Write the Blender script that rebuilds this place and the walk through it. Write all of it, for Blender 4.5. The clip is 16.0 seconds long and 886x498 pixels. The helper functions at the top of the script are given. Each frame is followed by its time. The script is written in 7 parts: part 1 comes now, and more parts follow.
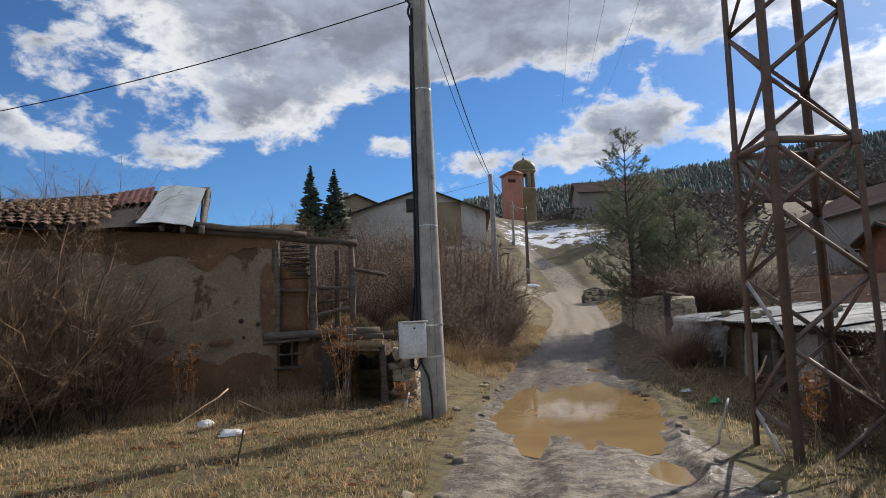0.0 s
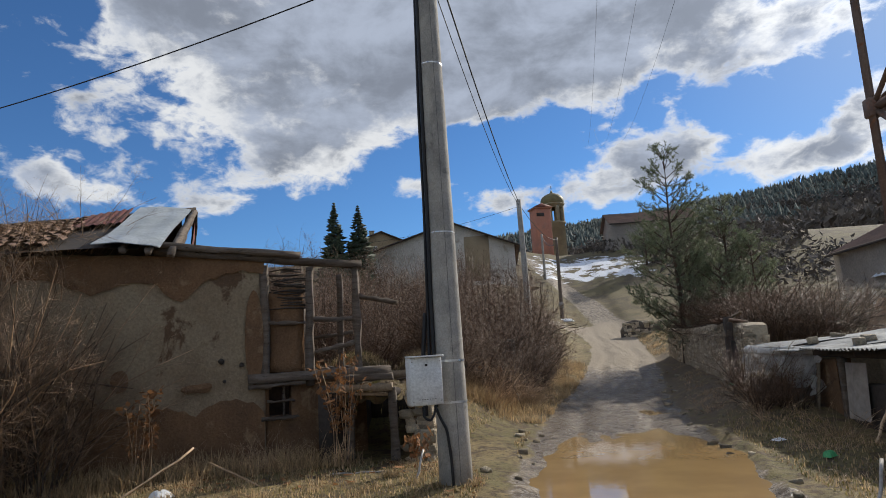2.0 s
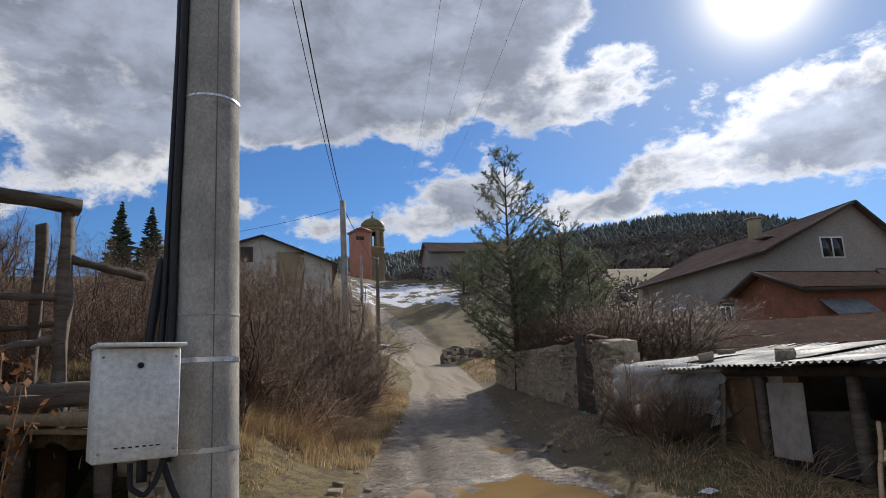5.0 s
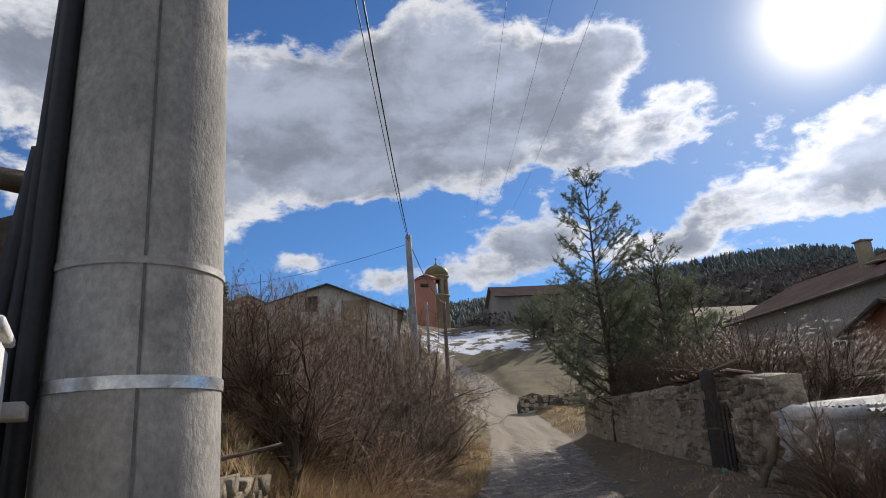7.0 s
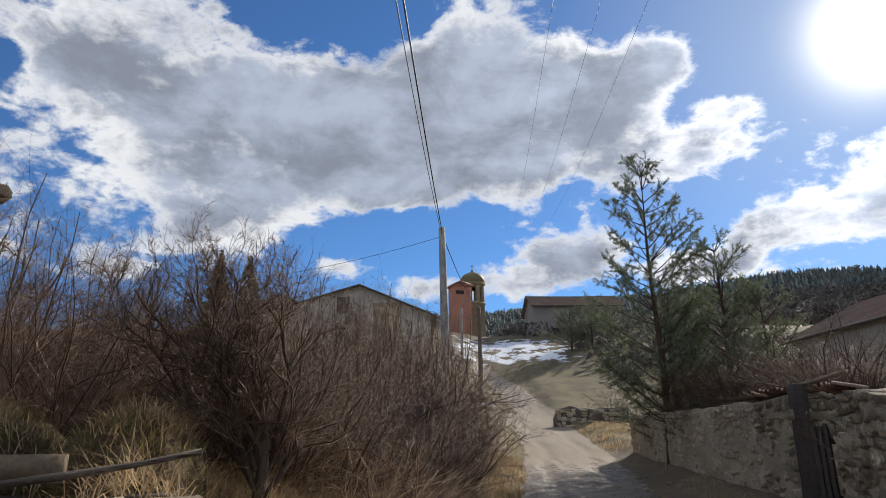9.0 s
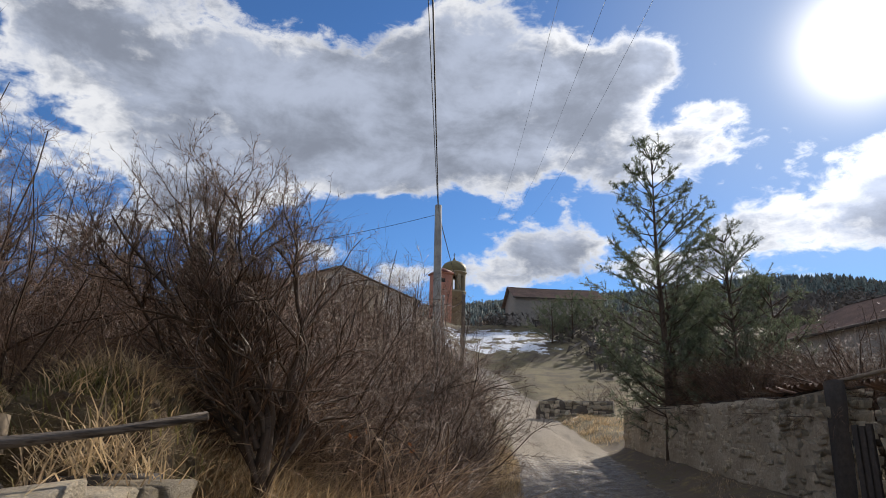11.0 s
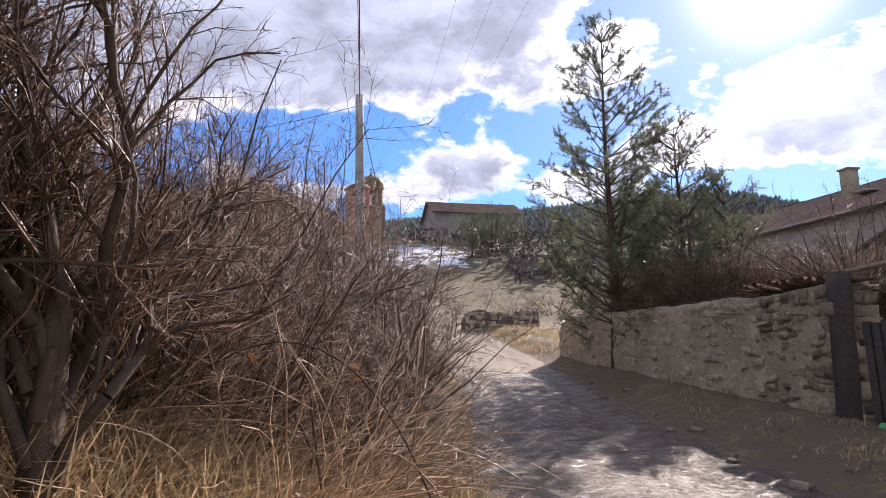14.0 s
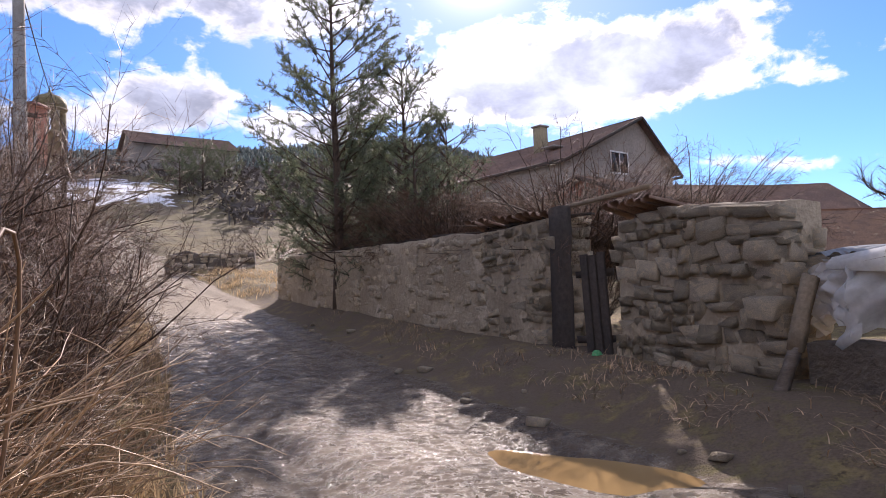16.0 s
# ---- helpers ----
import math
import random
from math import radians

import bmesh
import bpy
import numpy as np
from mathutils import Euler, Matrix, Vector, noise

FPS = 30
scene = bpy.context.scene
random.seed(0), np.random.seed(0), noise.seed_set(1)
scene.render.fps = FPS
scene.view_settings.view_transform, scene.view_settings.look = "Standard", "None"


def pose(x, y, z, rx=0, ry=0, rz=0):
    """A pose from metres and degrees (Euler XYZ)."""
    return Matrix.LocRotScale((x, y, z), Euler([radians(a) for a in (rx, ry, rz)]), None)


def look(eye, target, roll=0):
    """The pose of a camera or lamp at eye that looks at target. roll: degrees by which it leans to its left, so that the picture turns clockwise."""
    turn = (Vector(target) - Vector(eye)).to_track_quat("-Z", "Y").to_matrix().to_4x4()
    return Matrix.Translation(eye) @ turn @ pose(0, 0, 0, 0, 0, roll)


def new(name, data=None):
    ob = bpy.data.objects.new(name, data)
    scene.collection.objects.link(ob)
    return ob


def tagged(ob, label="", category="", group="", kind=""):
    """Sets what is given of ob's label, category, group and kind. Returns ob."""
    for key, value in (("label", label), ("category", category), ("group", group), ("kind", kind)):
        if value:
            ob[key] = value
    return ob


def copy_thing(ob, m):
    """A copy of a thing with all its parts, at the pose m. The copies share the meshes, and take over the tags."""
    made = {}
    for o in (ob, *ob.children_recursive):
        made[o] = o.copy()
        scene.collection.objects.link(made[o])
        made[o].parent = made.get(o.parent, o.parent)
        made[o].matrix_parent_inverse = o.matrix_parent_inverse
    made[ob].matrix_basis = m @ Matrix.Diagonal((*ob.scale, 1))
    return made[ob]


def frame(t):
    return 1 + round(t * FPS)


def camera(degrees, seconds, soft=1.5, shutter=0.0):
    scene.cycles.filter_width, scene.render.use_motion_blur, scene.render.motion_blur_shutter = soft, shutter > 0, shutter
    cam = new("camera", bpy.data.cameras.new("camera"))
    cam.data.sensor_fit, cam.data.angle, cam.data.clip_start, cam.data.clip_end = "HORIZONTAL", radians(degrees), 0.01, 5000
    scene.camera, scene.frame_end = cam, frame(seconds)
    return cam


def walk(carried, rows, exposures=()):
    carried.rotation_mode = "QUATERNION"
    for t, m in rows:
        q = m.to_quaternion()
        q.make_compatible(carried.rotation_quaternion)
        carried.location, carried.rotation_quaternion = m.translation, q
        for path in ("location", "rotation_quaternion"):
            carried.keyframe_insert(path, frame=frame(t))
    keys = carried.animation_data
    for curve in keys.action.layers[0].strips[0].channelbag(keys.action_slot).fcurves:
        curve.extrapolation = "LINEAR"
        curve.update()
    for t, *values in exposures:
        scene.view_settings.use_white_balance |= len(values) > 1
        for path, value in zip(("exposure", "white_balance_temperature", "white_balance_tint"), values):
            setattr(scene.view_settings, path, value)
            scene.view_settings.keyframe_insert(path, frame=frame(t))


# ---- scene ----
cam = camera(69.5, 16.0, 0.95)
PATH = [
    (0, (0.611, -1.041, 1.647), (0.527, 0.947, 1.85), -2.2),
    (0.5, (0.593, -0.478, 1.656), (0.498, 1.502, 1.917), -3.1),
    (1, (0.598, 0.063, 1.648), (0.509, 2.038, 1.948), -4.4),
    (1.5, (0.623, 0.64, 1.612), (0.49, 2.612, 1.921), -3.4),
    (2, (0.629, 1.172, 1.551), (0.461, 3.138, 1.88), -3.4),
    (2.5, (0.636, 1.809, 1.503), (0.467, 3.768, 1.87), -1.9),
    (3, (0.61, 2.408, 1.483), (0.512, 4.364, 1.888), -1.4),
    (3.5, (0.629, 3.058, 1.455), (0.733, 5.011, 1.876), -2.5),
    (4, (0.576, 3.684, 1.415), (0.905, 5.613, 1.828), -3.3),
    (4.2, (0.58, 3.937, 1.385), (0.986, 5.854, 1.784), -2.8),
    (6.5, (0.489, 6.81, 1.329), (0.823, 8.744, 1.714), -3.1),
    (7, (0.503, 7.317, 1.358), (0.717, 9.229, 1.905), -3.8),
    (7.5, (0.566, 7.903, 1.388), (0.75, 9.801, 1.992), -2.4),
    (8, (0.665, 8.385, 1.405), (0.769, 10.29, 2.004), -1.3),
    (8.5, (0.725, 8.833, 1.396), (0.804, 10.74, 1.993), -2.3),
    (8.7, (0.748, 9.03, 1.382), (0.829, 10.939, 1.973), -1.6),
    (10.8, (0.377, 10.162, 1.316), (0.513, 12.081, 1.865), 0.5),
    (11, (0.308, 10.324, 1.313), (0.469, 12.241, 1.86), 1.4),
    (11.5, (0.26, 10.631, 1.305), (0.58, 12.542, 1.802), 1.0),
    (12, (0.278, 11.024, 1.302), (0.707, 12.922, 1.765), 1.0),
    (12.5, (0.24, 11.414, 1.312), (0.677, 13.319, 1.739), 0.7),
    (13, (0.271, 11.747, 1.316), (0.741, 13.654, 1.694), 0.6),
    (13.5, (0.278, 12.074, 1.313), (0.659, 14.007, 1.657), -0.4),
    (14, (0.275, 12.496, 1.295), (0.705, 14.426, 1.594), -0.6),
    (14.5, (0.362, 12.765, 1.266), (1.08, 14.621, 1.458), -0.0),
    (15, (0.416, 13.029, 1.242), (1.199, 14.861, 1.407), -1.8),
    (15.5, (0.512, 13.322, 1.255), (1.55, 15.027, 1.388), -3.1),
    (16, (0.686, 13.638, 1.244), (1.902, 15.223, 1.349), -2.0),
]
walk(cam, [(t, look(eye, target, roll)) for t, eye, target, roll in PATH],
     [(0.0, 0.16, 6500, 10), (2.0, 0.1, 6500, 9), (2.5, -0.05, 6500, 9), (3.0, 0.12, 6500, 9), (4.0, 0.0, 6500, 10), (6.5, 0.14, 6500, 12), (7.5, 0.0, 6500, 11), (8.5, 0.22, 6500, 10), (11.0, 0.2, 6500, 11), (12.5, 0.55, 6500, 17), (14.5, 0.92, 6500, 24), (16.0, 0.85, 6500, 25)])


# ---- world, sun ----
SUN_AZ, SUN_EL = radians(41.5), radians(29.0)
SUN_DIR = Vector((math.sin(SUN_AZ) * math.cos(SUN_EL), math.cos(SUN_AZ) * math.cos(SUN_EL), math.sin(SUN_EL)))
lamp = bpy.data.lights.new("sun", "SUN")
lamp.energy, lamp.angle, lamp.color = 4.2, radians(0.5), (1.0, 0.93, 0.82)
sun_ob = new("sun", lamp)
sun_ob.matrix_world = look((0, 0, 60), Vector((0, 0, 60)) - SUN_DIR)


class Nodes:
    """Short hand for building a node tree."""

    def __init__(self, tree):
        self.t = tree
        tree.nodes.clear()

    def n(self, kind, op=""):
        nd = self.t.nodes.new(kind)
        if op:
            nd.operation = op
        return nd

    def put(self, sock, v):
        if isinstance(v, bpy.types.NodeSocket):
            self.t.links.new(v, sock)
        elif v is not None:
            if sock.type == "RGBA" and not isinstance(v, (int, float)):
                v = (*v, 1.0)[:4]
            sock.default_value = v

    def math(self, op, a, b=None, c=None, clamp=False):
        nd = self.n("ShaderNodeMath", op)
        nd.use_clamp = clamp
        for i, v in enumerate((a, b, c)):
            if v is not None:
                self.put(nd.inputs[i], v)
        return nd.outputs[0]

    def noise(self, vec, scale, detail=4.0, rough=0.55, dist=0.0):
        nd = self.n("ShaderNodeTexNoise")
        self.put(nd.inputs["Vector"], vec)
        for k, v in (("Scale", scale), ("Detail", detail), ("Roughness", rough), ("Distortion", dist)):
            self.put(nd.inputs[k], v)
        return nd.outputs["Fac"]

    def mix(self, f, a, b):
        nd = self.n("ShaderNodeMix")
        nd.data_type = "RGBA"
        self.put(nd.inputs[0], f)
        self.put(nd.inputs[6], a)
        self.put(nd.inputs[7], b)
        return nd.outputs[2]

    def ramp(self, f, lo, hi, a=0.0, b=1.0, smooth=True):
        nd = self.n("ShaderNodeMapRange")
        nd.interpolation_type = "SMOOTHSTEP" if smooth else "LINEAR"
        for i, v in enumerate((f, lo, hi, a, b)):
            self.put(nd.inputs[i], v)
        return nd.outputs[0]


world = bpy.data.worlds.new("sky")
scene.world = world
world.use_nodes = True
N = Nodes(world.node_tree)
sky = N.n("ShaderNodeTexSky")
sky.sky_type, sky.sun_disc, sky.sun_elevation, sky.sun_rotation = "NISHITA", False, SUN_EL, SUN_AZ
sky.altitude, sky.air_density, sky.dust_density, sky.ozone_density = 900, 1.0, 0.15, 4.0
tint = N.n("ShaderNodeVectorMath", "MULTIPLY")
N.put(tint.inputs[0], sky.outputs[0])
tint.inputs[1].default_value = (0.56, 0.81, 1.03)
gen = N.n("ShaderNodeTexCoord").outputs["Generated"]
sep = N.n("ShaderNodeSeparateXYZ")
N.put(sep.inputs[0], gen)
az = N.math("MULTIPLY", N.math("ARCTAN2", sep.outputs[0], sep.outputs[1]), 57.2958)
el = N.math("MULTIPLY", N.math("ARCSINE", sep.outputs[2]), 57.2958)
stretch = N.n("ShaderNodeVectorMath", "MULTIPLY")
N.put(stretch.inputs[0], gen)
stretch.inputs[1].default_value = (1.0, 1.0, 1.7)
cvec = stretch.outputs[0]
# cloud masses: azimuth, elevation, half widths (degrees), weight
CLOUDS = [(-22, 26, 12, 4.6, 1.15), (-8, 27.5, 12, 6.0, 1.1), (6, 27, 11, 6.5, 1.1), (17, 28, 8, 5.0, 0.9), (24, 31, 4, 2.6, 0.8), (9, 36, 6, 4.5, 0.8),
          (27, 23.5, 8, 2.2, 0.7), (30.8, 26.2, 2.6, 1.3, 0.75), (-32, 31.5, 6.5, 3.2, 0.75), (-22, 34.5, 4, 2.2, 0.6), (-31, 19.3, 4.0, 1.8, 0.5),
          (-26, 14.8, 10, 2.6, 0.85), (-16, 18.6, 6, 3.0, 0.8), (-39, 15.5, 5, 2.0, 0.6), (-6.5, 15.4, 2.2, 1.0, 0.6), (4, 13.5, 8, 1.8, 0.8),
          (15, 16.2, 5.5, 2.2, 0.8), (25, 13.8, 7, 1.7, 0.75), (37, 16.8, 8, 2.6, 0.8), (46, 17.5, 8, 3.6, 0.9), (36, 12.2, 2.6, 0.8, 0.5),
          (43, 21.5, 5, 1.6, 0.55), (53, 16.8, 9, 3.2, 0.85), (60, 19, 8, 3.4, 0.85), (70, 15, 7, 2.2, 0.6), (62, 9.3, 4.5, 0.8, 0.6), (69, 8.2, 5, 1.0, 0.65),
          (-7, 38, 7, 2.2, -0.5), (25, 37, 6, 3, -0.4), (-14, 13.5, 5, 2.2, -0.4), (0, 18.3, 6, 1.5, -0.35), (66, 12, 8, 1.6, -0.4)]
field = 0.0
for a0, e0, sa, se, wt in CLOUDS:
    u = N.math("DIVIDE", N.math("SUBTRACT", az, float(a0)), float(sa))
    v = N.math("DIVIDE", N.math("SUBTRACT", el, float(e0)), float(se))
    r2 = N.math("ADD", N.math("MULTIPLY", u, u), N.math("MULTIPLY", v, v))
    field = N.math("MULTIPLY_ADD", N.math("EXPONENT", N.math("MULTIPLY", r2, -0.8)), wt, field)
# broken cloud added overhead and all round, out of view, its cover giving fill light
around = N.math("MAXIMUM", N.ramp(el, 38.0, 50.0), N.ramp(N.math("ABSOLUTE", N.math("SUBTRACT", az, 15.0)), 55.0, 80.0))
field = N.math("MULTIPLY_ADD", around, N.ramp(N.noise(cvec, 2.4, 3.0, 0.5), 0.36, 0.58, 0.0, 1.0), field)
field = N.math("MINIMUM", field, 1.35)
billow = N.noise(cvec, 7.5, 12.0, 0.58, 0.2)
wisp = N.noise(cvec, 26.0, 7.0, 0.62, 0.4)
rough_edge = N.math("ADD", N.math("MULTIPLY", N.math("SUBTRACT", billow, 0.5), 1.9), N.math("MULTIPLY", N.math("SUBTRACT", wisp, 0.5), 0.8))
dens = N.math("MULTIPLY_ADD", rough_edge, 1.05, field)
cover = N.ramp(dens, 0.48, 0.80)
# lumps of shade inside the clouds, white rims round them
lump = N.noise(cvec, 5.0, 6.0, 0.55, 0.3)
depth_in = N.math("ADD", dens, N.math("MULTIPLY", N.math("SUBTRACT", lump, 0.5), 1.4))
thick = N.ramp(depth_in, 0.62, 1.15)
mottle = N.ramp(N.noise(cvec, 9.0, 8.0, 0.6, 0.2), 0.3, 0.7, 0.85, 1.6)
dot = N.n("ShaderNodeVectorMath", "DOT_PRODUCT")
N.put(dot.inputs[0], gen)
dot.inputs[1].default_value = SUN_DIR
near_sun = N.math("POWER", N.math("MAXIMUM", dot.outputs["Value"], 0.0), 22.0)
veil = N.math("POWER", N.math("MAXIMUM", dot.outputs["Value"], 0.0), 560.0)
white = N.n("ShaderNodeVectorMath", "SCALE")
white.inputs[0].default_value = (7.2, 7.35, 7.6)
# unseen clouds opposite the sun, as if front-lit, whitened to brighten shaded walls
N.put(white.inputs["Scale"], N.math("ADD", N.math("MULTIPLY_ADD", near_sun, 0.7, 1.0), N.ramp(dot.outputs["Value"], 0.35, -0.6, 0.0, 0.4)))
grey = N.n("ShaderNodeVectorMath", "SCALE")
grey.inputs[0].default_value = (2.5, 2.82, 3.5)
N.put(grey.inputs["Scale"], N.math("MULTIPLY", mottle, N.math("MULTIPLY_ADD", near_sun, 1.0, 1.0)))
cloud = N.mix(thick, white.outputs[0], grey.outputs[0])
hazed = N.mix(N.math("MULTIPLY", veil, 0.9), N.mix(N.math("MULTIPLY", near_sun, 0.45), tint.outputs[0], (6.0, 6.6, 7.4)), (16.0, 15.5, 14.5))
full = N.mix(cover, hazed, cloud)
final = N.mix(N.math("MULTIPLY", veil, 0.75), full, (18.0, 17.5, 16.5))
bg = N.n("ShaderNodeBackground")
N.put(bg.inputs[0], final)
bg.inputs[1].default_value = 0.1
wout = N.n("ShaderNodeOutputWorld")
N.t.links.new(bg.outputs[0], wout.inputs[0])


# ---- materials ----
def material(name, c1, c2, c3=None, scale=2.0, fine=30.0, rough=0.9, bump=0.3, metal=0.0, spec=0.3, lo=0.35, hi=0.65, vary=0.0,
             island=0.0, stretch=(1, 1, 1), third=(0.58, 0.68), rough_vary=0.1, dist=0.01, leaf_glow=0.0):
    """A noise-mixed surface: two main colours, a third in blotches, fine grain in colour and relief."""
    m = bpy.data.materials.new(name)
    m.use_nodes = True
    k = Nodes(m.node_tree)
    co = k.n("ShaderNodeTexCoord").outputs["Object"]
    info = k.n("ShaderNodeObjectInfo")
    shift = k.n("ShaderNodeVectorMath", "MULTIPLY_ADD")
    k.put(shift.inputs[0], co)
    shift.inputs[1].default_value = stretch
    comb = k.n("ShaderNodeCombineXYZ")
    k.put(comb.inputs[0], k.math("MULTIPLY", info.outputs["Random"], 17.0))
    k.put(comb.inputs[1], k.math("MULTIPLY", info.outputs["Random"], 31.0))
    k.put(shift.inputs[2], comb.outputs[0])
    v = shift.outputs[0]
    big = k.noise(v, scale, 5.0, 0.6, 0.3)
    small = k.noise(v, fine, 4.0, 0.65)
    col = k.mix(k.ramp(big, lo, hi), c1, c2)
    if c3:
        col = k.mix(k.ramp(k.noise(v, scale * 1.7, 6.0, 0.65, 0.5), *third), col, c3)
    val = k.ramp(small, 0.25, 0.75, 0.72, 1.25, False)
    if vary:
        val = k.math("MULTIPLY", val, k.ramp(info.outputs["Random"], 0, 1, 1 - vary, 1 + vary, False))
    if island:
        geo = k.n("ShaderNodeNewGeometry")
        val = k.math("MULTIPLY", val, k.ramp(geo.outputs["Random Per Island"], 0, 1, 1 - island, 1 + island, False))
    sc = k.n("ShaderNodeVectorMath", "SCALE")
    k.put(sc.inputs[0], col)
    k.put(sc.inputs["Scale"], val)
    b = k.n("ShaderNodeBsdfPrincipled")
    k.put(b.inputs["Base Color"], sc.outputs[0])
    k.put(b.inputs["Roughness"], k.ramp(big, 0.3, 0.7, max(rough - rough_vary, 0.03), min(rough + rough_vary, 1.0)))
    b.inputs["Metallic"].default_value = metal
    b.inputs["Specular IOR Level"].default_value = spec
    if bump:
        bp = k.n("ShaderNodeBump")
        bp.inputs["Strength"].default_value = bump
        bp.inputs["Distance"].default_value = dist
        k.put(bp.inputs["Height"], k.math("ADD", small, k.math("MULTIPLY", big, 2.0)))
        k.put(b.inputs["Normal"], bp.outputs[0])
    shader = b.outputs[0]
    if leaf_glow:
        tr = k.n("ShaderNodeBsdfTranslucent")
        k.put(tr.inputs[0], sc.outputs[0])
        ms = k.n("ShaderNodeMixShader")
        ms.inputs[0].default_value = leaf_glow
        k.t.links.new(shader, ms.inputs[1])
        k.t.links.new(tr.outputs[0], ms.inputs[2])
        shader = ms.outputs[0]
    out = k.n("ShaderNodeOutputMaterial")
    k.t.links.new(shader, out.inputs[0])
    return m


M_PLASTER = material("plaster", (0.20, 0.142, 0.088), (0.30, 0.24, 0.16), (0.125, 0.078, 0.046), 0.7, 25, 0.95, 0.6, dist=0.025, third=(0.60, 0.66))
M_MUD = material("mud_brick", (0.20, 0.115, 0.06), (0.145, 0.085, 0.048), (0.25, 0.165, 0.095), 1.6, 30, 0.97, 0.7, dist=0.03)
M_WOOD = material("weathered_wood", (0.105, 0.08, 0.06), (0.165, 0.135, 0.11), (0.05, 0.038, 0.03), 2.5, 30, 0.9, 0.9, stretch=(1, 1, 6), vary=0.25)
M_WOOD_PALE = material("pale_wood", (0.30, 0.23, 0.155), (0.22, 0.17, 0.115), (0.2, 0.15, 0.1), 2.0, 30, 0.85, 0.5, vary=0.2)
M_CONCRETE = material("pole_concrete", (0.41, 0.385, 0.345), (0.27, 0.26, 0.24), (0.17, 0.165, 0.155), 3.0, 70, 0.85, 0.5, dist=0.006, third=(0.56, 0.74), stretch=(1, 1, 0.7))
M_CLOD = material("wet_clod", (0.085, 0.062, 0.042), (0.13, 0.095, 0.065), None, 5, 30, 0.55, 0.8, dist=0.03)
M_SEAM = material("casting_seam", (0.12, 0.115, 0.11), (0.17, 0.165, 0.16), None, 6, 50, 0.9, 0.1)
M_STRAP = material("steel_strap", (0.55, 0.55, 0.55), (0.7, 0.7, 0.68), (0.25, 0.2, 0.16), 9, 60, 0.35, 0.1, metal=0.9)
M_BOX = material("painted_steel_box", (0.72, 0.73, 0.72), (0.62, 0.63, 0.62), (0.25, 0.22, 0.2), 7, 40, 0.55, 0.08, third=(0.69, 0.74))
M_CABLE = material("black_cable", (0.015, 0.015, 0.016), (0.025, 0.025, 0.027), None, 8, 50, 0.5, 0.1)
M_STEEL = material("pylon_steel", (0.17, 0.115, 0.092), (0.22, 0.165, 0.14), (0.25, 0.12, 0.07), 3.0, 50, 0.7, 0.3, metal=0.2, vary=0.15)
M_STEEL_PALE = material("pale_steel_strip", (0.42, 0.40, 0.37), (0.34, 0.31, 0.28), None, 4, 40, 0.6, 0.2, metal=0.2)
M_STONE = material("wall_stone", (0.60, 0.50, 0.36), (0.50, 0.42, 0.315), (0.66, 0.54, 0.37), 1.3, 26, 0.92, 1.0, vary=0.34, dist=0.05, third=(0.5, 0.6))
M_MORTAR = material("earth_mortar", (0.45, 0.37, 0.265), (0.34, 0.275, 0.195), (0.54, 0.455, 0.34), 1.4, 20, 0.97, 0.9, dist=0.04)
M_TILE = material("clay_tile", (0.23, 0.14, 0.09), (0.17, 0.11, 0.08), (0.29, 0.21, 0.14), 2.5, 40, 0.85, 0.4, vary=0.3, island=0.3)
M_ROOF_FAR = material("far_tile_roof", (0.25, 0.16, 0.12), (0.19, 0.13, 0.105), (0.29, 0.20, 0.15), 0.8, 12, 0.85, 0.4, dist=0.04)
M_TIN = material("roof_tin", (0.21, 0.225, 0.235), (0.15, 0.163, 0.172), (0.11, 0.08, 0.06), 1.8, 25, 0.75, 0.4, metal=0.15, third=(0.58, 0.70))
M_TIN_PALE = material("pale_roof_sheet", (0.50, 0.53, 0.53), (0.40, 0.43, 0.43), (0.28, 0.25, 0.22), 1.3, 25, 0.5, 0.12, metal=0.3, third=(0.62, 0.75))
M_TIN_RED = material("rusty_red_tin", (0.24, 0.08, 0.06), (0.16, 0.07, 0.055), (0.1, 0.07, 0.06), 1.5, 25, 0.7, 0.3, metal=0.2)
M_BARK = material("bark", (0.066, 0.045, 0.032), (0.10, 0.071, 0.05), (0.036, 0.026, 0.02), 5, 40, 0.85, 0.6, spec=0.2, stretch=(1, 1, 0.4))
M_VINE = material("dead_climber", (0.36, 0.235, 0.14), (0.165, 0.105, 0.065), None, 2.0, 14, 0.55, 0.0, island=0.5, vary=0.2)
M_TWIG = material("bare_twig", (0.185, 0.105, 0.058), (0.085, 0.048, 0.029), None, 2.0, 14, 0.5, 0.0, spec=0.3, island=0.5, vary=0.2)
M_TWIG_PALE = material("dry_stem", (0.50, 0.345, 0.21), (0.34, 0.225, 0.135), None, 2.0, 14, 0.55, 0.0, island=0.4, vary=0.2)
M_NEEDLE = material("conifer_needle", (0.135, 0.165, 0.095), (0.185, 0.20, 0.125), None, 0.8, 8, 0.45, 0.0, island=0.4, leaf_glow=0.5)
M_SPRUCE = material("spruce_needle", (0.030, 0.045, 0.026), (0.045, 0.06, 0.03), None, 0.8, 8, 0.7, 0.0, island=0.4)
M_STRAW = material("dry_grass", (0.58, 0.43, 0.25), (0.40, 0.285, 0.16), None, 0.7, 9, 0.8, 0.0, island=0.5, leaf_glow=0.45)
# darker stone copy; for wall_3 the backlit shade is in the base colour
M_DARKENED_STONE = material("dark_stone", (0.20, 0.165, 0.13), (0.13, 0.105, 0.085), (0.28, 0.24, 0.19), 1.2, 20, 0.95, 0.9, vary=0.35, dist=0.05)
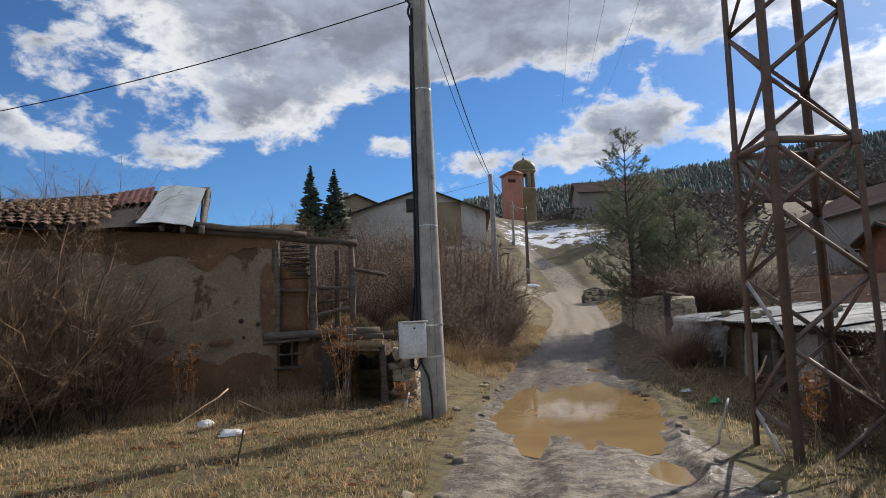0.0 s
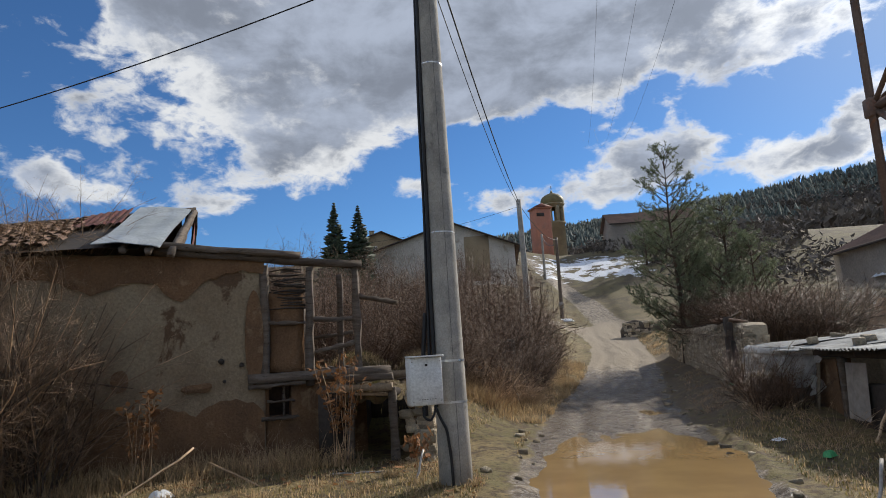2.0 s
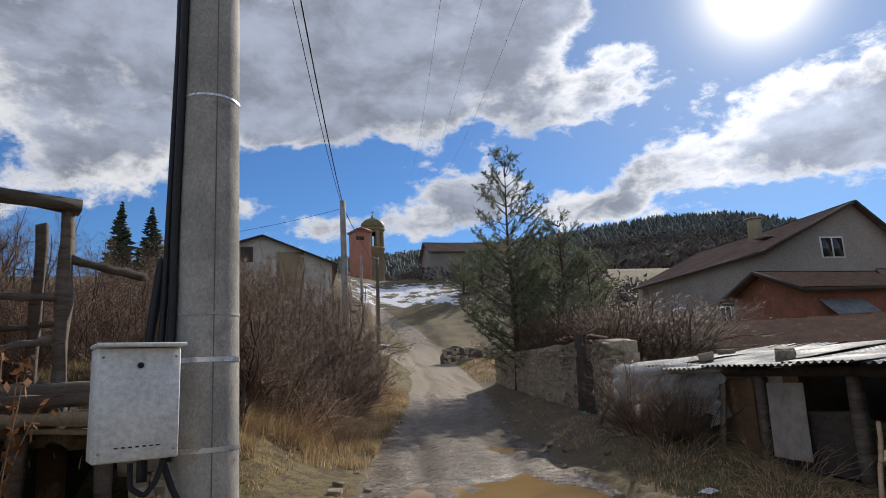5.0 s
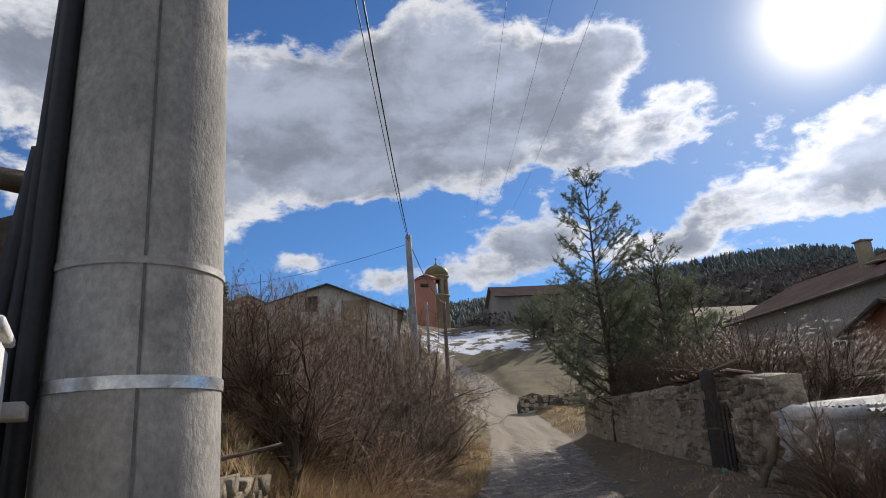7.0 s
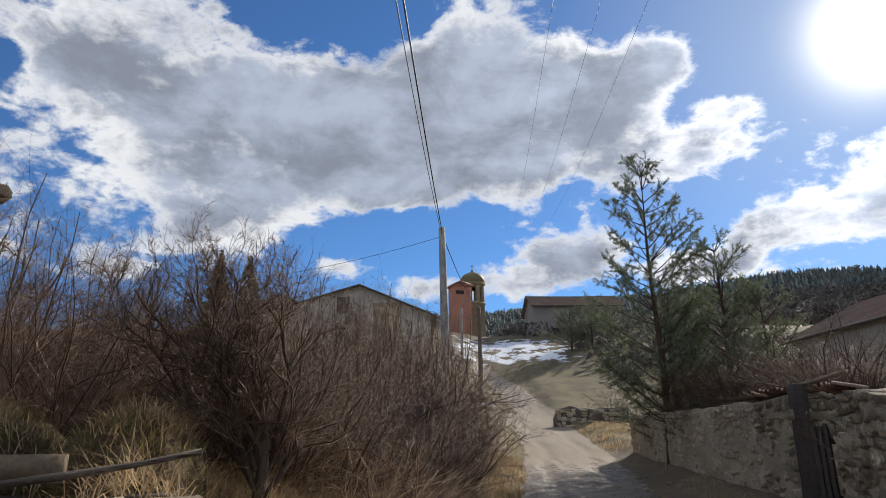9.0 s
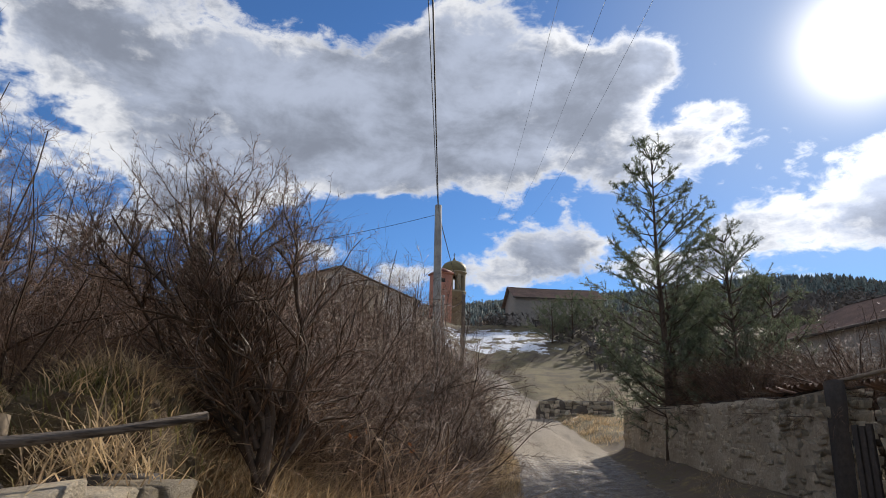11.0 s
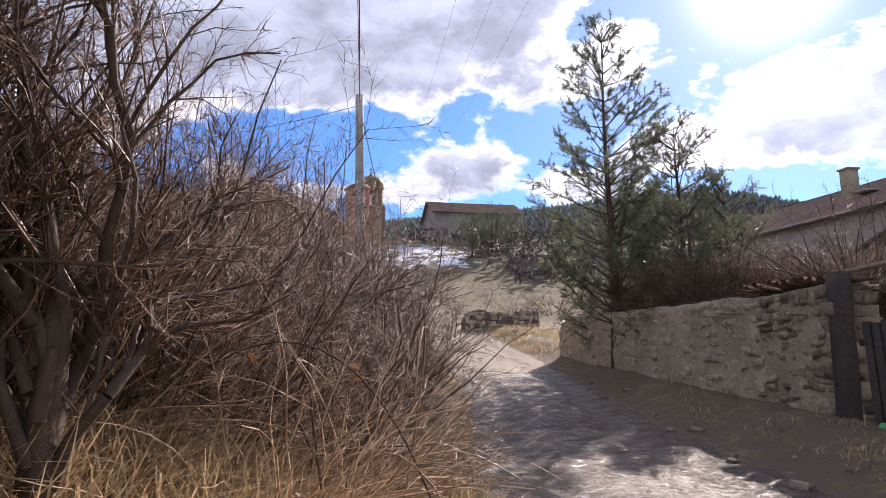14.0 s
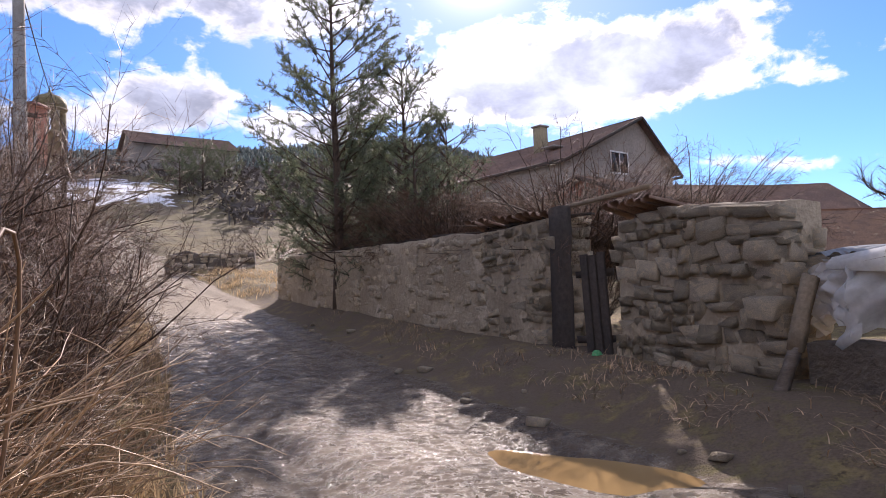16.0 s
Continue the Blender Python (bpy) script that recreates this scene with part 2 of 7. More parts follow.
M_GREEN = material("winter_grass", (0.145, 0.135, 0.045), (0.27, 0.215, 0.085), None, 0.7, 9, 0.8, 0.0, island=0.45, leaf_glow=0.35)
M_SNOW = material("old_snow", (0.82, 0.84, 0.87), (0.74, 0.76, 0.79), None, 2.0, 20, 0.6, 0.3, dist=0.05)
M_WHITEWALL = material("limewashed_wall", (0.58, 0.55, 0.50), (0.48, 0.45, 0.40), (0.38, 0.33, 0.27), 0.6, 10, 0.95, 0.3, dist=0.02)
M_OCHRE = material("ochre_wall", (0.33, 0.255, 0.16), (0.28, 0.215, 0.135), None, 0.7, 10, 0.95, 0.3)
M_PINK = material("pink_plaster", (0.52, 0.22, 0.14), (0.45, 0.20, 0.135), (0.40, 0.23, 0.17), 0.5, 8, 0.95, 0.2)
M_CHURCH = material("church_stone", (0.36, 0.30, 0.19), (0.28, 0.23, 0.15), None, 0.6, 8, 0.95, 0.3)
M_DOME = material("dome_sheet", (0.22, 0.185, 0.09), (0.17, 0.145, 0.075), None, 0.6, 8, 0.6, 0.2, metal=0.2)
M_GREYWALL = material("grey_render", (0.34, 0.30, 0.26), (0.28, 0.25, 0.22), None, 0.4, 8, 0.95, 0.3)
M_BRICK = material("red_brick", (0.33, 0.13, 0.08), (0.26, 0.11, 0.075), (0.38, 0.2, 0.13), 1.5, 14, 0.95, 0.5, dist=0.03)
# dark timber; on backings, shed panels and holes it also stands for shade
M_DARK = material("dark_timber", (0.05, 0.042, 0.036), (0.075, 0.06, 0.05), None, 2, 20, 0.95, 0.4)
M_FRAME = material("white_window_frame", (0.7, 0.7, 0.68), (0.62, 0.62, 0.6), None, 4, 30, 0.6, 0.1)
# needle green lifted toward blue-grey, distance haze painted into the colour
M_HAZY_FOREST = material("forest_needles", (0.070, 0.090, 0.085), (0.090, 0.108, 0.095), None, 0.02, 0.3, 0.9, 0.0, island=0.3)
M_BROWNWOOD = material("bare_forest", (0.135, 0.115, 0.10), (0.165, 0.14, 0.115), None, 0.02, 0.3, 0.95, 0.0, island=0.3)
M_LEAF = material("dead_leaf", (0.30, 0.14, 0.055), (0.22, 0.11, 0.05), None, 5, 30, 0.8, 0.0, island=0.4, leaf_glow=0.3)
M_LEAF_ORANGE = material("orange_leaf", (0.36, 0.14, 0.05), (0.26, 0.11, 0.05), None, 8, 30, 0.7, 0.0, island=0.3, leaf_glow=0.4)
M_MOSS = material("mossy_turf", (0.17, 0.125, 0.055), (0.12, 0.078, 0.045), (0.07, 0.048, 0.030), 5.0, 45, 0.95, 1.0, dist=0.06)
M_WHITE = material("white_plastic", (0.75, 0.75, 0.74), (0.66, 0.66, 0.65), None, 6, 40, 0.5, 0.1)
M_GREENPL = material("green_plastic", (0.10, 0.42, 0.16), (0.08, 0.36, 0.14), None, 6, 40, 0.4, 0.1)


def glass_material():
    m = bpy.data.materials.new("window_glass")
    m.use_nodes = True
    b = m.node_tree.nodes["Principled BSDF"]
    b.inputs["Base Color"].default_value = (0.03, 0.035, 0.04, 1)
    b.inputs["Roughness"].default_value = 0.08
    return m


def water_material():
    m = bpy.data.materials.new("muddy_water")
    m.use_nodes = True
    k = Nodes(m.node_tree)
    co = k.n("ShaderNodeTexCoord").outputs["Object"]
    b = k.n("ShaderNodeBsdfPrincipled")
    k.put(b.inputs["Base Color"], k.mix(k.ramp(k.noise(co, 1.2, 3), 0.35, 0.65), (0.36, 0.235, 0.105), (0.31, 0.20, 0.09)))
    b.inputs["Roughness"].default_value = 0.04
    b.inputs["IOR"].default_value = 1.33
    bp = k.n("ShaderNodeBump")
    bp.inputs["Strength"].default_value = 0.05
    bp.inputs["Distance"].default_value = 0.01
    k.put(bp.inputs["Height"], k.noise(co, 9.0, 2))
    k.put(b.inputs["Normal"], bp.outputs[0])
    out = k.n("ShaderNodeOutputMaterial")
    k.t.links.new(b.outputs[0], out.inputs[0])
    return m


def film_material():
    """Thin, dusty, half-clear plastic sheet."""
    m = bpy.data.materials.new("clear_sheet")
    m.use_nodes = True
    k = Nodes(m.node_tree)
    co = k.n("ShaderNodeTexCoord").outputs["Object"]
    b = k.n("ShaderNodeBsdfPrincipled")
    b.inputs["Base Color"].default_value = (0.82, 0.82, 0.80, 1)
    b.inputs["Roughness"].default_value = 0.22
    tl = k.n("ShaderNodeBsdfTranslucent")
    tl.inputs[0].default_value = (0.7, 0.69, 0.66, 1)
    tp = k.n("ShaderNodeBsdfTransparent")
    a = k.n("ShaderNodeMixShader")
    a.inputs[0].default_value = 0.4
    k.t.links.new(b.outputs[0], a.inputs[1])
    k.t.links.new(tl.outputs[0], a.inputs[2])
    c = k.n("ShaderNodeMixShader")
    k.put(c.inputs[0], k.ramp(k.noise(co, 2.5, 5, 0.65), 0.35, 0.7, 0.08, 0.45))
    k.t.links.new(a.outputs[0], c.inputs[1])
    k.t.links.new(tp.outputs[0], c.inputs[2])
    out = k.n("ShaderNodeOutputMaterial")
    k.t.links.new(c.outputs[0], out.inputs[0])
    return m


def ground_material():
    """Turf, wet mud road, gravel and old snow, by the masks of the sheet."""
    m = bpy.data.materials.new("ground")
    m.use_nodes = True
    k = Nodes(m.node_tree)
    co = k.n("ShaderNodeTexCoord").outputs["Object"]

    def mask(name):
        nd = k.n("ShaderNodeAttribute")
        nd.attribute_name = name
        return nd.outputs["Fac"]

    n1, n2, n3 = k.noise(co, 0.5, 5, 0.6, 0.4), k.noise(co, 4.0, 6, 0.65), k.noise(co, 45.0, 4, 0.7)
    turf = k.mix(k.ramp(n1, 0.4, 0.6), (0.255, 0.19, 0.085), (0.15, 0.125, 0.048))
    turf = k.mix(k.ramp(n2, 0.46, 0.62), turf, (0.105, 0.070, 0.040))
    turf = k.mix(k.ramp(k.noise(co, 13.0, 5, 0.7), 0.50, 0.66), turf, (0.07, 0.052, 0.026))
    field = k.mix(k.ramp(n1, 0.42, 0.58), (0.155, 0.125, 0.06), (0.105, 0.08, 0.048))
    field = k.mix(mask("wood"), field, (0.075, 0.062, 0.046))
    turf = k.mix(mask("far"), turf, field)
    mud = k.mix(k.ramp(n2, 0.38, 0.62), (0.085, 0.06, 0.04), (0.16, 0.125, 0.088))
    gravel = k.mix(k.ramp(n3, 0.35, 0.65), (0.25, 0.20, 0.145), (0.35, 0.29, 0.215))
    turf = k.mix(k.math("MULTIPLY", mask("earth"), k.ramp(n2, 0.30, 0.55)), turf, (0.135, 0.10, 0.068))
    road = k.mix(k.ramp(k.math("ADD", n2, k.math("MULTIPLY", mask("dry"), 0.5)), 0.55, 0.8), mud, gravel)
    edge = k.math("ADD", mask("road"), k.math("MULTIPLY", k.math("SUBTRACT", n2, 0.5), 0.7))
    rd = k.ramp(edge, 0.35, 0.65)
    col = k.mix(rd, turf, road)
    sn = k.ramp(k.math("ADD", mask("snow"), k.math("MULTIPLY", k.math("SUBTRACT", k.noise(co, 0.45, 6, 0.7), 0.5), 3.6)), 0.92, 1.02)
    col = k.mix(sn, col, (0.80, 0.82, 0.86))
    sc = k.n("ShaderNodeVectorMath", "SCALE")
    k.put(sc.inputs[0], col)
    k.put(sc.inputs["Scale"], k.ramp(n3, 0.25, 0.75, 0.7, 1.25, False))
    wet = k.math("MULTIPLY", k.math("MULTIPLY", rd, k.math("SUBTRACT", 1.0, mask("dry"))), k.ramp(k.noise(co, 11.0, 5, 0.7), 0.42, 0.56, 1.0, 0.15))
    b = k.n("ShaderNodeBsdfPrincipled")
    k.put(b.inputs["Base Color"], sc.outputs[0])
    k.put(b.inputs["Roughness"], k.ramp(wet, 0.0, 1.0, 0.95, 0.14))
    b.inputs["Specular IOR Level"].default_value = 0.4
    bp = k.n("ShaderNodeBump")
    bp.inputs["Strength"].default_value = 0.7
    bp.inputs["Distance"].default_value = 0.035
    k.put(bp.inputs["Height"], k.math("ADD", k.math("MULTIPLY", n3, 0.75), k.math("ADD", k.math("MULTIPLY", n2, 0.4), k.math("MULTIPLY", k.noise(co, 14.0, 4, 0.65), 0.8))))
    k.put(b.inputs["Normal"], bp.outputs[0])
    out = k.n("ShaderNodeOutputMaterial")
    k.t.links.new(b.outputs[0], out.inputs[0])
    return m


M_GLASS, M_WATER, M_FILM, M_GROUND = glass_material(), water_material(), film_material(), ground_material()


# ---- mesh helpers ----
def np_mesh(name, V, faces, mat, smooth=False):
    """A mesh from an array of corners and one or more arrays of faces (three or four corners each)."""
    me = bpy.data.meshes.new(name)
    V = np.asarray(V, dtype=np.float32).reshape(-1, 3)
    faces = [np.asarray(f, dtype=np.int32) for f in (faces if isinstance(faces, (list, tuple)) else [faces]) if len(f)]
    loops = np.concatenate([f.ravel() for f in faces])
    counts = np.concatenate([np.full(len(f), f.shape[1], dtype=np.int32) for f in faces])
    starts = np.concatenate([[0], np.cumsum(counts)[:-1]]).astype(np.int32)
    me.vertices.add(len(V))
    me.vertices.foreach_set("co", V.ravel())
    me.loops.add(len(loops))
    me.loops.foreach_set("vertex_index", loops)
    me.polygons.add(len(counts))
    me.polygons.foreach_set("loop_start", starts)
    me.polygons.foreach_set("loop_total", counts)
    if smooth:
        me.polygons.foreach_set("use_smooth", np.ones(len(counts), dtype=bool))
    me.update(calc_edges=True)
    me.materials.append(mat)
    return me


class Geo:
    """Collects boxes, tubes and sheets into one mesh."""

    def __init__(self):
        self.v, self.q, self.t, self.c = [], [], [], 0

    def add(self, V, quads=(), tris=()):
        V = np.asarray(V, dtype=float).reshape(-1, 3)
        if len(quads):
            self.q.append(np.asarray(quads, dtype=int) + self.c)
        if len(tris):
            self.t.append(np.asarray(tris, dtype=int) + self.c)
        self.v.append(V)
        self.c += len(V)
        return self

    def tube(self, pts, radii, sides=6, jit=0.0, rng=None, flat=None):
        """A bent, tapered round or (with flat) rectangular bar along points."""
        pts = np.asarray(pts, dtype=float)
        radii = np.broadcast_to(np.asarray(radii, dtype=float), (len(pts),))
        tang = np.gradient(pts, axis=0)
        tang /= np.linalg.norm(tang, axis=1)[:, None] + 1e-9
        up = np.array([0, 0, 1.0]) if abs(tang[0][2]) < 0.9 else np.array([1.0, 0, 0])
        a = np.cross(tang, up)
        a /= np.linalg.norm(a, axis=1)[:, None]
        b = np.cross(a, tang)
        if flat:
            ring = np.array([(-1, -flat), (1, -flat), (1, flat), (-1, flat)]) if sides == 4 else None
        else:
            ang = np.arange(sides) * 2 * math.pi / sides
            ring = np.stack([np.cos(ang), np.sin(ang)], 1)
        n = len(ring)
        V = pts[:, None] + radii[:, None, None] * (ring[None, :, :1] * a[:, None] + ring[None, :, 1:] * b[:, None])
        if jit:
            V = V + (rng or np.random).uniform(-jit, jit, V.shape)
        quads = [(i * n + j, i * n + (j + 1) % n, (i + 1) * n + (j + 1) % n, (i + 1) * n + j) for i in range(len(pts) - 1) for j in range(n)]
        V = V.reshape(-1, 3)
        caps = []
        e = (len(pts) - 1) * n
        for j in range(1, n - 1):
            caps += [(0, j + 1, j), (e, e + j, e + j + 1)]
        return self.add(V, quads, caps)

    def beam(self, p, q, w, h, steps=5, jit=0.008, rng=None):
        """A worn squared timber from p to q."""
        t = np.linspace(0, 1, steps)[:, None]
        pts = np.asarray(p) * (1 - t) + np.asarray(q) * t
        return self.tube(pts, w / 2, 4, jit, rng, flat=h / w)

    def box(self, centre, size, rz=0.0, bevel=0.0):
        x, y, z = np.asarray(size) / 2
        c, s = math.cos(rz), math.sin(rz)
        k = min(bevel, x * 0.9, y * 0.9, z * 0.9)
        if k <= 0:
            V = np.array([(i * x, j * y, l * z) for l in (-1, 1) for i, j in ((-1, -1), (1, -1), (1, 1), (-1, 1))])
            Q = [(0, 3, 2, 1), (4, 5, 6, 7), (0, 1, 5, 4), (1, 2, 6, 5), (2, 3, 7, 6), (3, 0, 4, 7)]
            T = []
        else:
            V, Q, T = [], [], []
            idx = {}
            for sx in (-1, 1):
                for sy in (-1, 1):
                    for sz in (-1, 1):
                        for ax in range(3):
                            p = [sx * x, sy * y, sz * z]
                            for o in range(3):
                                if o != ax:
                                    p[o] -= (sx, sy, sz)[o] * k
                            idx[sx, sy, sz, ax] = len(V)
                            V.append(p)
            for ax in range(3):
                o1, o2 = [o for o in range(3) if o != ax]
                for sg in (-1, 1):
                    loop = []
                    for s1, s2 in ((-1, -1), (1, -1), (1, 1), (-1, 1)):
                        sgn = [0, 0, 0]
                        sgn[ax], sgn[o1], sgn[o2] = sg, s1, s2
                        loop.append(idx[(*sgn, ax)])
                    Q.append(loop)
                for s1 in (-1, 1):
                    for s2 in (-1, 1):
                        lo, hi = [0, 0, 0], [0, 0, 0]
                        lo[ax], hi[ax] = -1, 1
                        lo[o1] = hi[o1] = s1
                        lo[o2] = hi[o2] = s2
                        Q.append((idx[(*lo, o1)], idx[(*hi, o1)], idx[(*hi, o2)], idx[(*lo, o2)]))
            for sx in (-1, 1):
                for sy in (-1, 1):
                    for sz in (-1, 1):
                        T.append([idx[sx, sy, sz, a] for a in range(3)])
            V = np.array(V)
        R = np.array([[c, -s, 0], [s, c, 0], [0, 0, 1]])
        return self.add(V @ R.T + np.asarray(centre), Q, T)

    def grid(self, P):
        """A sheet over an array of points (n, m, 3)."""
        n, m = P.shape[:2]
        i, j = np.meshgrid(np.arange(n - 1), np.arange(m - 1), indexing="ij")
        a = (i * m + j).ravel()
        return self.add(P.reshape(-1, 3), np.stack([a, a + m, a + m + 1, a + 1], 1))

    def mesh(self, name, mat, smooth=False):
        me = np_mesh(name, np.concatenate(self.v), [np.concatenate(f) for f in (self.q, self.t) if f], mat, smooth)
        bm = bmesh.new()
        bm.from_mesh(me)
        bmesh.ops.recalc_face_normals(bm, faces=bm.faces)
        bm.to_mesh(me)
        bm.free()
        return me


def part(name, geo, mat, parent=None, label="", smooth=False):
    """Links collected geometry as one mesh object under a thing."""
    ob = new(name, geo.mesh(name, mat, smooth) if isinstance(geo, Geo) else geo)
    if parent:
        ob.parent = parent
    return tagged(ob, label)


def thing(name, label, category, at=(0, 0, 0), rz=0.0, group="", kind=""):
    ob = new(name)
    ob.matrix_basis = pose(*at, 0, 0, rz)
    ob.empty_display_size = 0.2
    return tagged(ob, label, category, group, kind)


def fbm(x, y, s, seed=0.0):
    """Cheap smooth noise over arrays, about -1 to 1."""
    a = np.sin(x * s * 1.0 + 1.7 * np.sin(y * s * 0.8 + seed)) * np.cos(y * s * 1.1 + 1.3 * np.sin(x * s * 0.7 + seed * 2))
    b = np.sin(x * s * 2.3 + 1.1 * np.sin(y * s * 1.9 + seed * 3) + seed) * np.cos(y * s * 2.1 + seed)
    return 0.65 * a + 0.35 * b


def smooth(x, a, b):
    t = np.clip((np.asarray(x, dtype=float) - a) / (b - a), 0, 1)
    return t * t * (3 - 2 * t)


def vnoise(x, y, cell, seed=0):
    """Smooth lattice noise over arrays, -1 to 1, with features about one cell across."""
    x, y = np.asarray(x, dtype=float) / cell, np.asarray(y, dtype=float) / cell
    i, j = np.floor(x), np.floor(y)
    fx, fy = x - i, y - j
    fx, fy = fx * fx * (3 - 2 * fx), fy * fy * (3 - 2 * fy)

    def hashed(a, b):
        h = np.sin(a * 127.1 + b * 311.7 + seed * 74.7) * 43758.5453
        return (h - np.floor(h)) * 2 - 1

    return (hashed(i, j) * (1 - fx) + hashed(i + 1, j) * fx) * (1 - fy) + (hashed(i, j + 1) * (1 - fx) + hashed(i + 1, j + 1) * fx) * fy


# ---- ground ----
ROAD_Y = [-60, -5, 5, 8, 12, 15, 18.5, 22, 27, 33, 40, 50, 56, 70, 88, 110]
ROAD_X = [0.0, 1.45, 1.65, 1.95, 2.4, 2.75, 3.3, 4.1, 5.1, 6.2, 7.2, 8.0, 8.6, 9.6, 10.5, 13]
RISE_Y = [-60, 17, 21, 28, 34, 44, 50, 56, 70, 85, 95, 120, 150, 400, 2000]
RISE_Z = [0.02, 0.05, 0.16, 0.58, 1.05, 2.0, 2.6, 3.4, 7.0, 12.3, 15.2, 19.2, 22, 24, 24]
HILL_AZ = [-180, -60, -30, -10, 0, 10, 20, 30, 37, 45, 55, 70, 180]
HILL_H = [6, 6, 10, 28, 44, 51, 56, 61, 58, 40, 14, 4, 6]


def height(x, y):
    """The lie of the land, in metres, at arrays of places."""
    x, y = np.asarray(x, dtype=float), np.asarray(y, dtype=float)
    d = x - np.interp(y, ROAD_Y, ROAD_X)
    z = np.interp(y, RISE_Y, RISE_Z)
    far = smooth(np.hypot(x, y), 60, 140)
    # bank on the near-hand side of the lane, highest behind the ruin
    left = smooth(-d, 1.7, 3.6) * 0.75 * smooth(y, 11.8, 14.5) + smooth(-d, 3.4, 9.0) * (0.6 * smooth(y, 12.5, 15) + 1.2 * smooth(y, 26, 40))
    right = smooth(d, 1.5, 2.6) * 0.30 * smooth(y, 10.5, 14) + np.clip(d - 5.0, 0, 60) * 0.075 * smooth(y, 10, 25)
    z = z + (left + right) * (1 - far)
    z = z + 0.05 * smooth(-d, 1.2, 2.0) + fbm(x, y, 1.1, 0.4) * 0.035 * smooth(np.abs(d), 1.2, 2.4)
    # wheel ruts and the ridge between them
    lane = 1 - smooth(np.abs(d), 1.2, 1.7)
    near = 1 - smooth(y, 50, 60)
    rut = np.exp(-((np.abs(d + 0.1 * np.sin(y * 0.7)) - 0.72) / 0.2) ** 2)
    z = z - lane * near * (0.05 * rut + 0.012 * vnoise(x, y, 0.5, 1) + 0.014 * vnoise(x, y * 0.10, 0.16, 2) + 0.006 * vnoise(x, y, 0.15, 3))
    z = z + (1 - smooth(np.abs(d), 6, 9)) * (1 - lane) * near * (0.012 * vnoise(x, y, 0.3, 4) + 0.008 * vnoise(x, y, 0.15, 5))
    # ridge pushed up along the wet edge
    rl = np.interp(y, [4.4, 7.0, 10.8, 13.4], [2.6, 3.05, 3.98, 3.95])
    z = z + (0.055 + 0.03 * vnoise(x, y, 0.25, 8)) * np.exp(-((x - rl - 0.05 * vnoise(x, y, 0.5, 9)) / 0.09) ** 2) * smooth(y, 4.0, 4.8) * (1 - smooth(y, 12.8, 13.6))
    # hollows that hold water
    for cx, cy, rx, ry, turn, deep in PUDDLES:
        c, s = math.cos(turn), math.sin(turn)
        u, v = ((x - cx) * c + (y - cy) * s) / rx, (-(x - cx) * s + (y - cy) * c) / ry
        z = z - deep * (1 - smooth(np.sqrt(u * u + v * v) + 0.10 * fbm(x, y, 2.6, 3.0), 0.55, 1.35))
    a = np.degrees(np.arctan2(x, y))
    r = np.hypot(x, y)
    z = z + np.interp(a, HILL_AZ, HILL_H) * smooth(r, 150, 430) + far * fbm(x, y, 0.035, 5.0) * 1.2
    return z


# centre, half widths, turn, depth
PUDDLES = [(2.40, 10.2, 1.5, 3.35, -0.16, 0.10), (4.05, 16.35, 0.34, 0.85, 0.35, 0.07), (2.55, 5.6, 0.28, 0.45, 0.2, 0.05)]
WATER_Z = [-0.012, -0.014, -0.016]


def axis(lo, hi, a, b, step, grow):
    """Grid lines: even from a to b, then wider and wider to lo and hi."""
    mid = list(np.arange(a, b + step / 2, step))
    for end, sg in ((lo, -1), (hi, 1)):
        p, s, run = (a if sg < 0 else b), step, []
        while abs(p - end) > s * 1.2:
            s *= grow
            p += sg * s
            if (p - end) * sg >= 0:
                break
            run.append(p)
        run.append(end)
        mid = run[::-1] + mid if sg < 0 else mid + run
    return np.array(mid)


gx = axis(-1500, 1500, -3.0, 7.0, 0.075, 1.07)
gy = axis(-800, 1500, 1.5, 22.0, 0.085, 1.05)
X, Y = np.meshgrid(gx, gy, indexing="ij")
Z = height(X, Y)
sheet = Geo().grid(np.stack([X, Y, Z], 2))
ground_me = np_mesh("ground", sheet.v[0], sheet.q[0][:, ::-1], M_GROUND, True)


def attribute(me, name, values):
    at = me.attributes.new(name, "FLOAT", "POINT")
    at.data.foreach_set("value", np.asarray(values, dtype=np.float32).ravel())


D = X - np.interp(Y, ROAD_Y, ROAD_X)
wide = 1.35 + 0.35 * smooth(Y, 38, 50)
lane_m = 1 - smooth(np.abs(D) + 0.12 * fbm(X, Y, 2.0, 0.7), wide - 0.15, wide + 0.35)
side = (1 - smooth(np.abs(Y - 51 + 0.05 * X), 1.6, 2.4)) * smooth(X, -6, 2) * (1 - smooth(X, 9, 11))
track = (1 - smooth(np.abs(X - np.interp(Y, [52, 66, 80, 92], [9.5, 9.0, 6.0, 3.5])), 0.8, 2.0)) * smooth(Y, 50, 54) * (1 - smooth(Y, 84, 92))
lane_m = np.maximum(np.maximum(lane_m * (1 - smooth(Y, 52, 57)), side), track * 0.75)
attribute(ground_me, "road", lane_m)
attribute(ground_me, "dry", np.clip(smooth(Y, 24, 34) * (1 - 0.6 * smooth(Y, 53, 58)) + 0.25 * (1 - smooth(Y, 9, 12)), 0, 1))
snow_m = 1.1 * np.exp(-(((X - 12.0) / 8.5) ** 4 + ((Y - 83) / 9) ** 4)) + 0.55 * np.exp(-(((X - 17) / 5) ** 2 + ((Y - 41) / 3.5) ** 2))
attribute(ground_me, "snow", np.clip(snow_m, 0, 1.1))
attribute(ground_me, "wood", smooth(np.hypot(X, Y), 112, 145) * smooth(np.degrees(np.arctan2(X, Y)), 8, 13))
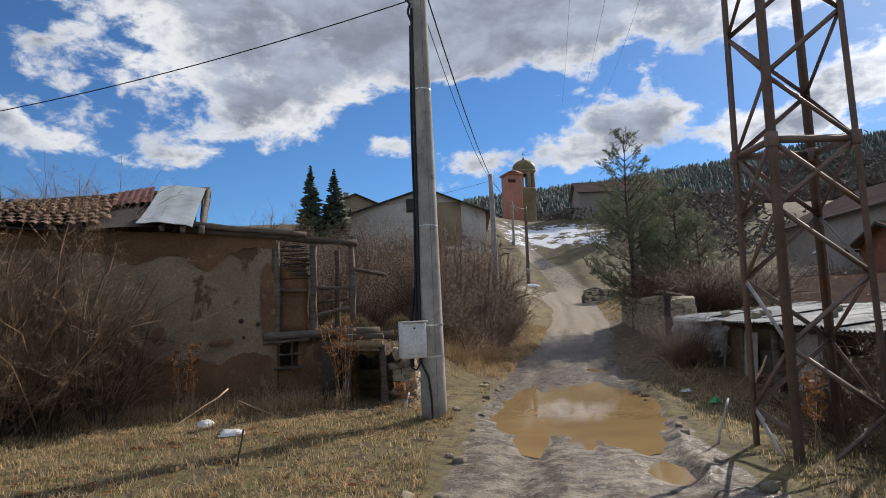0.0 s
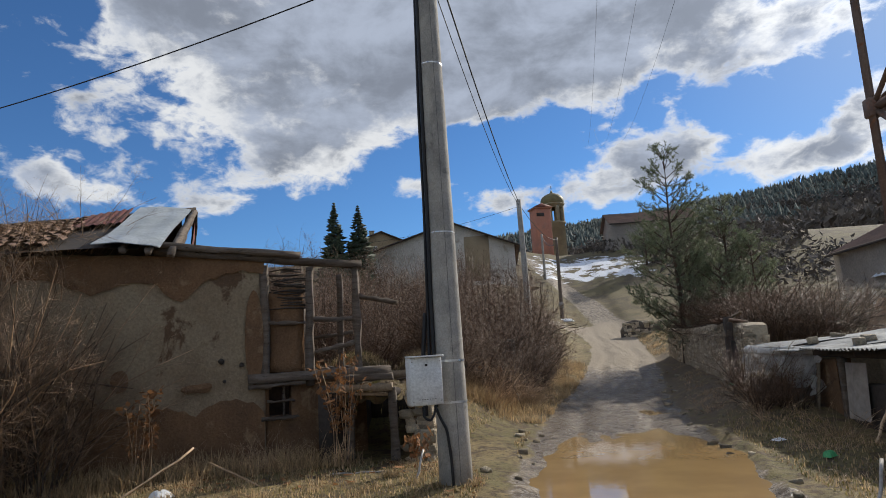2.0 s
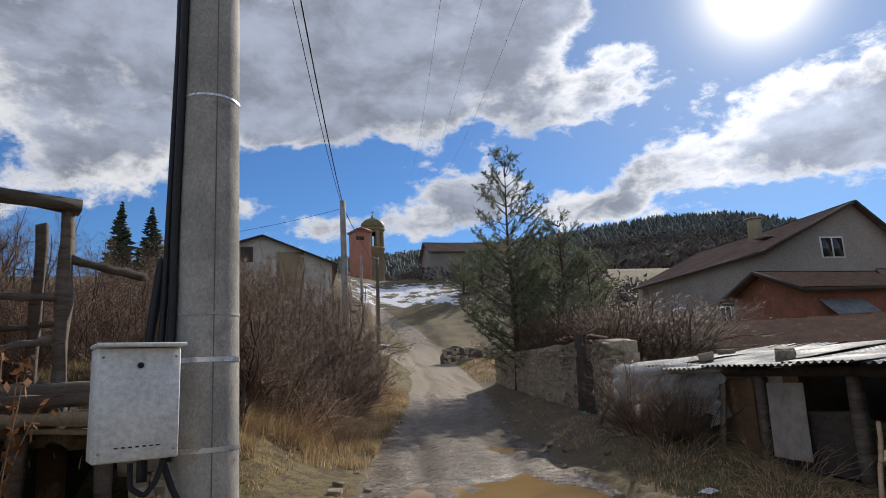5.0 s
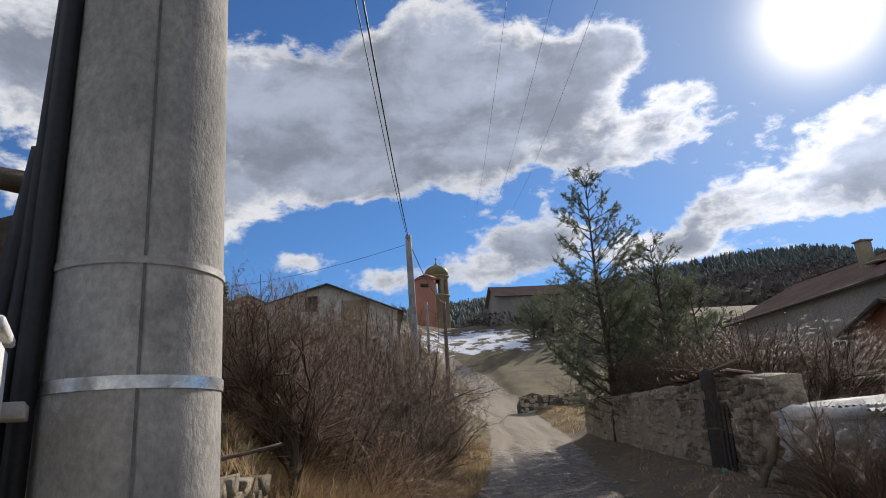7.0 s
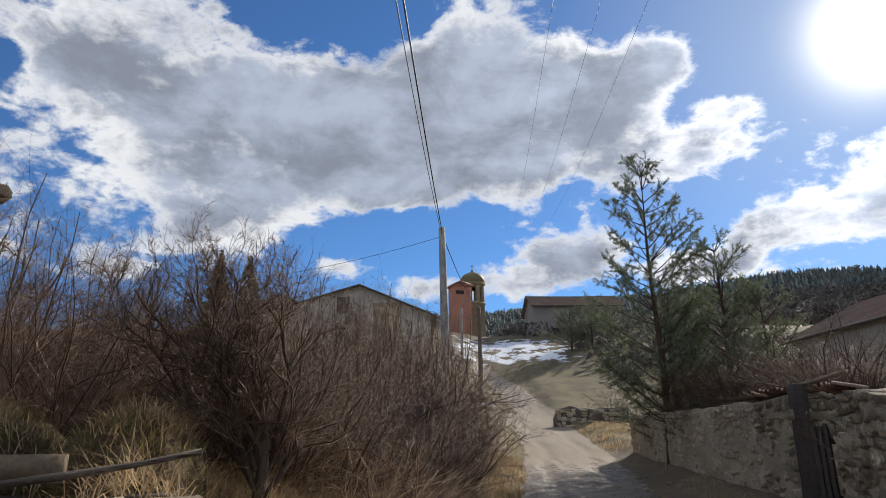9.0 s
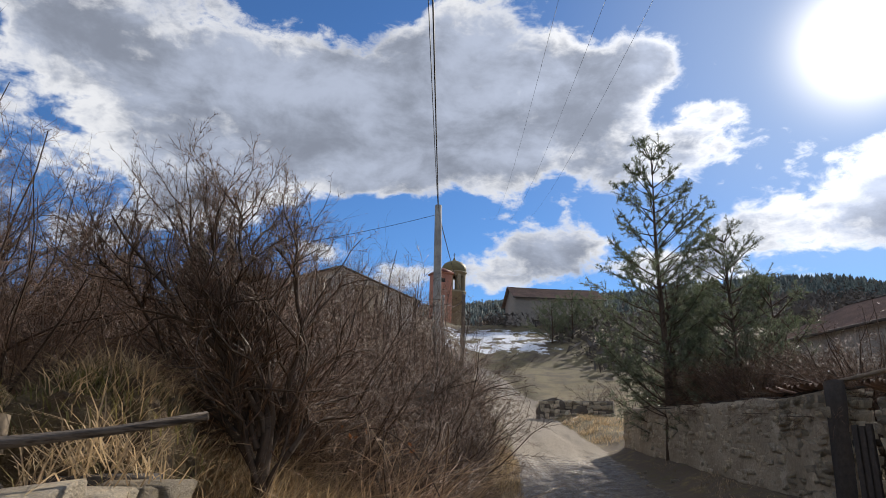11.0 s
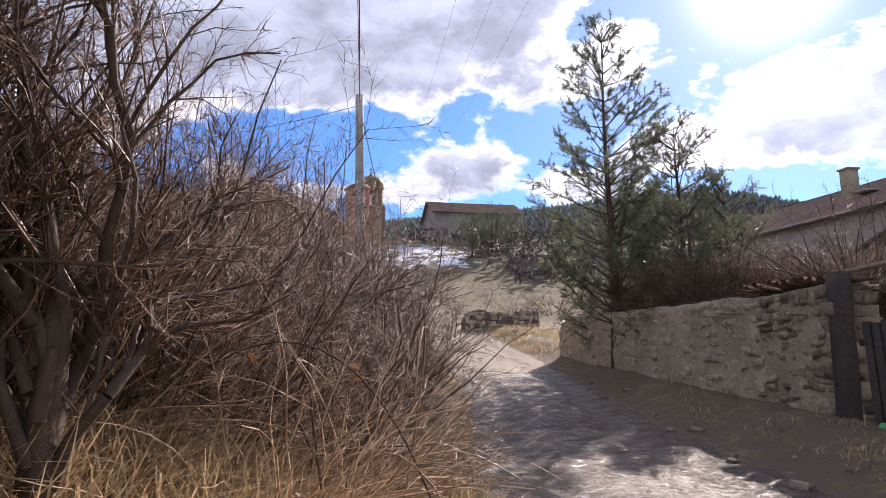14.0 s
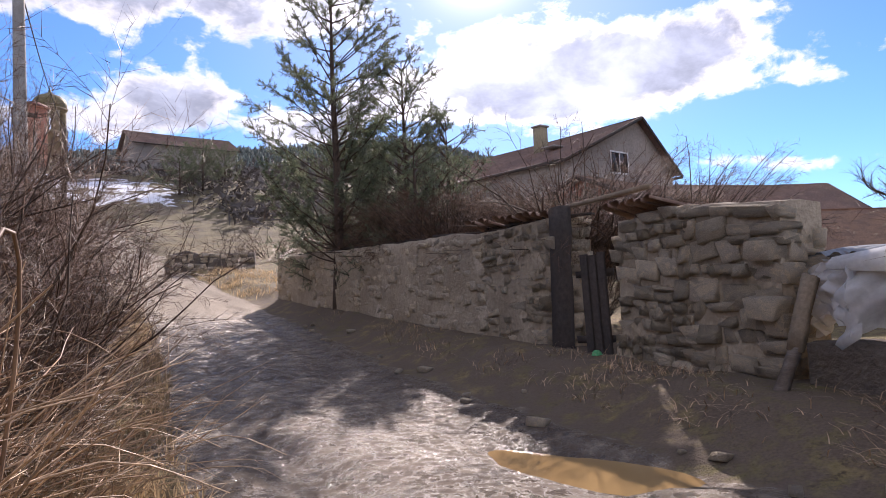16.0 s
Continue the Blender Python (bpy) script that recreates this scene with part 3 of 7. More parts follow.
attribute(ground_me, "earth", smooth(D, 1.1, 1.6) * (1 - smooth(D, 4.5, 6)) * smooth(Y, 11, 15) * (1 - smooth(Y, 31, 36)))
attribute(ground_me, "far", smooth(np.hypot(X, Y), 45, 75))
tagged(new("ground", ground_me), "turf and muddy lane rising to hills", "ground", kind="structure")

for (cx, cy, rx, ry, turn, deep), wz in zip(PUDDLES, WATER_Z):
    ang = np.linspace(0, 2 * math.pi, 48, endpoint=False)
    c, s = math.cos(turn), math.sin(turn)
    px, py = np.cos(ang) * rx * 1.22, np.sin(ang) * ry * 1.22
    V = np.stack([cx + px * c - py * s, cy + px * s + py * c, np.full(48, wz)], 1)
    g = Geo().add(np.concatenate([[[cx, cy, wz]], V]), tris=[(0, 1 + i, 1 + (i + 1) % 48) for i in range(48)])
    tagged(part("puddle", g, M_WATER), "brown muddy water lying in the lane", "puddle", "puddles in the lane", "structure")


def gz(x, y):
    return float(height(x, y))


# ---- ruined house ----
HO, HU, HW = np.array([-1.75, 11.65]), np.array([-0.912, -0.41]), np.array([-0.41, 0.912])
H_RZ = math.degrees(math.atan2(HU[1], HU[0])) - 180  # turn of the front


def hp(s, d, z):
    """A place by the house: metres along the front from the corner post, metres behind it, height."""
    p = HO + s * HU + d * HW
    return (p[0], p[1], z)


def wall_sheet(s0, s1, z0, z1, d0, thick, holes=(), ragged=0.0, rough=0.02, step=0.12, seed=1.0):
    """A rough wall panel with thickness along the front; holes are (s0, s1, z0, z1)."""
    g = Geo()
    ss = np.unique(np.concatenate([np.linspace(s0, s1, max(2, int((s1 - s0) / step))), *[[h[0], h[1]] for h in holes]])) if holes else np.linspace(s0, s1, max(2, int((s1 - s0) / step)))
    zz = np.unique(np.concatenate([np.linspace(z0, z1, max(2, int((z1 - z0) / step))), *[[h[2], h[3]] for h in holes]])) if holes else np.linspace(z0, z1, max(2, int((z1 - z0) / step)))
    S, Zz = np.meshgrid(ss, zz, indexing="ij")
    top = ragged * (fbm(S, S * 0, 3.1, seed) * 0.6 + 0.4 * fbm(S, S * 0, 9.0, seed + 1))
    Zt = Zz + np.where(Zz > z1 - 1e-6, top, 0)
    out = rough * fbm(S, Zz, 2.2, seed) + rough * 0.5 * fbm(S, Zz, 9.0, seed + 2)
    n, m = S.shape

    def side_pts(d):
        P = HO[None, None] + S[..., None] * HU + d[..., None] * HW
        return np.concatenate([P, Zt[..., None]], 2).reshape(-1, 3)

    V = np.concatenate([side_pts(d0 + out), side_pts(d0 + thick + out * 0)])
    solid = np.ones((n - 1, m - 1), bool)
    for h in holes:
        sm, zm = (ss[:-1] + ss[1:]) / 2, (zz[:-1] + zz[1:]) / 2
        solid &= ~(((sm > h[0]) & (sm < h[1]))[:, None] & ((zm > h[2]) & (zm < h[3]))[None])
    Q = []
    k = n * m
    for i in range(n - 1):
        for j in range(m - 1):
            if not solid[i, j]:
                continue
            a, b, c, e = i * m + j, (i + 1) * m + j, (i + 1) * m + j + 1, i * m + j + 1
            Q += [(a, b, c, e), (k + e, k + c, k + b, k + a)]
            if i == 0 or not solid[i - 1, j]:
                Q.append((a, e, k + e, k + a))
            if i == n - 2 or not solid[i + 1, j]:
                Q.append((b, k + b, k + c, c))
            if j == 0 or not solid[i, j - 1]:
                Q.append((a, k + a, k + b, b))
            if j == m - 2 or not solid[i, j + 1]:
                Q.append((e, c, k + c, k + e))
    return g.add(V, Q)


rng = np.random.default_rng(7)
house = thing("ruined_house", "collapsing village house of mud plaster and bare timber frame", "house", hp(4, 2.5, 0))
HI = house.matrix_basis.inverted()


def hpart(name, g, mat, label="", smooth_=False, parent=None):
    ob = part(name, g, mat, parent or house, label, smooth_)
    if parent is None:
        ob.matrix_parent_inverse = HI
    return ob


hpart("front_wall", wall_sheet(1.5, 9.0, -0.2, 3.32, 0.0, 0.4, ragged=0.05, rough=0.025), M_PLASTER, "stained grey-beige plaster wall with bare mud patches")
hpart("lower_wall", wall_sheet(-0.1, 1.5, -0.2, 1.35, 0.05, 0.4, holes=((1.1, 1.44, 0.76, 1.24),), rough=0.04, seed=2.0), M_MUD, "crumbling mud and stone lower wall")
hpart("mud_panel", wall_sheet(0.88, 1.46, 1.42, 2.75, 0.06, 0.14, ragged=0.18, rough=0.03, seed=4.0), M_MUD, "bare brown mud infill panel")
# bare patches where the plaster has fallen off the upper front, with a ragged edge
def ragged_band(s_lo, s_hi, low, high, n=90, rows=6):
    """A strip of bare mud along the front between two ragged edges."""
    P = []
    for s_ in np.linspace(s_lo, s_hi, n):
        zl, zh = low(s_), high(s_)
        P.append([hp(s_, -0.036 - 0.022 * math.sin(math.pi * min(max(k, 0.06), 0.94)), zl + (zh - zl) * k) for k in np.linspace(0, 1, rows)])
    return Geo().grid(np.array(P))


def wobble(s_, seed, amp):
    return amp * float(fbm(np.array(s_), np.array(seed * 1.0), 3.0, seed) + 0.5 * fbm(np.array(s_), np.array(seed * 2.0), 11.0, seed))


hpart("bare_band", ragged_band(1.5, 8.8, lambda s_: 3.0 + wobble(s_, 1, 0.08) - 0.42 * math.exp(-((s_ - 2.75) / 0.3) ** 2) - 0.28 * math.exp(-((s_ - 3.9) / 0.5) ** 2), lambda s_: 3.3), M_MUD, "brown mud showing under the eave")
hpart("bare_band", ragged_band(1.52, 8.8, lambda s_: -0.1, lambda s_: 0.95 + wobble(s_, 4, 0.16) + 0.25 * math.exp(-((s_ - 4.6) / 0.9) ** 2)), M_MUD, "bare brown mud along the wall foot")
for s0, z0, h_, w_, sd in ((1.66, 2.0, 1.5, 0.14, 2), (3.55, 1.45, 0.35, 0.12, 3), (2.5, 1.28, 0.16, 0.22, 5)):
    hpart("bare_patch", ragged_band(s0 - w_, s0 + w_, lambda s_: z0 - h_ * 0.5 * math.sqrt(max(1 - ((s_ - s0) / w_) ** 2, 0.02)) + wobble(s_, sd, 0.05), lambda s_: z0 + h_ * 0.5 * math.sqrt(max(1 - ((s_ - s0) / w_) ** 2, 0.02)) + wobble(s_, sd + 5, 0.05), 24, 5), M_MUD, "brown mud showing where plaster fell")
# putlog holes as solid dark plugs, the shade in them painted by colour
for s0, z0, r in ((2.15, 1.66, 0.045), (1.85, 1.59, 0.04), (2.1, 1.35, 0.03)):
    g = Geo().tube([hp(s0, -0.03, z0), hp(s0, 0.1, z0)], r, 8, 0.008, rng)
    hpart("putlog_hole", g, M_DARK)
g = Geo()
for s_ in (9.0, 1.52):
    pts = np.array([[hp(s_, d, z) for z in (-0.2, 3.1)] for d in np.linspace(0.2, 5.4, 12)])
    g.grid(pts)
    g.grid(pts + np.array([HU[0] * 0.3, HU[1] * 0.3, 0]))
g.grid(np.array([[hp(s_, 5.4, z) for z in (-0.2, 3.1)] for s_ in np.linspace(1.52, 9.0, 12)]))
hpart("side_wall", g, M_MUD)


def timber(name, p, q, w, h, label="", steps=8, jit=0.016, mat=None):
    return hpart(name, Geo().beam(p, q, w, h, steps, jit, rng), mat or M_WOOD, label)


for s_, top, lean in ((0.0, 3.12, 0.03), (0.80, 3.12, -0.02), (1.48, 3.15, 0.02)):
    timber("post", hp(s_, 0.0, 1.2 if s_ else 0.9), hp(s_ + lean, 0.0, top), 0.11, 0.11)
timber("post", hp(0.22, 0.5, 1.2), hp(0.2, 0.5, 3.05), 0.09, 0.09)
timber("post", hp(0.75, 1.6, 1.2), hp(0.72, 1.6, 2.6), 0.09, 0.09)
timber("wall_plate", hp(-0.08, -0.02, 3.14), hp(3.1, -0.06, 3.36), 0.14, 0.12, "grey top beam", 9)
timber("wall_plate", hp(0.95, -0.10, 3.30), hp(3.2, -0.12, 3.46), 0.12, 0.10, "", 8)
timber("rail", hp(0.0, 0.0, 2.24), hp(0.8, 0.0, 2.26), 0.07, 0.08)
timber("rail", hp(0.05, 0.02, 1.86), hp(0.8, 0.02, 1.72), 0.05, 0.06)
timber("rail", hp(0.0, 0.5, 2.05), hp(0.85, 0.6, 1.95), 0.05, 0.05)
timber("rail", hp(0.0, 0.02, 2.62), hp(-0.75, 0.25, 2.52), 0.06, 0.07)
timber("rail", hp(0.85, 0.0, 2.20), hp(1.48, 0.0, 2.22), 0.06, 0.05)
timber("sill_beam", hp(-0.5, -0.05, 1.38), hp(1.75, -0.05, 1.36), 0.13, 0.14, "", 8)
timber("sill_beam", hp(0.9, -0.06, 1.27), hp(1.75, -0.06, 1.24), 0.09, 0.06)
for i in range(7):
    timber("joist", hp(0.1 + i * 0.2, 0.1, 1.42), hp(0.05 + i * 0.21, 1.7, 1.45), 0.08, 0.08)
# added backing behind the window hole, the room's shade put into its colour
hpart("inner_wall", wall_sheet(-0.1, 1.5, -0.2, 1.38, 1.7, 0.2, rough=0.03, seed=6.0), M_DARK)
timber("window_lintel", hp(1.0, -0.02, 1.26), hp(1.55, -0.02, 1.26), 0.06, 0.05)
timber("window_sill", hp(1.0, -0.03, 0.75), hp(1.55, -0.03, 0.74), 0.07, 0.05)
timber("window_bar", hp(1.05, 0.03, 1.0), hp(1.48, 0.03, 1.0), 0.03, 0.03)
timber("window_bar", hp(1.22, 0.03, 0.76), hp(1.22, 0.03, 1.24), 0.03, 0.03)
# wattle twigs in the top of the infill panel
g = Geo()
for i in range(26):
    z_ = 2.45 + 0.026 * i + rng.uniform(-0.02, 0.02)
    a_, b_ = rng.uniform(0.8, 0.95), rng.uniform(1.2, 1.5)
    g.tube([hp(a_, 0.05, z_), hp((a_ + b_) / 2, 0.04 + rng.uniform(-0.03, 0.03), z_ + rng.uniform(-0.03, 0.03)), hp(b_, 0.08, z_ + rng.uniform(-0.03, 0.03))], 0.012, 5)
tagged(hpart("wattle", g, M_DARK, "woven twig wattle"), kind="stuff")


def roof_pt(s, k, lift=0.0):
    """A place on the front slope: k from 0 at the eave to 1 at the ridge."""
    sag = -0.10 * math.sin(min(max((s - 2.5) / 6.5, 0), 1) * math.pi)
    return hp(s, -0.35 + 3.05 * k, 3.36 + (1.36 + sag - 0.11 * max(s - 3.0, 0.0)) * k + lift + 0.04 * math.sin(s * 2.1))


def tile_course(s0, s1, k0, n, g, lift=0.02):
    """One course of half-round clay tiles, each a bent plate."""
    for i in range(n):
        s = s0 + (s1 - s0) * i / n + rng.uniform(-0.02, 0.02)
        w = (s1 - s0) / n * 0.52
        k = k0 + rng.uniform(-0.012, 0.012)
        P = []
        for kk, rr in ((k, 1.0), (k + 0.125, 0.85)):
            row = []
            for a in np.linspace(0, math.pi, 5):
                p = roof_pt(s + math.cos(a) * w * rr, kk, lift + math.sin(a) * 0.055 * rr + (0.03 if kk == k else 0.0))
                row.append(p)
            P.append(row)
        P = np.array(P)
        g.grid(P)


def sheathing():
    g = Geo()
    P = np.array([[roof_pt(s, k, -0.03) for k in np.linspace(0, 1, 8)] for s in np.linspace(3.3, 9.3, 26)])
    g.grid(P)
    P2 = np.array([[hp(s, 2.7 + 3.0 * k, 4.66 - 0.11 * max(s - 3.0, 0.0) - (1.34 - 0.11 * max(s - 3.0, 0.0)) * k) for k in np.linspace(0, 1, 4)] for s in np.linspace(2.9, 9.3, 12)])
    g.grid(P2)
    return g


hpart("roof_boarding", sheathing(), M_DARK)
for c in range(9):
    k0 = c * 0.11
    g = Geo()
    tile_course(4.35 + rng.uniform(0, 0.3), 9.2, k0, 26, g)
    hpart("tile_course", g, M_TILE, "row of worn clay tiles")
g = Geo()
P = np.array([[roof_pt(3.0 + 0.92 * a - 0.30 * k, -0.03 + 1.02 * k, 0.05 + 0.012 * math.sin(a * 13) * 0.5 + 0.03 * math.sin(k * 5 + a * 3)) for k in np.linspace(0, 1, 14)] for a in np.linspace(0, 1, 40)])
g.grid(P)
g.grid(P + np.array([0, 0, -0.012]))
hpart("tin_sheet", g, M_TIN_PALE, "bent grey roofing sheet")
g = Geo()
P = np.array([[roof_pt(3.75 + 0.95 * a, 0.52 + 0.5 * k, 0.06 + 0.014 * math.sin(a * 45)) for k in np.linspace(0, 1, 8)] for a in np.linspace(0, 1, 30)])
g.grid(P)
hpart("red_sheet", g, M_TIN_RED, "rusty red roofing sheet")
for s_, k in ((2.74, 0), (3.05, 0), (3.4, 0)):
    timber("rafter", roof_pt(s_ + 0.12, -0.03, -0.05), roof_pt(s_ - 0.1, 1.0, -0.04), 0.09, 0.09)
    timber("rafter", hp(s_ - 0.1, 2.7, 4.62), hp(s_ + 0.05, 5.5, 3.4), 0.09, 0.09)
timber("ridge_beam", hp(2.62, 2.7, 4.66), hp(9.2, 2.7, 3.9), 0.11, 0.11)
timber("prop", hp(2.8, 0.2, 3.4), hp(2.72, 1.7, 4.15), 0.07, 0.07)
timber("prop", hp(2.85, 1.2, 3.35), hp(2.75, 2.6, 4.55), 0.07, 0.07)
g = Geo()
P = np.array([[hp(2.66 + 0.1 * k, 2.8 + 0.55 * a * (1.1 - 0.3 * k) + 0.06 * math.sin(k * 6), 4.72 - 1.15 * k) for k in np.linspace(0, 1, 9)] for a in np.linspace(0, 1, 5)])
g.grid(P)
g.grid(P + np.array([0.03, 0.01, 0]))
hpart("gable_board", g, M_TIN_RED, "curled rusty board on the gable")
timber("fallen_rafter", hp(1.6, 0.4, 3.32), hp(3.2, 0.8, 3.5), 0.08, 0.08)

# ---- earth cellar beside the ruin ----
cellar = thing("earth_cellar", "half-buried cellar with plank lintels under a turf mound", "cellar", (-1.3, 12.0, 0))
CI = cellar.matrix_basis.inverted()


def cpart(name, g, mat, label="", sm=False):
    ob = part(name, g, mat, cellar, label, sm)
    ob.matrix_parent_inverse = CI
    return ob


cpart("door_post", Geo().beam((-1.72, 10.66, -0.1), (-1.66, 10.68, 1.12), 0.10, 0.10, 5, 0.01, rng), M_WOOD)
cpart("door_post", Geo().beam((-1.02, 10.60, -0.1), (-1.05, 10.62, 1.14), 0.11, 0.11, 5, 0.01, rng), M_WOOD)
cpart("lintel", Geo().beam((-1.95, 10.62, 1.16), (-1.03, 10.58, 1.15), 0.13, 0.10, 6, 0.012, rng), M_WOOD_PALE)
cpart("lintel", Geo().beam((-1.85, 10.70, 1.29), (-1.04, 10.66, 1.30), 0.15, 0.10, 6, 0.012, rng), M_WOOD)
cpart("lintel", Geo().beam((-1.6, 10.62, 1.07), (-1.0, 10.60, 1.04), 0.05, 0.04, 4, 0.006, rng), M_WOOD_PALE)
# near-black lining and slab: the cellar's inner darkness is in the colour
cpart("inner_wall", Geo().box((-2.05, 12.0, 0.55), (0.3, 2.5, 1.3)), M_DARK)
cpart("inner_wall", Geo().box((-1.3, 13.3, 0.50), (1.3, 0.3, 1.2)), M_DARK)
cpart("side_wall", Geo().box((-0.68, 12.0, 0.50), (0.24, 2.4, 1.1)), M_MUD)
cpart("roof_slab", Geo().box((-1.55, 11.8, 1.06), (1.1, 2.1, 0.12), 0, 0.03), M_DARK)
cpart("roof_plank", Geo().beam((-2.2, 12.98, 1.27), (-1.12, 12.98, 1.26), 0.06, 0.145, 6, 0.006, rng), M_WOOD_PALE, "weathered squared edge plank")
cpart("roof_pole", Geo().tube([(-1.25, 12.25, 1.19), (-0.75, 12.3, 1.25), (-0.5, 12.4, 1.29), (-0.24, 12.45, 1.34)], [0.017, 0.016, 0.014, 0.011], 8, 0.004, rng), M_WOOD, "bleached pole end sticking out")


def mound(cx, cy, rx, ry, zb, h, seed, name="turf_mound"):
    a, r = np.meshgrid(np.linspace(0, 2 * math.pi, 65), np.linspace(0, 1, 24), indexing="ij")
    n = 1 + 0.18 * fbm(np.cos(a) * 2, np.sin(a) * 2, 1.7, seed)
    Xm, Ym = cx + np.cos(a) * r * rx * n, cy + np.sin(a) * r * ry * n
    Zm = zb + h * np.sqrt(np.clip(1 - r ** 2.6, 0, 1)) + 0.05 * fbm(Xm, Ym, 6.0, seed) + 0.05 * fbm(Xm, Ym, 17.0, seed + 3) - 0.15 * (r > 0.99)
    return cpart(name, Geo().grid(np.stack([Xm, Ym, Zm], 2)), M_MOSS, "overhanging grassy turf", True)


mound(-2.3, 13.85, 0.72, 0.7, 1.18, 0.42, 1.0)
mound(-1.1, 13.85, 0.42, 0.7, 1.12, 0.40, 2.0)
mound(-1.45, 11.6, 0.6, 0.95, 1.08, 0.10, 3.0)


# ---- stones ----
def stone_mesh(seed):
    """A rounded, uneven block about one metre across in each direction, to be scaled."""
    r = np.random.default_rng(seed)
    g = Geo().box((0, 0, 0), (1, 1, 1), 0, 0.065)
    V = g.v[0]
    for sx in (-1, 1):
        for sy in (-1, 1):
            for sz in (-1, 1):
                corner = (V[:, 0] * sx > 0) & (V[:, 1] * sy > 0) & (V[:, 2] * sz > 0)
                V[corner] += r.uniform(-0.11, 0.11, 3)
    V = V + r.uniform(-0.035, 0.035, V.shape)
    V *= 1 + 0.10 * r.uniform(-1, 1, 3)
    V[:, 0] += V[:, 2] * r.uniform(-0.2, 0.2)
    V[:, 2] += V[:, 0] * r.uniform(-0.15, 0.15)
    g.v[0] = V
    return g.mesh("stone", M_STONE, False)


STONES = [stone_mesh(s) for s in range(14)]


def stone(parent, inv, centre, size, rz, k, tilt=0.0):
    ob = new("stone", STONES[k % len(STONES)])
    ob.parent = parent
    ob.matrix_parent_inverse = inv
    ob.matrix_basis = pose(*centre, tilt, tilt * 0.7, rz) @ Matrix.Diagonal((*size, 1))
    return ob


def course_stones(p, q, z0, z1, depth, seed, keep=1.0, out=0.0, hmin=0.09, hmax=0.2, wmin=0.14, wmax=0.42):
    """Places for rubble stones in rough courses on the face from p to q: centre, size, turn."""
    r = np.random.default_rng(seed)
    p, q = np.asarray(p, float), np.asarray(q, float)
    L = np.linalg.norm(q - p)
    t = (q - p) / L
    nrm = np.array([t[1], -t[0]])
    rz = math.degrees(math.atan2(t[1], t[0]))
    z0s, z1s = (z0, z0) if np.isscalar(z0) else z0, (z1, z1) if np.isscalar(z1) else z1
    made, k = [], 0.0
    while k < 1.0:
        h = r.uniform(hmin, hmax) / ((z1s[0] + z1s[1] - z0s[0] - z0s[1]) / 2)
        hm = h * (z1s[0] + z1s[1] - z0s[0] - z0s[1]) / 2
        a = r.uniform(-0.2, 0.0)
        while a < L - 0.04:
            w = min(min(max(wmin, hm * r.uniform(0.75, 2.0)), wmax), L - a + 0.03)
            f = (a + w / 2) / L
            lo, hi = z0s[0] + (z0s[1] - z0s[0]) * f, z1s[0] + (z1s[1] - z1s[0]) * f
            hh = min(h, 1 - k) * (hi - lo)
            zc = lo + (hi - lo) * (k + min(h, 1 - k) / 2) + 0.03 * math.sin(a * 3 + k * 20) + r.uniform(-0.012, 0.012)
            if a + w > 0.05 and r.random() < keep and hh > 0.04:
                o = out + r.uniform(-0.02, 0.03)
                c = p + t * (a + w / 2) + nrm * (o - depth / 2 + 0.02)
                hgt = hh * r.uniform(0.86, 1.02)
                cuts = [(0.0, 1.0)]
                if hh > 0.15 and w > hh and r.random() < 0.22:
                    f2 = r.uniform(0.35, 0.65)
                    cuts = [(0.0, f2), (f2, 1.0)]
                for lo_k, hi_k in cuts:
                    ww = w * r.uniform(0.86, 1.02)
                    made.append(((c[0] + r.uniform(-0.01, 0.01), c[1], zc + hgt * ((lo_k + hi_k) / 2 - 0.5)), (ww, depth * r.uniform(0.9, 1.15), hgt * (hi_k - lo_k)), rz + r.uniform(-5, 5), int(r.integers(14)), r.uniform(-8, 8)))
            a += w
        k += h
    return made


# ---- boundary walls of rubble and earth ----
def wall_core(pts, base, top, thick, mat, rough=0.035, seed=1.0, step=0.16):
    """An uneven earth-bonded wall along a bent line; base and top give heights at each bend."""
    pts = np.asarray(pts, float)
    seg = np.linalg.norm(np.diff(pts, axis=0), axis=1)
    run = np.concatenate([[0], np.cumsum(seg)])
    a = np.linspace(0, run[-1], max(3, int(run[-1] / step)))
    cx, cy = np.interp(a, run, pts[:, 0]), np.interp(a, run, pts[:, 1])
    zb, zt = np.interp(a, run, base), np.interp(a, run, top) + 0.04 * fbm(a, a * 0, 2.3, seed) + 0.02 * fbm(a, a * 0, 8, seed)
    tx, ty = np.gradient(cx), np.gradient(cy)
    ln = np.hypot(tx, ty)
    nx, ny = -ty / ln, tx / ln
    rows = []
    prof = [(-1, k) for k in np.linspace(0, 1, 14)] + [(0, 1.01)] + [(1, k) for k in np.linspace(1, 0, 8)]
    for sgn, k in prof:
        z = zb + (zt - zb) * k
        n = rough * fbm(a * 1.0, z, 2.4, seed) + rough * 0.6 * fbm(a, z, 7.5, seed + 2)
        off = sgn * (thick / 2 * (1.08 - 0.1 * k)) + sgn * n
        rows.append(np.stack([cx + nx * -off, cy + ny * -off, z], 1))
    g = Geo().grid(np.array(rows))
    n, m = len(prof), len(a)
    for e in (0, m - 1):
        ring = np.array([rows[i][e] for i in range(n)])
        g.add(ring, tris=[(0, i, i + 1) for i in range(1, n - 1)])
    return g


W1 = [(6.62, 19.05), (6.78, 20.6), (6.95, 22.5), (7.2, 25.0), (7.5, 27.6), (7.9, 30.6)]
W1_BASE, W1_TOP = [0.25, 0.3, 0.38, 0.5, 0.75, 0.9], [2.0, 1.95, 1.97, 2.0, 2.05, 2.1]
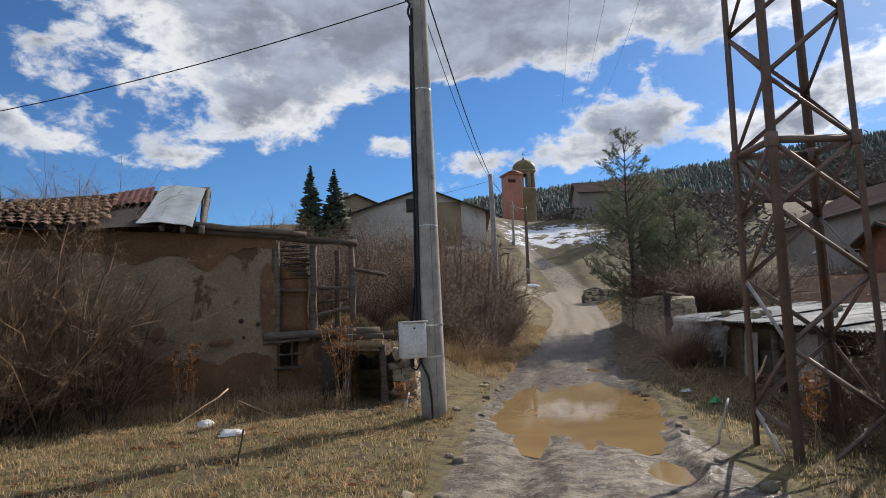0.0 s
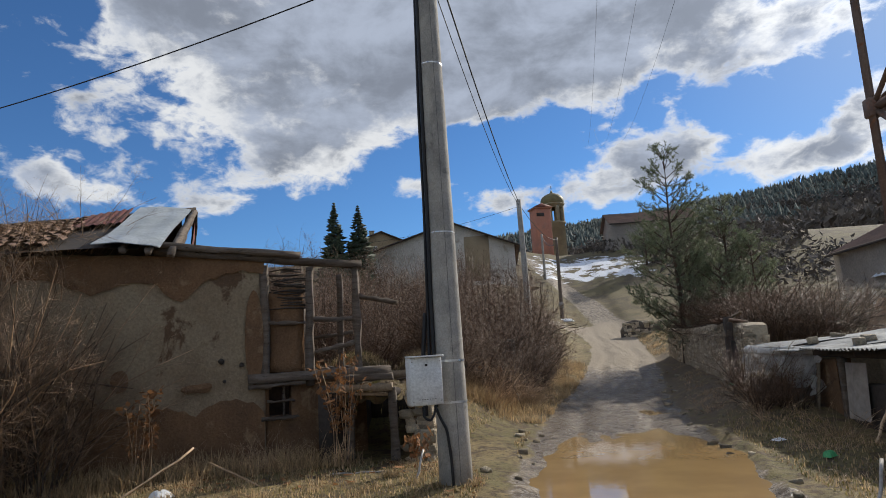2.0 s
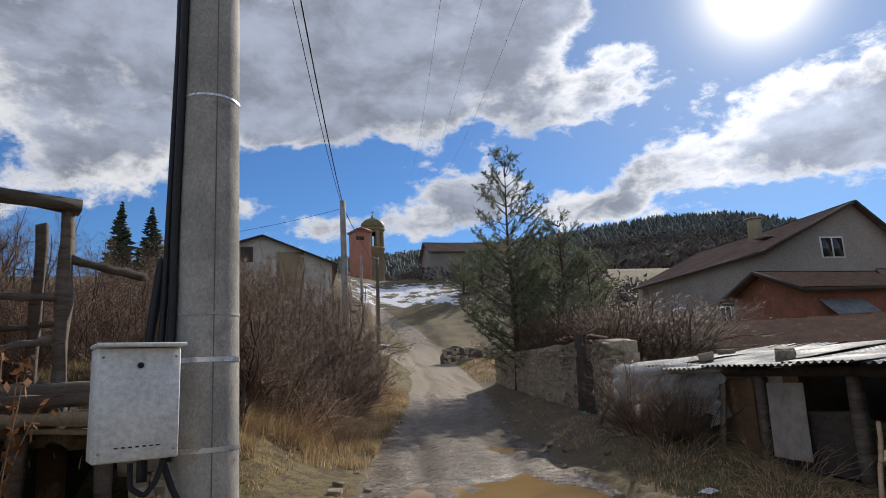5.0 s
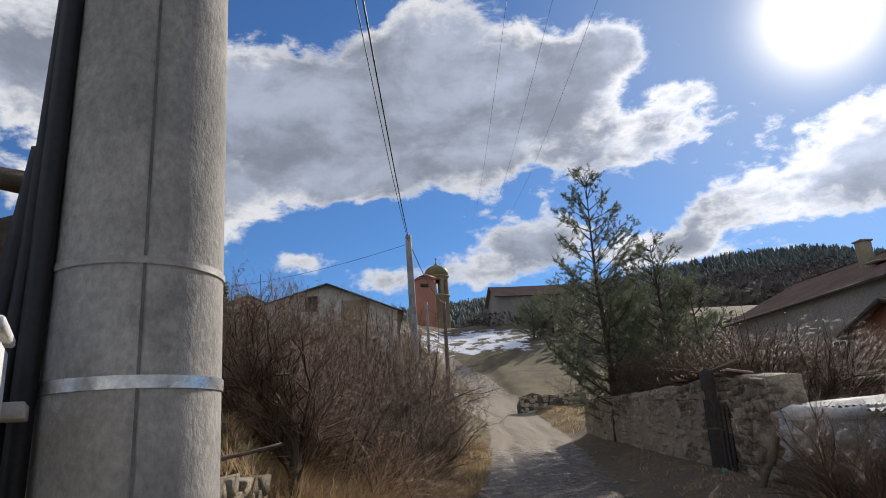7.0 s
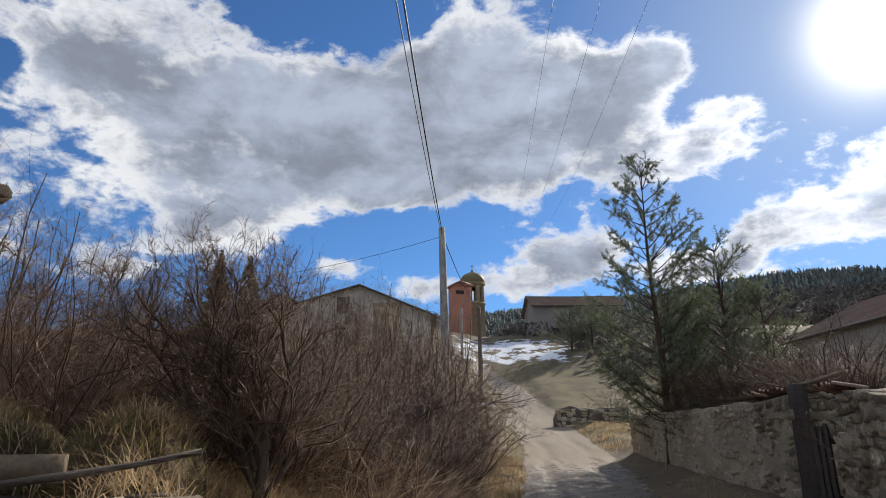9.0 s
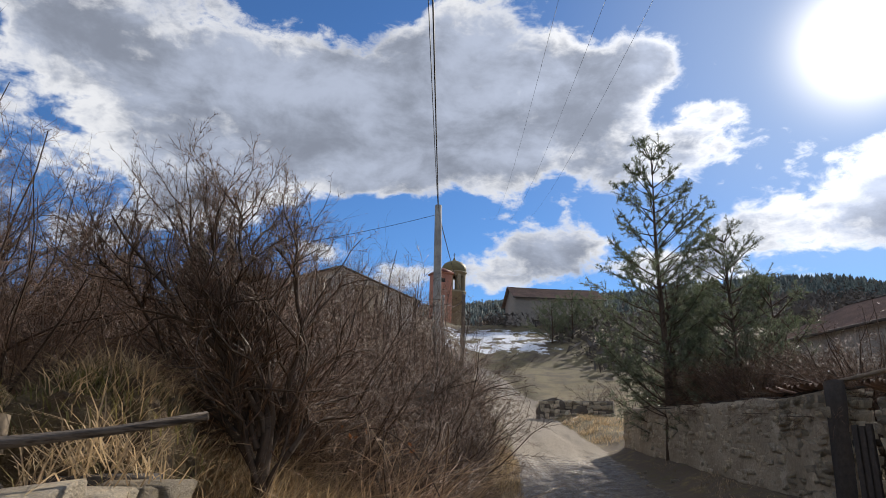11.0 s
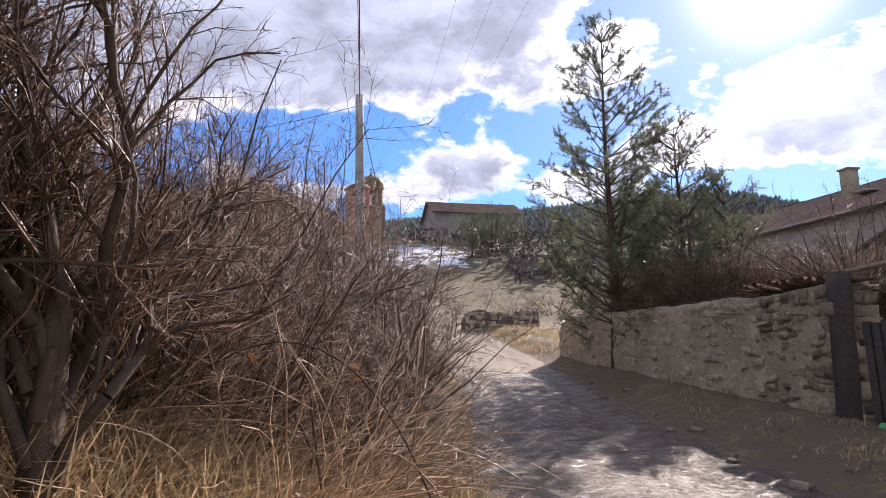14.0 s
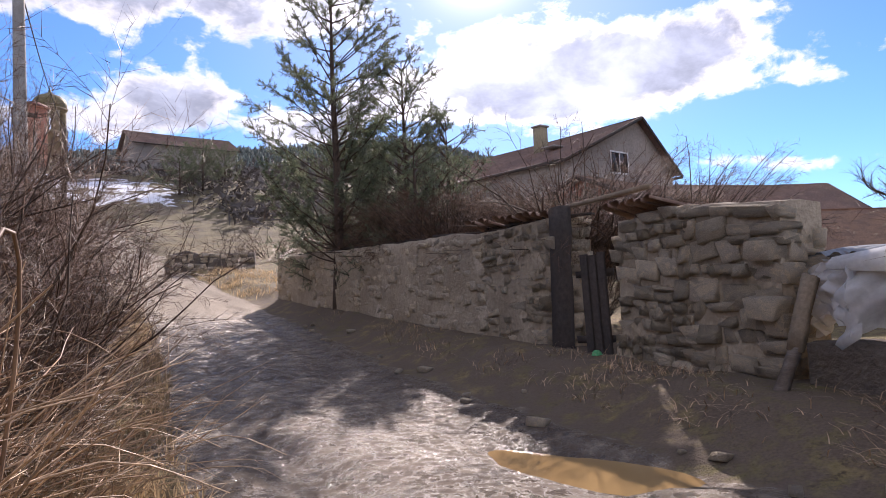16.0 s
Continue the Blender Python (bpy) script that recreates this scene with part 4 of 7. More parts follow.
W2 = [(5.92, 16.05), (6.18, 17.0), (6.46, 18.02)]
W2_BASE, W2_TOP = [0.0, 0.1, 0.15], [1.78, 1.9, 1.86]


def shifted(line, d):
    """The line moved to its outer face."""
    out = []
    for i, p in enumerate(line):
        a, b = np.array(line[max(i - 1, 0)]), np.array(line[min(i + 1, len(line) - 1)])
        t = (b - a) / np.linalg.norm(b - a)
        out.append((p[0] - t[1] * d, p[1] + t[0] * d))
    return out


wall_1 = tagged(part("wall_1", wall_core(shifted(W1, -0.25), W1_BASE, W1_TOP, 0.5, M_MORTAR), M_MORTAR, None, "", True), "rubble garden wall daubed with pale earth plaster", "wall", kind="structure")
wall_2 = tagged(part("wall_2", wall_core(shifted(W2, -0.27), W2_BASE, W2_TOP, 0.5, M_MORTAR, 0.02), M_MORTAR, None, "", True), "dry-stone garden wall beside the gateway", "wall", kind="structure")
wall_3 = tagged(part("wall_3", wall_core([(8.5, 44.94), (8.75, 44.8), (9.3, 44.5), (9.8, 44.2), (12.0, 43.0)], [1.5, 1.5, 1.5, 1.5, 1.5], [2.5, 2.95, 3.15, 2.95, 2.95], 0.4, M_DARKENED_STONE, 0.12, 3.0), M_DARKENED_STONE, None, "", True), "low dark stone wall where the lane bends", "wall", kind="structure")

# coping of slabs and clay tiles
def tile_mesh():
    P = np.array([[(math.cos(a) * 0.09 * r, y, math.sin(a) * 0.05 * r) for a in np.linspace(0, math.pi, 6)] for y, r in ((-0.2, 1.0), (0.2, 0.82))])
    g = Geo().grid(P)
    Q = P.copy()
    Q[..., 2] -= 0.012
    g.grid(Q)
    return g.mesh("tile", M_TILE)


TILE = tile_mesh()


def coping(wall, p, q, z, n, seed, tilt=14):
    r = np.random.default_rng(seed)
    p, q = np.asarray(p), np.asarray(q)
    rz = math.degrees(math.atan2(*(q - p)[::-1]))
    for i in range(n):
        c = p + (q - p) * (i + 0.5) / n
        ob = new("tile", TILE)
        ob.parent = wall
        ob.matrix_basis = pose(c[0], c[1], z + r.uniform(-0.02, 0.03), tilt + r.uniform(-5, 5), r.uniform(-8, 8), rz + r.uniform(-10, 10))


coping(wall_1, (6.75, 19.1), (6.95, 21.0), 2.04, 11, 3)
coping(wall_2, (6.28, 17.25), (6.52, 18.05), 1.93, 6, 4)
g = Geo()
for i in range(22):
    f = rng.uniform(0, 1)
    px, py = np.interp(f, np.linspace(0, 1, 6), [p[0] for p in W1]), np.interp(f, np.linspace(0, 1, 6), [p[1] for p in W1])
    a = rng.uniform(-0.5, 0.5)
    L = rng.uniform(0.4, 1.1)
    z = np.interp(f, np.linspace(0, 1, 6), W1_TOP) + 0.03
    g.beam((px + 0.25 - 0.1 * a, py - L / 2, z), (px + 0.25 + 0.2 * a, py + L / 2, z + rng.uniform(-0.02, 0.04)), 0.12, 0.03, 3, 0.01, rng)
part("coping_board", g, M_DARK, wall_1, "old boards laid along the wall top")

# ---- gateway ----
gate = thing("garden_gate", "sagging dark plank gate leaning half open", "gate", (6.55, 18.5, 0.2))
GI = gate.matrix_basis.inverted()


def gpart(name, geo, mat, label=""):
    ob = part(name, geo, mat, gate, label)
    ob.matrix_parent_inverse = GI
    return ob


gpart("gate_post", Geo().beam((6.55, 18.95, 0.1), (6.62, 18.98, 2.12), 0.21, 0.16, 7, 0.012, rng), M_DARK, "dark weathered gate post")
for i in range(3):
    a = i * 0.105
    P = np.array([[(6.42 + 0.12 * k - 0.02 * i, 18.12 + a + w + 0.17 * k, 0.2 + (1.33 + 0.03 * math.sin(i * 5)) * k) for w in (0, 0.1)] for k in np.linspace(0, 1, 6)])
    gpart("plank", Geo().grid(P).grid(P + np.array([0.03, 0, 0])), M_DARK)
gpart("cross_bar", Geo().beam((6.66, 18.25, 1.3), (6.62, 18.75, 1.28), 0.05, 0.08, 3, 0.004, rng), M_DARK)
gpart("cross_bar", Geo().beam((6.56, 18.2, 0.55), (6.54, 18.7, 0.52), 0.05, 0.08, 3, 0.004, rng), M_DARK)
gpart("top_rail", Geo().beam((6.5, 17.6, 2.18), (6.85, 19.4, 2.12), 0.05, 0.05, 5, 0.006, rng), M_WOOD_PALE, "bleached rail across the gateway")

# ---- low shed with tin roof ----
SH = np.array([5.75, 15.3])
shed = thing("tin_roofed_shed", "low tumbledown shed with corrugated tin roof and plastic sheeting", "shed", (7.2, 12.5, 0.2))
SI = shed.matrix_basis.inverted()


def spart(name, geo, mat, label="", sm=False):
    ob = part(name, geo, mat, shed, label, sm)
    ob.matrix_parent_inverse = SI
    return ob


def shed_roof(x, y, lift=0.0):
    """Height of the shed roof at a place."""
    return 1.24 + 0.075 * (x - 5.7) + 0.012 * (y - 8) + lift


for i in range(9):
    y0 = 7.4 + i * 0.92
    x0 = 5.62 + 0.055 * max(0, y0 - 11) + rng.uniform(-0.12, 0.08)
    n = 36
    ys = np.linspace(0, 1.02, n)
    P = np.array([[(x, y0 + t, shed_roof(x, y0 + t, 0.018 * math.sin(t * 2 * math.pi / 0.115) + 0.02 * (i % 2) + 0.025 * math.sin(x * 2 + i))) for x in np.linspace(x0, x0 + rng.uniform(2.6, 3.4), 7)] for t in ys])
    spart("roof_sheet", Geo().grid(P), M_TIN, "corrugated tin sheet")
for i in range(7):
    y0 = 7.6 + i * 1.25
    spart("rafter", Geo().beam((5.8, y0, shed_roof(5.8, y0, -0.07)), (9.0, y0 + 0.1, shed_roof(9.0, y0, -0.07)), 0.07, 0.09, 4, 0.006, rng), M_DARK)
spart("eave_beam", Geo().beam((5.85, 7.4, 1.16), (6.2, 15.2, 1.22), 0.10, 0.10, 8, 0.01, rng), M_DARK)
for y0 in (7.5, 9.0, 10.7, 12.2, 13.6, 15.1):
    x0 = 5.85 + 0.035 * (y0 - 7.4)
    spart("post", Geo().beam((x0, y0, 0.0), (x0 + rng.uniform(-0.03, 0.03), y0, 1.15), 0.11, 0.11, 4, 0.01, rng), M_WOOD)
# M_DARK panels carry the shade inside the shed as base colour
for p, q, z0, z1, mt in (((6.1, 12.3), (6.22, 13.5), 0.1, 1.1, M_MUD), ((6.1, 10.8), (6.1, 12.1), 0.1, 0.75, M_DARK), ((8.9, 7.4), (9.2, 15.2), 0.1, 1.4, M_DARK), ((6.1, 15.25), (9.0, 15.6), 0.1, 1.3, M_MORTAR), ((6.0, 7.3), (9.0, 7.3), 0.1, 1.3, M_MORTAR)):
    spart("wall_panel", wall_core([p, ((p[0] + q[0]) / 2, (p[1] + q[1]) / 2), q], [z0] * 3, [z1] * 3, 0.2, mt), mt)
for y0, w, h, z0, mt, ln in ((11.35, 0.62, 0.85, 0.22, M_GREYWALL, 0.10), (9.3, 0.7, 0.9, 0.2, M_GREYWALL, -0.06), (12.9, 0.10, 0.9, 0.15, M_WOOD_PALE, 0.0)):
    spart("leaning_board", Geo().beam((5.86, y0, z0), (5.98, y0 + ln, z0 + h), w, 0.025, 4, 0.004, rng) if w < 0.2 else Geo().grid(np.array([[(5.9 + 0.1 * k + 0.015 * math.sin(a * 9), y0 + w * a + ln * k, z0 + h * k) for k in np.linspace(0, 1, 6)] for a in np.linspace(0, 1, 8)])), mt, "grey sheet leaning on the shed front")
for x0, y0 in ((6.3, 13.7), (6.6, 12.4), (7.4, 11.3), (6.2, 11.9), (7.0, 14.2), (6.5, 9.8)):
    spart("roof_weight", stone_mesh(int(x0 * 10 + y0)), M_STONE, "stone holding the tin down").matrix_basis = pose(x0, y0, shed_roof(x0, y0, 0.07), 0, 0, x0 * 40) @ Matrix.Diagonal((0.22, 0.16, 0.12, 1))


def drape(p, q, top, drop, seed, out=0.25, nx=40, nz=22):
    """A hanging, creased sheet from p to q."""
    p, q = np.asarray(p, float), np.asarray(q, float)
    t = (q - p) / np.linalg.norm(q - p)
    nrm = np.array([-t[1], t[0]])
    P = []
    for i in range(nx):
        u = i / (nx - 1)
        col = []
        for j in range(nz):
            v = j / (nz - 1)
            b = out * (math.sin(math.pi * min(v * 1.15, 1)) * 0.6 * (0.6 + 0.4 * math.sin(u * math.pi))) + 0.075 * math.sin(u * 27 + 3 * math.sin(v * 3 + seed) + 6 * v * u + seed) * (0.35 + 0.8 * v) + 0.04 * math.sin(u * 61 - v * 11 + seed) + 0.02 * math.sin(u * 130 + v * 23)
            c = p + (q - p) * u + nrm * b
            z = top[0] + (top[1] - top[0]) * u - v * drop * (0.82 + 0.18 * math.sin(u * 5 + seed) + 0.06 * math.sin(u * 23)) + 0.03 * math.sin(u * 17 + seed) * (1 - v) + 0.05 * v * math.sin(u * 41 + seed)
            col.append((c[0], c[1], z))
        P.append(col)
    return Geo().grid(np.array(P))


spart("plastic_sheet", drape((6.0, 12.9), (5.75, 15.5), (1.22, 1.27), 0.66, 1.0, 0.14), M_FILM, "crumpled clear plastic sheeting", True)
spart("plastic_sheet", drape((5.7, 15.45), (6.3, 15.95), (1.28, 1.30), 0.6, 2.5, 0.12, 24, 16), M_FILM, "crumpled clear plastic sheeting", True)
spart("plastic_fold", Geo().tube([(5.95, 12.9, 1.24), (5.85, 13.6, 1.29), (5.78, 14.4, 1.27), (5.7, 15.2, 1.31), (5.75, 15.6, 1.28)], [0.05, 0.08, 0.06, 0.09, 0.05], 7, 0.02, rng), M_FILM, "bunched plastic along the eave", True)
spart("strut", Geo().beam((5.36, 15.95, 0.08), (5.66, 15.86, 0.66), 0.075, 0.06, 5, 0.01, rng), M_WOOD, "leaning weathered strut")
spart("strut", Geo().beam((5.66, 15.86, 0.64), (5.84, 15.80, 1.2), 0.10, 0.08, 5, 0.012, rng), M_WOOD_PALE, "leaning bleached strut")

spart("rubble_plinth", wall_core([(5.98, 15.85), (6.0, 14.6), (6.06, 13.4)], [-0.1] * 3, [0.72, 0.66, 0.6], 0.34, M_DARKENED_STONE, 0.05, 5.0), M_DARKENED_STONE, "low rubble plinth under the sheeting", True)

# ---- concrete line pole with meter box ----
PX, PY = -0.030, 8.82


def line_pole(name, x, y, z0, h, r0, r1, lean=(0, 0), mat=None, label="", sides=20):
    base = thing(name, label, "utility pole", (x, y, z0), group="line poles along the lane")
    zz = np.linspace(-0.3, h, 10)
    part("shaft", Geo().tube([(lean[0] * z, lean[1] * z, z) for z in zz], [r0 + (r1 - r0) * z / h for z in zz], sides), mat or M_CONCRETE, base, "", sides > 8)
    return base


pole = line_pole("utility_pole", PX, PY, 0, 8.9, 0.196, 0.116, (-0.004, 0.0), label="tall grey round concrete pole with straps and cables", sides=32)


def radius_at(z):
    return 0.196 - 0.080 * z / 8.9


def strap(z, h, mat, proud=0.004):
    P = np.array([[(-0.004 * z + math.cos(a) * (radius_at(z) + proud), math.sin(a) * (radius_at(z) + proud), z + k * h) for k in (-0.5, 0.5)] for a in np.linspace(0, 2 * math.pi, 33)])
    part("strap", Geo().grid(P), mat, pole, "steel strap round the pole", True)


strap(1.74, 0.016, M_STEEL_PALE)
strap(1.49, 0.026, M_STRAP)
strap(1.02, 0.026, M_STRAP)
strap(3.02, 0.014, M_STRAP)
strap(5.2, 0.02, M_STRAP)
g = Geo()
zz = np.linspace(0.0, 8.8, 60)
P = np.array([[(-0.004 * z + math.cos(-1.2 + k * 0.018) * (radius_at(z) + 0.002), math.sin(-1.2 + k * 0.018) * (radius_at(z) + 0.002), z) for k in (-1, 1)] for z in zz])
part("mould_seam", g.grid(P), M_SEAM, pole, "dark casting seam")


def pole_cable(name, pts, r, label=""):
    pts = np.array(pts, float)
    t = np.linspace(0, len(pts) - 1, len(pts) * 6)
    P = np.stack([np.interp(t, np.arange(len(pts)), pts[:, i]) for i in range(3)], 1)
    K = np.array([1, 2, 3, 2, 1]) / 9.0
    for i in range(3):
        pad = np.pad(P[:, i], 2, mode="edge")
        P[:, i] = np.convolve(pad, K, "valid")
    return part(name, Geo().tube(P, r, 8), M_CABLE, pole, label, True)


pole_cable("cable", [(-0.168, -0.137, 0.95), (-0.172, -0.132, 1.3), (-0.162, -0.135, 1.75), (-0.165, -0.118, 2.3), (-0.152, -0.125, 3.0), (-0.148, -0.112, 4.4), (-0.138, -0.098, 5.6), (-0.13, -0.10, 6.6)], 0.024, "thick black corrugated conduit up the pole")
pole_cable("cable", [(-0.22, -0.11, 1.0), (-0.225, -0.12, 1.25), (-0.225, -0.10, 1.5), (-0.215, -0.085, 1.8), (-0.21, -0.06, 2.4), (-0.195, -0.04, 3.4), (-0.20, -0.02, 4.6), (-0.165, -0.03, 6.4)], 0.019, "thin black cable")
pole_cable("cable", [(-0.30, -0.06, 0.85), (-0.31, -0.03, 1.2), (-0.30, -0.02, 1.6), (-0.25, 0.0, 2.1)], 0.028, "short black conduit behind the box")
pole_cable("cable", [(-0.18, -0.18, 1.0), (-0.12, -0.235, 0.86), (-0.05, -0.23, 0.72), (-0.02, -0.215, 0.4), (-0.01, -0.22, 0.0)], 0.017, "black cable running down the pole")
pole_cable("cable", [(-0.30, -0.30, 1.0), (-0.29, -0.33, 0.88), (-0.22, -0.34, 0.84), (-0.18, -0.29, 0.9), (-0.16, -0.25, 0.99)], 0.014, "black cable loop")
pole_cable("cable", [(-0.13, -0.12, 6.3), (-0.19, -0.15, 6.45), (-0.15, -0.15, 6.6), (-0.23, -0.07, 6.7), (-0.13, -0.12, 6.9)], 0.02, "coiled cable ends")

box_t = thing("meter_box", "light grey steel meter box strapped to the pole, weathered", "electrical box", (-0.265, 8.33, 1.02), 24)
part("body", Geo().box((0, 0.05, 0.265), (0.37, 0.17, 0.52), 0, 0.008), M_BOX, box_t)
door_b = part("door", Geo().box((0, -0.045, 0.265), (0.362, 0.02, 0.512), 0, 0.006), M_BOX, box_t)
part("lock", Geo().tube([(0.0, -0.055, 0.44), (0.0, -0.066, 0.44)], 0.014, 10), M_CABLE, door_b)
for i in range(7):
    part("vent_slot", Geo().box((-0.09 + i * 0.03, -0.0565, 0.07), (0.016, 0.004, 0.006)), M_CABLE, door_b)
part("rim", Geo().box((0, 0.0, 0.535), (0.39, 0.23, 0.018), 0, 0.004), M_BOX, box_t, "projecting top rim")
for z in (0.12, 0.42):
    part("bracket", Geo().box((0.16, 0.19, z), (0.12, 0.13, 0.03), 0, 0.003), M_STEEL_PALE, box_t)
for x, z in ((-0.16, 0.05), (-0.16, 0.48), (0.16, 0.05), (0.16, 0.48)):
    part("hinge", Geo().tube([(x, -0.052, z), (x, -0.060, z)], 0.007, 8), M_STEEL_PALE, door_b)

pole_2 = line_pole("utility_pole", 1.86, 30.0, 1.2, 7.2, 0.16, 0.11, (-0.012, 0), label="grey concrete pole rising behind the thicket")
pole_4 = line_pole("utility_pole", 5.68, 56.0, 3.3, 7.7, 0.17, 0.13, (0.01, 0), label="dark wooden pole by the lane bend", mat=M_WOOD, sides=10)
part("notice_plate", Geo().box((0, -0.18, 1.9), (0.4, 0.02, 0.5)), M_GREYWALL, pole_4)
pole_3 = line_pole("utility_pole", 5.9, 75.0, 7.0, 7.8, 0.17, 0.12, label="pale concrete pole on the slope")


def hang(name, p, q, sag, r, label, group="overhead lines"):
    t = np.linspace(0, 1, 40)[:, None]
    P = np.asarray(p, float) * (1 - t) + np.asarray(q, float) * t
    P[:, 2] -= (4 * t * (1 - t) * sag)[:, 0]
    return tagged(part(name, Geo().tube(P, r, 5), M_CABLE), label, "cable", group)


hang("overhead_cable", (-0.12, PY, 7.6), (1.78, 30.0, 8.3), 0.35, 0.016, "black twisted cable slung between poles")
hang("overhead_cable", (-0.2, PY, 7.3), (1.78, 30.0, 8.15), 0.5, 0.009, "thin black wire slung between poles")
hang("overhead_cable", (-0.1, PY, 6.75), (-22, 13.5, 6.7), 0.9, 0.010, "black cable running off over the ruin")
hang("overhead_cable", (1.78, 30.0, 8.2), (5.9, 56.0, 10.9), 0.6, 0.016, "black cable between far poles")
hang("overhead_cable", (5.9, 56.0, 10.8), (5.95, 75.0, 14.5), 0.8, 0.03, "slack pale cable between far poles")
hang("overhead_cable", (1.78, 30.0, 8.1), (-8.0, 36.0, 8.0), 0.3, 0.008, "thin black house wire")

# ---- lattice pylon ----
pylon = thing("lattice_pylon", "rusty brown lattice steel pylon of riveted angle bars", "pylon", (4.265, 6.13, -0.05))
LEGS = [(-0.52, 0.38), (-0.46, -0.45), (0.52, -0.38), (0.46, 0.45)]
PYL_H, TAPER = 13.5, 0.018


def leg_at(i, z):
    k = 1 - TAPER * z
    return np.array([LEGS[i][0] * k, LEGS[i][1] * k, z])


def angle_bar(p, q, w, th, out):
    """An L-section bar from p to q with its corner toward out."""
    p, q = np.asarray(p, float), np.asarray(q, float)
    t = (q - p) / np.linalg.norm(q - p)
    o = np.asarray(out, float) - t * np.dot(out, t)
    o /= np.linalg.norm(o)
    s = np.cross(t, o)
    a, b = (o + s) / math.sqrt(2), (o - s) / math.sqrt(2)
    prof = [(0, 0), (w, 0), (w, th), (th, th), (th, w), (0, w)]
    V = [e - a * u - b * v + o * w * 0.4 for e in (p, q) for u, v in prof]
    Q = [(i, (i + 1) % 6, 6 + (i + 1) % 6, 6 + i) for i in range(6)]
    T = [(0, 1, 2), (0, 2, 3), (0, 3, 4), (0, 4, 5), (6, 8, 7), (6, 9, 8), (6, 10, 9), (6, 11, 10)]
    return Geo().add(V, Q, T)


for i in range(4):
    part("leg", angle_bar(leg_at(i, -0.3), leg_at(i, PYL_H), 0.076, 0.010, (LEGS[i][0], LEGS[i][1], 0)), M_STEEL, pylon)
levels = 3.4 + 0.72 * np.arange(-5, 15)
for f in range(4):
    i, j = f, (f + 1) % 4
    out = leg_at(i, 0) + leg_at(j, 0)
    out[2] = 0
    for l in range(len(levels) - 1):
        z0, z1 = levels[l], levels[l + 1]
        pale = (f, l) in ((0, 0), (0, 2), (2, 3))
        a, b = (i, j) if (l + f) % 2 else (j, i)
        part("brace", angle_bar(leg_at(a, z0), leg_at(b, z1), 0.040, 0.006, out), M_STEEL_PALE if pale else M_STEEL, pylon, "unrusted replacement brace" if pale else "")
        if l % 6 == 4:
            part("brace", angle_bar(leg_at(b, z0), leg_at(a, z1), 0.045, 0.007, out * 0.9), M_STEEL, pylon)
    for z in (3.4, 6.1, 8.6, 11.0, 13.4):
        part("girt", angle_bar(leg_at(i, z), leg_at(j, z), 0.06, 0.007, out), M_STEEL, pylon)
        part("gusset", Geo().box(leg_at(i, z) * 0.98 + np.array([0, 0, z * 0.02]), (0.11, 0.11, 0.16), 0.0, 0.01), M_STEEL, pylon)
for z in (11.2, 12.4, 13.4):
    part("cross_arm", angle_bar((-1.6, 0, z), (1.6, 0, z), 0.09, 0.01, (0, 0, 1)), M_STEEL, pylon)
for x, z in ((-1.5, 13.3), (0.0, 13.3), (1.5, 13.3)):
    hang("power_line", (4.265 + x, 6.13, z), (4.6 + x * 3.2 + 38, 250, 88), 9, 0.008, "thin power line climbing toward the hill", "power lines")


# ---- bare shrubs and trees ----
def prisms(name, segs, mat, sides=3):
    """One mesh of thin tapered bars; segs is an array of x0 y0 z0 x1 y1 z1 r0 r1."""
    S = np.asarray(segs, float)
    p, q, r0, r1 = S[:, 0:3], S[:, 3:6], S[:, 6], S[:, 7]
    t = q - p
    t /= np.linalg.norm(t, axis=1)[:, None] + 1e-9
    ref = np.where(np.abs(t[:, 2:3]) < 0.9, np.array([[0, 0, 1.0]]), np.array([[1.0, 0, 0]]))
    a = np.cross(t, ref)
    a /= np.linalg.norm(a, axis=1)[:, None] + 1e-9
    b = np.cross(t, a)
    ang = np.arange(sides) * 2 * math.pi / sides
    off = np.cos(ang)[None, :, None] * a[:, None] + np.sin(ang)[None, :, None] * b[:, None]
    V = np.concatenate([p[:, None] + off * r0[:, None, None], q[:, None] + off * r1[:, None, None]], 1)
    base = np.arange(len(S))[:, None] * 2 * sides
    Q = np.concatenate([base + np.array([[j, (j + 1) % sides, sides + (j + 1) % sides, sides + j]]) for j in range(sides)])
    return np_mesh(name, V.reshape(-1, 3), Q, mat, sides > 3)


def spikes(name, segs, mat):
    """One mesh of thin three-sided twigs ending in a point."""
    S = np.asarray(segs, float)
    p, q, r0 = S[:, 0:3], S[:, 3:6], S[:, 6]
    t = q - p
    t /= np.linalg.norm(t, axis=1)[:, None] + 1e-9
    ref = np.where(np.abs(t[:, 2:3]) < 0.9, np.array([[0, 0, 1.0]]), np.array([[1.0, 0, 0]]))
    a = np.cross(t, ref)
    a /= np.linalg.norm(a, axis=1)[:, None] + 1e-9
    b = np.cross(t, a)
    ang = np.arange(3) * 2 * math.pi / 3
    off = np.cos(ang)[None, :, None] * a[:, None] + np.sin(ang)[None, :, None] * b[:, None]
    V = np.concatenate([p[:, None] + off * r0[:, None, None], q[:, None]], 1)
    base = np.arange(len(S))[:, None] * 4
    T = np.concatenate([base + np.array([[j, (j + 1) % 3, 3]]) for j in range(3)])
    return np_mesh(name, V.reshape(-1, 3), T, mat)


